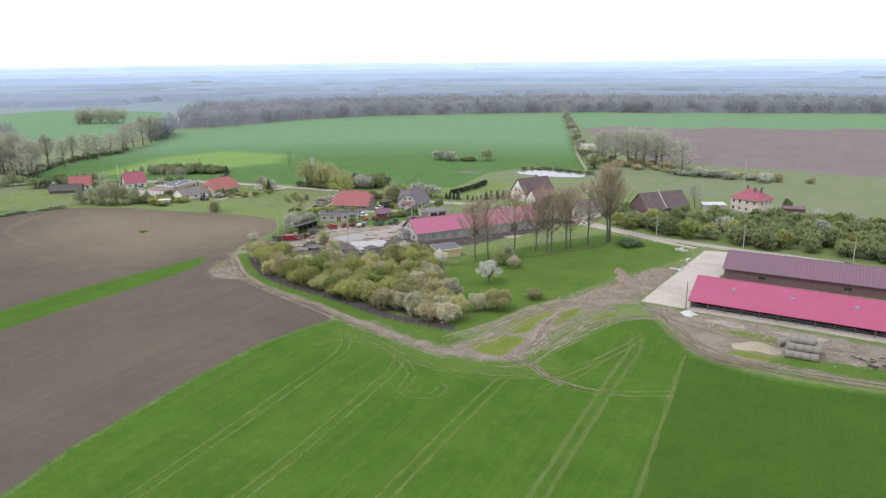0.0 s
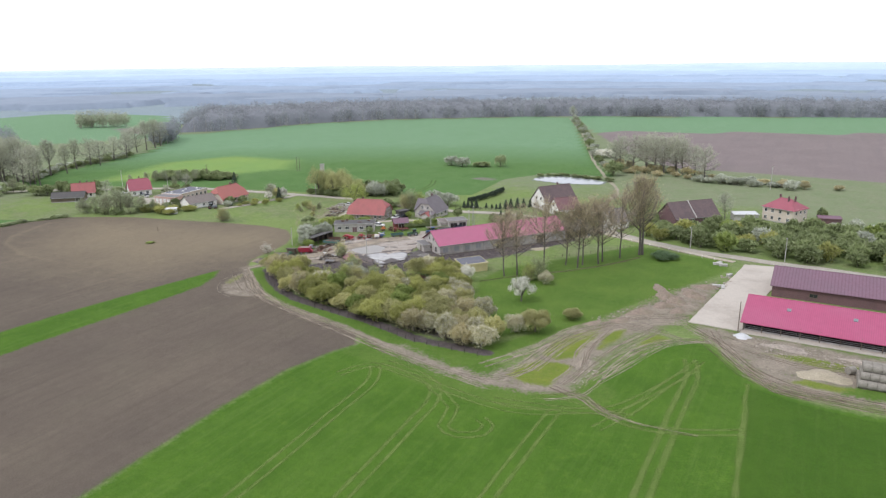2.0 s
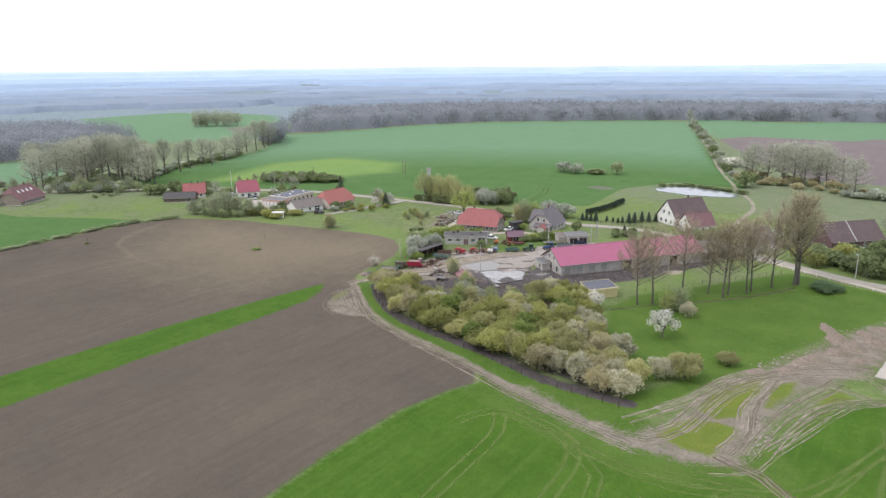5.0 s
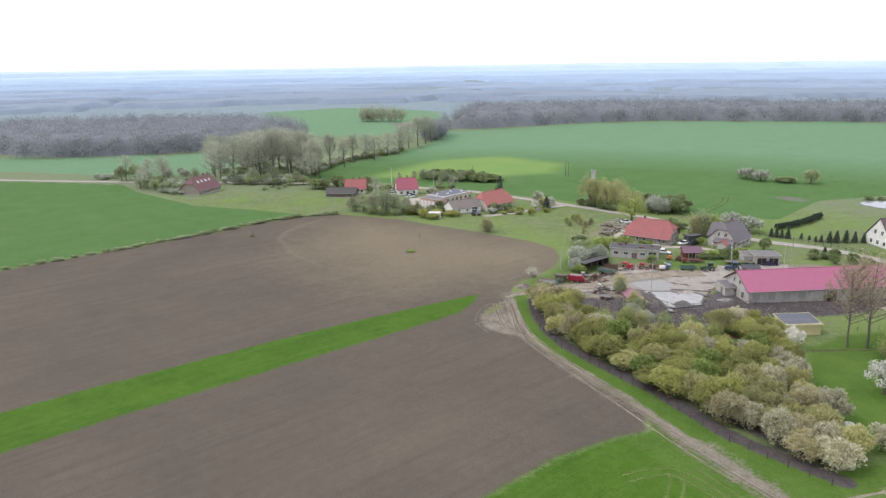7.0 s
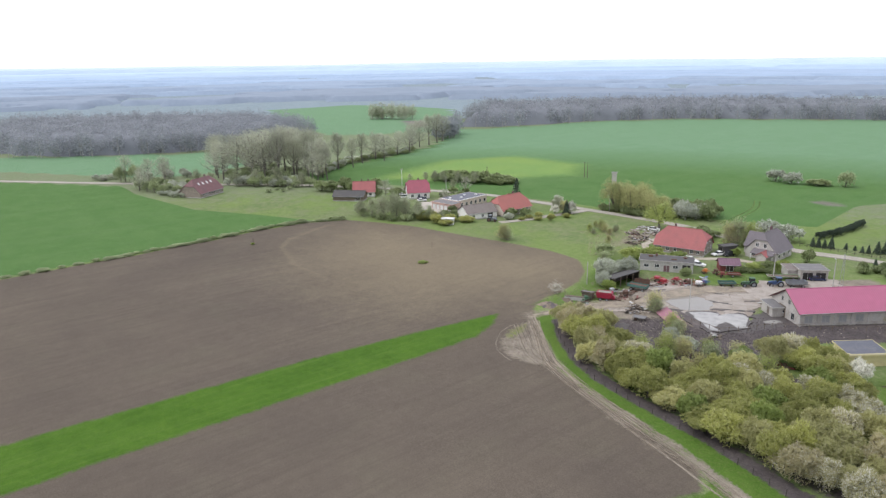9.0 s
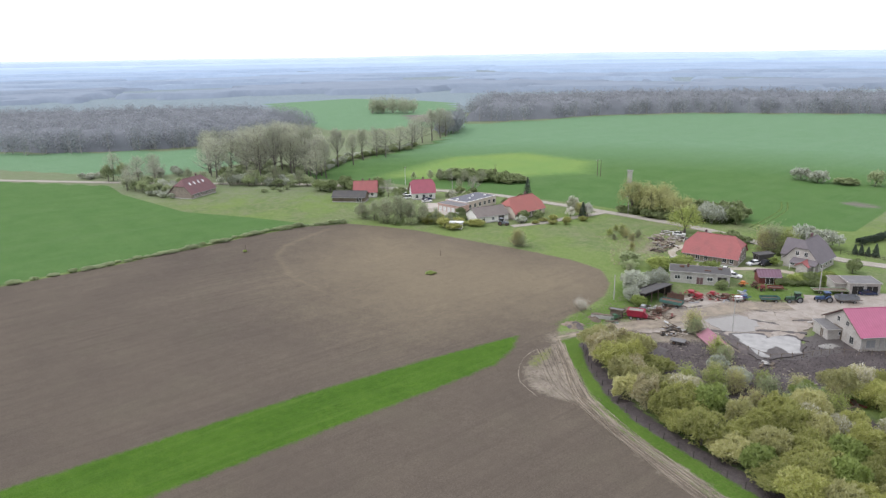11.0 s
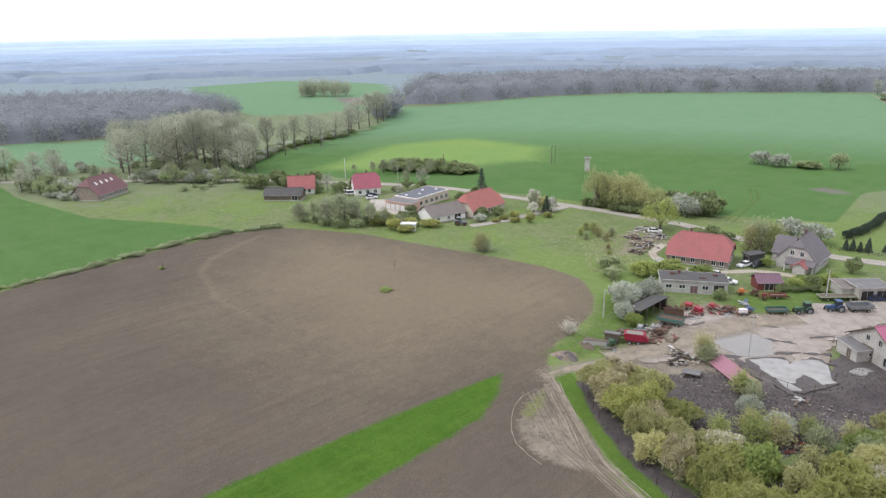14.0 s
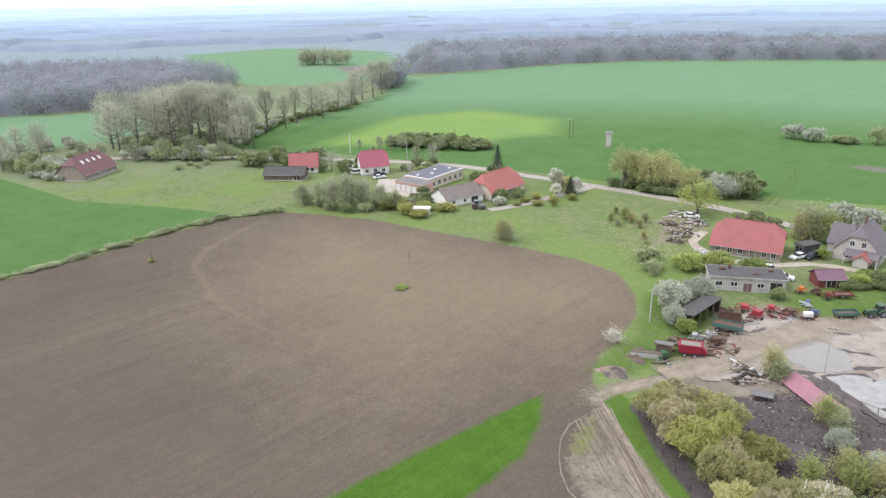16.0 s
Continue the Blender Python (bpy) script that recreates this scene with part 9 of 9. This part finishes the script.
    if bevel:
        bmesh.ops.bevel(bm, geom=bm.edges[:], offset=bevel, segments=2, affect="EDGES")
    return bm


def car(x, y, rz, paint, label, van=False, length=4.3):
    th = thing("van" if van else "car", x, y, rz, label, "van" if van else "car", "parked vehicles")
    k = length / 4.3
    part("body", profile_body([(-2.15 * k, 0.3), (2.15 * k, 0.3), (2.15 * k, 0.75), (1.2 * k, 0.92), (-2.0 * k, 0.98), (-2.15 * k, 0.8)], 0.86, 0.08, 0.06), paint, th)
    if van:
        cab = [(-2.0 * k, 0.9), (1.3 * k, 0.9), (0.7 * k, 1.75), (-1.95 * k, 1.8)]
    else:
        cab = [(-1.75 * k, 0.93), (0.95 * k, 0.9), (0.25 * k, 1.4), (-1.25 * k, 1.42)]
    part("cabin_glass", profile_body(cab, 0.76, 0.18, 0.03), M["glass"], th)
    top = [(p[0] * 0.98, p[1]) for p in cab[2:]]
    bm = bm_new()
    box(bm, top[1][0] - 0.02, top[0][0] - 0.05, -0.62, 0.62, cab[2][1] - 0.02, cab[2][1] + 0.05, 0.03)
    part("roof", bm, paint, th)
    for sx in (-1.3 * k, 1.35 * k):
        for sy in (-0.78, 0.78):
            wheel(th, sx, sy, 0.31, 0.2, M["steel"])
    for sy in (-0.6, 0.6):
        bm = bm_new()
        box(bm, 2.1 * k, 2.17 * k, sy - 0.16, sy + 0.16, 0.6, 0.74)
        part("headlight", bm, M["white_paint"], th)
        bm = bm_new()
        box(bm, -2.17 * k, -2.1 * k, sy - 0.14, sy + 0.14, 0.66, 0.8)
        part("tail_light", bm, M["red_paint"], th)
    return th


def tractor(x, y, rz, paint, rim, label):
    th = thing("tractor", x, y, rz, label, "tractor")
    part("bonnet", profile_body([(0.2, 0.75), (2.2, 0.75), (2.25, 1.45), (0.2, 1.6)], 0.42, 0.1, 0.06), paint, th)
    bm = bm_new()
    box(bm, -0.9, 1.9, -0.28, 0.28, 0.5, 0.85)
    part("chassis", bm, M["grey_paint"], th)
    part("cab", profile_body([(-1.05, 1.2), (0.3, 1.2), (0.2, 2.45), (-0.95, 2.45)], 0.72, 0.08, 0.03), M["glass"], th)
    bm = bm_new()
    box(bm, -1.1, 0.35, -0.76, 0.76, 2.45, 2.62, 0.05)
    part("cab_roof", bm, paint, th)
    for sy in (-1, 1):
        bm = bm_new()
        tube(bm, [(-1.35, sy * 0.85, 1.2), (-1.0, sy * 0.85, 1.62), (-0.3, sy * 0.85, 1.62), (0.15, sy * 0.85, 1.1)], 0.18, 6)
        part("mudguard", bm, paint, th)
        wheel(th, -0.65, sy * 0.92, 0.82, 0.46, rim, "rear_wheel")
        wheel(th, 1.75, sy * 0.82, 0.55, 0.34, rim, "front_wheel")
    bm = bm_new()
    tube(bm, [(1.2, 0.3, 1.5), (1.2, 0.3, 2.5)], 0.05, 6)
    part("exhaust", bm, M["rust"], th)
    return th


def trailer(x, y, rz, paint, label, l=5.0, w=2.2, bed=1.0, side=0.6, axles=2, load=None):
    th = thing("trailer", x, y, rz, label, "trailer")
    bm = bm_new()
    box(bm, -l / 2, l / 2, -w / 2, w / 2, bed - 0.12, bed)
    part("bed", bm, M["timber"], th)
    for s in (-1, 1):
        bm = bm_new()
        box(bm, -l / 2, l / 2, s * (w / 2) - 0.03, s * (w / 2) + 0.03, bed, bed + side)
        part("side_board", bm, paint, th)
        bm = bm_new()
        box(bm, s * l / 2 - 0.03, s * l / 2 + 0.03, -w / 2, w / 2, bed, bed + side)
        part("end_board", bm, paint, th)
    for s in (-0.35, 0.35):
        bm = bm_new()
        box(bm, -l / 2, l / 2, s - 0.06, s + 0.06, bed - 0.34, bed - 0.12)
        part("chassis_beam", bm, M["rust"], th)
    bm = bm_new()
    tube(bm, [(l / 2, -0.4, bed - 0.3), (l / 2 + 1.3, 0, bed - 0.45), (l / 2, 0.4, bed - 0.3)], 0.06, 5)
    part("drawbar", bm, M["rust"], th)
    xs = (-l * 0.3, l * 0.3) if axles == 2 else (-l * 0.1,)
    for u in xs:
        for s in (-1, 1):
            wheel(th, u, s * (w / 2 - 0.15), 0.42, 0.26, M["steel"])
    if load is not None:
        bm = bm_new()
        box(bm, -l / 2 + 0.1, l / 2 - 0.1, -w / 2 + 0.1, w / 2 - 0.1, bed + 0.02, bed + side * 0.7, 0.1)
        part("load", bm, load, th)
    return th


def feed_wagon(x, y, rz):
    th = thing("feed_wagon", x, y, rz, "crimson feed mixer wagon parked by the hedge", "farm machine")
    part("hopper", profile_body([(-1.7, 0.8), (1.5, 0.8), (2.15, 2.0), (1.9, 2.35), (-1.9, 2.25), (-2.1, 1.9)], 0.98, -0.2, 0.08), M["crimson_paint"], th)
    bm = bm_new()
    box(bm, -1.55, 1.6, -0.82, 0.82, 2.28, 2.38, 0.03)
    part("load", bm, M["straw"], th, "chopped feed inside the tub")
    for s in (-1, 1):
        bm = bm_new()
        tube(bm, [(-1.9, s * 1.08, 2.3), (1.95, s * 1.1, 2.4)], 0.08, 6)
        part("rim_rail", bm, M["crimson_paint"], th)
        for u in (-1.2, -0.2, 0.8):
            bm = bm_new()
            box(bm, u - 0.06, u + 0.06, s * 1.0 - 0.05, s * 1.0 + 0.05, 0.9, 2.2)
            part("rib", bm, M["crimson_paint"], th)
    part("chute", profile_body([(1.5, 0.85), (2.6, 0.6), (2.75, 1.2), (2.1, 1.8)], 0.6, 0.05, 0.05), M["crimson_paint"], th)
    bm = bm_new()
    box(bm, -1.9, 2.0, -0.5, 0.5, 0.52, 0.8)
    part("chassis", bm, M["rust"], th)
    bm = bm_new()
    tube(bm, [(-1.9, -0.4, 0.6), (-3.3, 0, 0.5), (-1.9, 0.4, 0.6)], 0.07, 5)
    part("drawbar", bm, M["rust"], th)
    for u in (-0.9, 0.8):
        for s in (-1, 1):
            wheel(th, u, s * 0.95, 0.45, 0.3, M["steel"])


def implement(x, y, rz, paint, seed, label, l=3.2, w=2.4):
    """A mounted farm implement: frame, crossbars, discs or tines and a transport wheel."""
    rnd = random.Random(seed)
    th = thing("farm_implement", x, y, rz, label, "farm machine", "old farm machines in the yard")
    for s in (-1, 1):
        bm = bm_new()
        tube(bm, [(-l / 2, s * w * 0.35, 0.8), (l * 0.1, s * w * 0.4, 0.95), (l / 2, s * 0.15, 1.0)], 0.09, 5)
        part("beam", bm, paint, th)
    for k in range(3):
        u = -l / 2 + k * l * 0.32
        bm = bm_new()
        tube(bm, [(u, -w / 2, 0.75), (u, w / 2, 0.75)], 0.08, 5)
        part("crossbar", bm, paint, th)
        for j in range(4):
            v = -w / 2 + (j + 0.5) * w / 4
            bm = bm_new()
            tube(bm, [(u, v, 0.75), (u - 0.18, v, 0.4), (u + 0.1, v, 0.03)], [0.05, 0.05, 0.03], 4)
            part("tine", bm, M["rust"], th)
    bm = bm_new()
    box(bm, -l * 0.3, l * 0.12, -w * 0.32, w * 0.32, 0.95, 1.2 + rnd.uniform(0.1, 0.6), 0.08)
    part("seed_box", bm, paint, th)
    for s in (-1, 1):
        wheel(th, -l * 0.15, s * w * 0.52, 0.36, 0.18, M["rust"])
    return th


def sprayer(x, y, rz):
    th = thing("sprayer", x, y, rz, "white tank sprayer with folded booms on grass", "farm machine")
    bm = bm_new()
    tube(bm, [(-0.9, 0, 1.15), (-0.75, 0, 1.15), (0.75, 0, 1.15), (0.9, 0, 1.15)], [0.45, 0.62, 0.62, 0.45], 14)
    part("tank", bm, M["white_paint"], th, smooth=True)
    bm = bm_new()
    box(bm, -1.3, 1.3, -0.5, 0.5, 0.45, 0.58)
    part("chassis", bm, M["rust"], th)
    for s in (-1, 1):
        wheel(th, 0, s * 0.75, 0.42, 0.22, M["steel"])
        bm = bm_new()
        tube(bm, [(-1.3, s * 0.9, 0.6), (-1.4, s * 1.0, 2.0)], 0.05, 4)
        tube(bm, [(-1.3, s * 0.9, 1.6), (1.4, s * 1.0, 1.7)], 0.05, 4)
        part("boom", bm, M["red_paint"], th)


feed_wagon(-160.2, 184.4, 25)
trailer(-159.4, 197.9, 14, M["teal_paint"], "faded teal farm trailer with brown load", 5.2, 2.2, 1.1, 0.7, 2, M["rust"])
trailer(-160.6, 201.6, 30, M["rust"], "rusty slatted old trailer beside the shed", 4.0, 2.0, 0.9, 1.0, 1)
implement(-160.6, 209.4, 20, M["red_paint"], 1, "red tined cultivator parked on concrete", 3.6, 2.6)
implement(-157.6, 207.6, 75, M["red_paint"], 2, "red seed drill parked on concrete", 3.0, 2.4)
implement(-156.6, 212.4, 10, M["red_paint"], 3, "red and white fertiliser spreader", 2.6, 2.0)
implement(-153.4, 213.4, 60, M["rust"], 4, "rusty brown harrow leaning on grass", 3.4, 2.6)
implement(-158.4, 191.4, 40, M["rust"], 5, "rusty red harrow beside the yard", 3.0, 2.2)
implement(-161.8, 190.0, 10, M["steel"], 6, "grey implement beside the green bush", 2.4, 1.8)
implement(-162.8, 180.4, 60, M["green_paint"], 7, "green cultivator beside the red wagon", 2.2, 1.8)
sprayer(-150.4, 213.2, 35)
implement(-150.0, 215.8, 50, M["blue_paint"], 8, "blue grey plough on grass", 2.8, 1.8)
implement(-155.6, 226.0, 10, M["orange_paint"], 9, "orange hay tedder on grass", 2.2, 1.6)
implement(-153.2, 227.6, 60, M["rust"], 10, "old brown mower on grass", 2.2, 1.6)
implement(-150.6, 226.6, 20, M["wood_red"], 11, "dull red implement on grass", 2.6, 1.8)
trailer(-148.8, 229.2, 40, M["wood_red"], "dull red flat trailer beside the red shed", 3.6, 1.8, 0.8, 0.3, 1)
trailer(-145.4, 219.0, 45, M["teal_paint"], "dark green farm trailer coupled to a tractor", 4.4, 2.0, 1.0, 0.5)
tractor(-141.2, 223.8, 225, M["green_paint"], M["grey_paint"], "green tractor parked at the yard's edge")
tractor(-136.6, 229.6, 225, M["blue_paint"], M["steel"], "blue tractor coupled to a grey trailer")
trailer(-132.8, 232.8, 45, M["grey_paint"], "grey high-sided grain trailer behind a tractor", 5.0, 2.2, 1.1, 0.8)
trailer(-138.6, 237.4, 43, M["pale_green"], "long pale green flat trailer", 8.5, 2.4, 1.0, 0.12, 2)
car(-131.6, 243.0, 44, M["navy_paint"], "dark blue car parked before the garage")
car(-163.6, 247.2, 250, M["white_paint"], "silver-white car parked beside the farmhouse")
car(-161.0, 249.4, 250, M["black_paint"], "black car parked beside the farmhouse", van=True)
car(-161.3, 231.6, 15, M["white_paint"], "white car parked behind the outbuilding")
car(-165.4, 233.8, 20, M["white_paint"], "white van parked behind the outbuilding", van=True, length=4.8)
car(-197.0, 262.0, 30, M["white_paint"], "white car parked by the woodpile")
car(-315.0, 236.2, 20, M["white_paint"], "white car parked at the magenta-roofed house")
car(-309.4, 233.0, 60, M["white_paint"], "white van parked at the magenta-roofed house", van=True)
car(-301.6, 236.4, 70, M["navy_paint"], "dark car parked at the bungalow")
car(-298.2, 233.6, 70, M["white_paint"], "white car parked at the bungalow")
car(-247.5, 237.6, 20, M["navy_paint"], "blue car parked before the orange-roofed house")
car(-81.8, 257.2, 60, M["red_paint"], "red car parked beside the open shed")
car(-83.2, 254.2, 60, M["grey_paint"], "grey car parked beside the open shed")
tractor(-247.6, 228.0, 30, M["grey_paint"], M["rust"], "old grey tractor beside the grey barn")
flat_building("caravan", -255.0, 212.2, 38, 4.4, 2.1, 2.2, M["white_paint"], M["white_paint"], "small old white caravan on the grass", "caravan", windows=row("s", (-1, 1), 1.0, 0.8, 0.6))
flat_building("dark_container", -163.4, 252.6, 65, 5.0, 2.6, 2.5, M["felt_dark"], M["felt_dark"], "dark grey storage container behind parked cars", "container", doors=[("w", 0, 1.8, 2.1, M["dark"])])
flat_building("grey_hutch", -163.9, 182.2, 20, 2.6, 2.0, 1.8, M["timber"], M["felt"], "small grey-roofed hutch beside the red wagon", "hut", fall=-0.4)
house("red_shed", -153.6, 234.8, 42, 5.4, 4.2, 2.3, 3.5, M["wood_red"], M["roof_purple"], "small dark red wooden shed", "shed", plinth=False, doors=[("s", 0, 2.0, 1.9, M["timber_dark"])])
house("pink_porch", -151.2, 251.6, 92, 3.4, 3.0, 2.2, 3.2, M["render_grey"], M["tile_red"], "small lean-to with a pink-red roof at the grey house", "outbuilding", plinth=False)
def veranda():
    """A lean-to veranda along the front gable of the grey house, on posts."""
    th = bpy.data.objects["grey_roofed_house"]
    bm = bm_new()
    top = [(-8.4, -4.9, 2.3), (-8.4, 2.2, 2.3), (-5.7, 2.2, 3.3), (-5.7, -4.9, 3.3)]
    a = [bm.verts.new(p) for p in top]
    b = [bm.verts.new((x, y, z - 0.14)) for x, y, z in top]
    bm.faces.new(a)
    bm.faces.new(b[::-1])
    for i in range(4):
        j = (i + 1) % 4
        bm.faces.new((a[i], b[i], b[j], a[j]))
    part("veranda_roof", bm, M["tile_grey"], th)
    for y in (-4.7, -2.4, -0.1, 2.0):
        bm = bm_new()
        box(bm, -8.3, -8.16, y - 0.07, y + 0.07, -0.2, 2.2)
        part("veranda_post", bm, M["white_paint"], th)


veranda()


def side_wing():
    """A gabled wing on the western flank of the grey house."""
    th = bpy.data.objects["grey_roofed_house"]
    turn = pose(2.4, 5.0, 0, 0, 0, 90)
    bm = bm_new()
    wall_block(bm, 4.6, 7.0, -0.3, 2.75, 6.3)
    bmesh.ops.transform(bm, matrix=turn, verts=bm.verts)
    part("wing_wall", bm, M["render_grey"], th)
    bm = bm_new()
    roof_shell(bm, 4.6, 7.0, 2.8, 6.6, 0.4, 0.3)
    bmesh.ops.transform(bm, matrix=turn, verts=bm.verts)
    part("wing_roof", bm, M["tile_grey"], th)


side_wing()
flat_building("white_tower", -269.5, 336.0, 30, 2.2, 2.2, 6.0, M["render_grey"], M["felt"], "pale square transformer tower behind willows", "tower")
flat_building("white_pavilion", -36.0, 310.5, 25, 9.5, 4.5, 2.6, M["concrete"], M["film_white"], "low outbuilding with a white roof", "outbuilding", fall=0.4)
flat_building("red_outbuilding", -5.5, 318.5, 10, 8.0, 4.0, 2.2, M["brick"], M["roof_purple"], "low brick outbuilding with a dark red roof", "outbuilding", fall=0.4)


def lean_roof():
    th = thing("pink_lean_roof", -140.8, 184.1, -30, "low shelter under a faded pink sheet roof", "shelter")
    bm = bm_new()
    top = [(-4.5, -1.4, 0.6), (4.7, -1.9, 0.4), (4.5, 1.7, 1.0), (-4.8, 1.5, 1.75)]
    a = [bm.verts.new(p) for p in top]
    b = [bm.verts.new((x, y, z - 0.1)) for x, y, z in top]
    bm.faces.new(a)
    bm.faces.new(b[::-1])
    for i in range(4):
        j = (i + 1) % 4
        bm.faces.new((a[i], b[i], b[j], a[j]))
    part("roof", bm, M["roof_faded"], th)
    bm = bm_new()
    box(bm, -4.3, 4.3, 1.15, 1.35, -0.2, 0.86)
    part("wall", bm, M["brick"], th)
    for u in (-4.0, 0, 4.0):
        bm = bm_new()
        box(bm, u - 0.08, u + 0.08, -1.2, -1.04, -0.2, 0.5)
        part("post", bm, M["timber"], th)


lean_roof()


def open_dark_shed():
    th = thing("machine_shed", -166.2, 199.8, 88, "dark open machine shed with a grey felt roof", "shed")
    l, w = 11.0, 3.9
    bm = bm_new()
    box(bm, -l / 2, l / 2, w / 2 - 0.2, w / 2, -0.2, 2.7)
    box(bm, -l / 2, -l / 2 + 0.2, -w / 2, w / 2 - 0.2, -0.2, 2.6)
    box(bm, l / 2 - 0.2, l / 2, -w / 2, w / 2 - 0.2, -0.2, 2.6)
    part("wall", bm, M["timber_dark"], th)
    bm = bm_new()
    box(bm, -l / 2 - 0.3, l / 2 + 0.3, -w / 2 - 0.25, w / 2 + 0.25, 2.65, 2.8)
    for v in bm.verts:
        v.co.z -= v.co.y * 0.14
    part("roof", bm, M["felt_dark"], th)
    for k in range(5):
        u = -l / 2 + 0.15 + k * (l - 0.3) / 4
        bm = bm_new()
        box(bm, u - 0.1, u + 0.1, -w / 2, -w / 2 + 0.2, -0.2, 2.85)
        part("post", bm, M["timber"], th)


open_dark_shed()


def small_cart(x, y, rz):
    th = thing("flat_cart", x, y, rz, "small flat grey cart standing in the muck", "cart")
    bm = bm_new()
    box(bm, -1.5, 1.5, -0.95, 0.95, 0.8, 0.95, 0.03)
    part("deck", bm, M["felt"], th)
    for s in (-1, 1):
        wheel(th, -0.7, s * 0.8, 0.38, 0.2, M["rust"])
    bm = bm_new()
    tube(bm, [(1.4, 0, 0.8), (2.2, 0, 0.3)], 0.05, 4)
    part("drawbar", bm, M["rust"], th)


small_cart(-145.7, 178.8, 20)


def white_tank(x, y):
    th = thing("water_tank", x, y, 0, "round white water tank on the grass by the hedge", "water tank")
    bm = bm_new()
    tube(bm, [(0, 0, -0.1), (0, 0, 0.62), (0, 0, 0.78)], [0.95, 0.95, 0.75], 20)
    part("drum", bm, M["white_paint"], th)
    bm = bm_new()
    tube(bm, [(0, 0, 0.78), (0, 0, 0.84)], 0.28, 14)
    part("lid", bm, M["grey_paint"], th)


white_tank(-77.0, 153.4)

for x, y, l, rz in ((-167.0, 177.6, 3.4, 10), (-165.5, 176.4, 3.0, 5)):
    heap("bark_heap", x, y, l / 2, 0.9, 0.7, M["timber"], "low heap of old boards at the field's corner", "timber heap", int(l * 10), rz)
heap("bramble_heap", -166.3, 170.2, 2.2, 1.9, 1.1, M["clod"], "dark heap of brambles at the field's corner", "heap", 77)
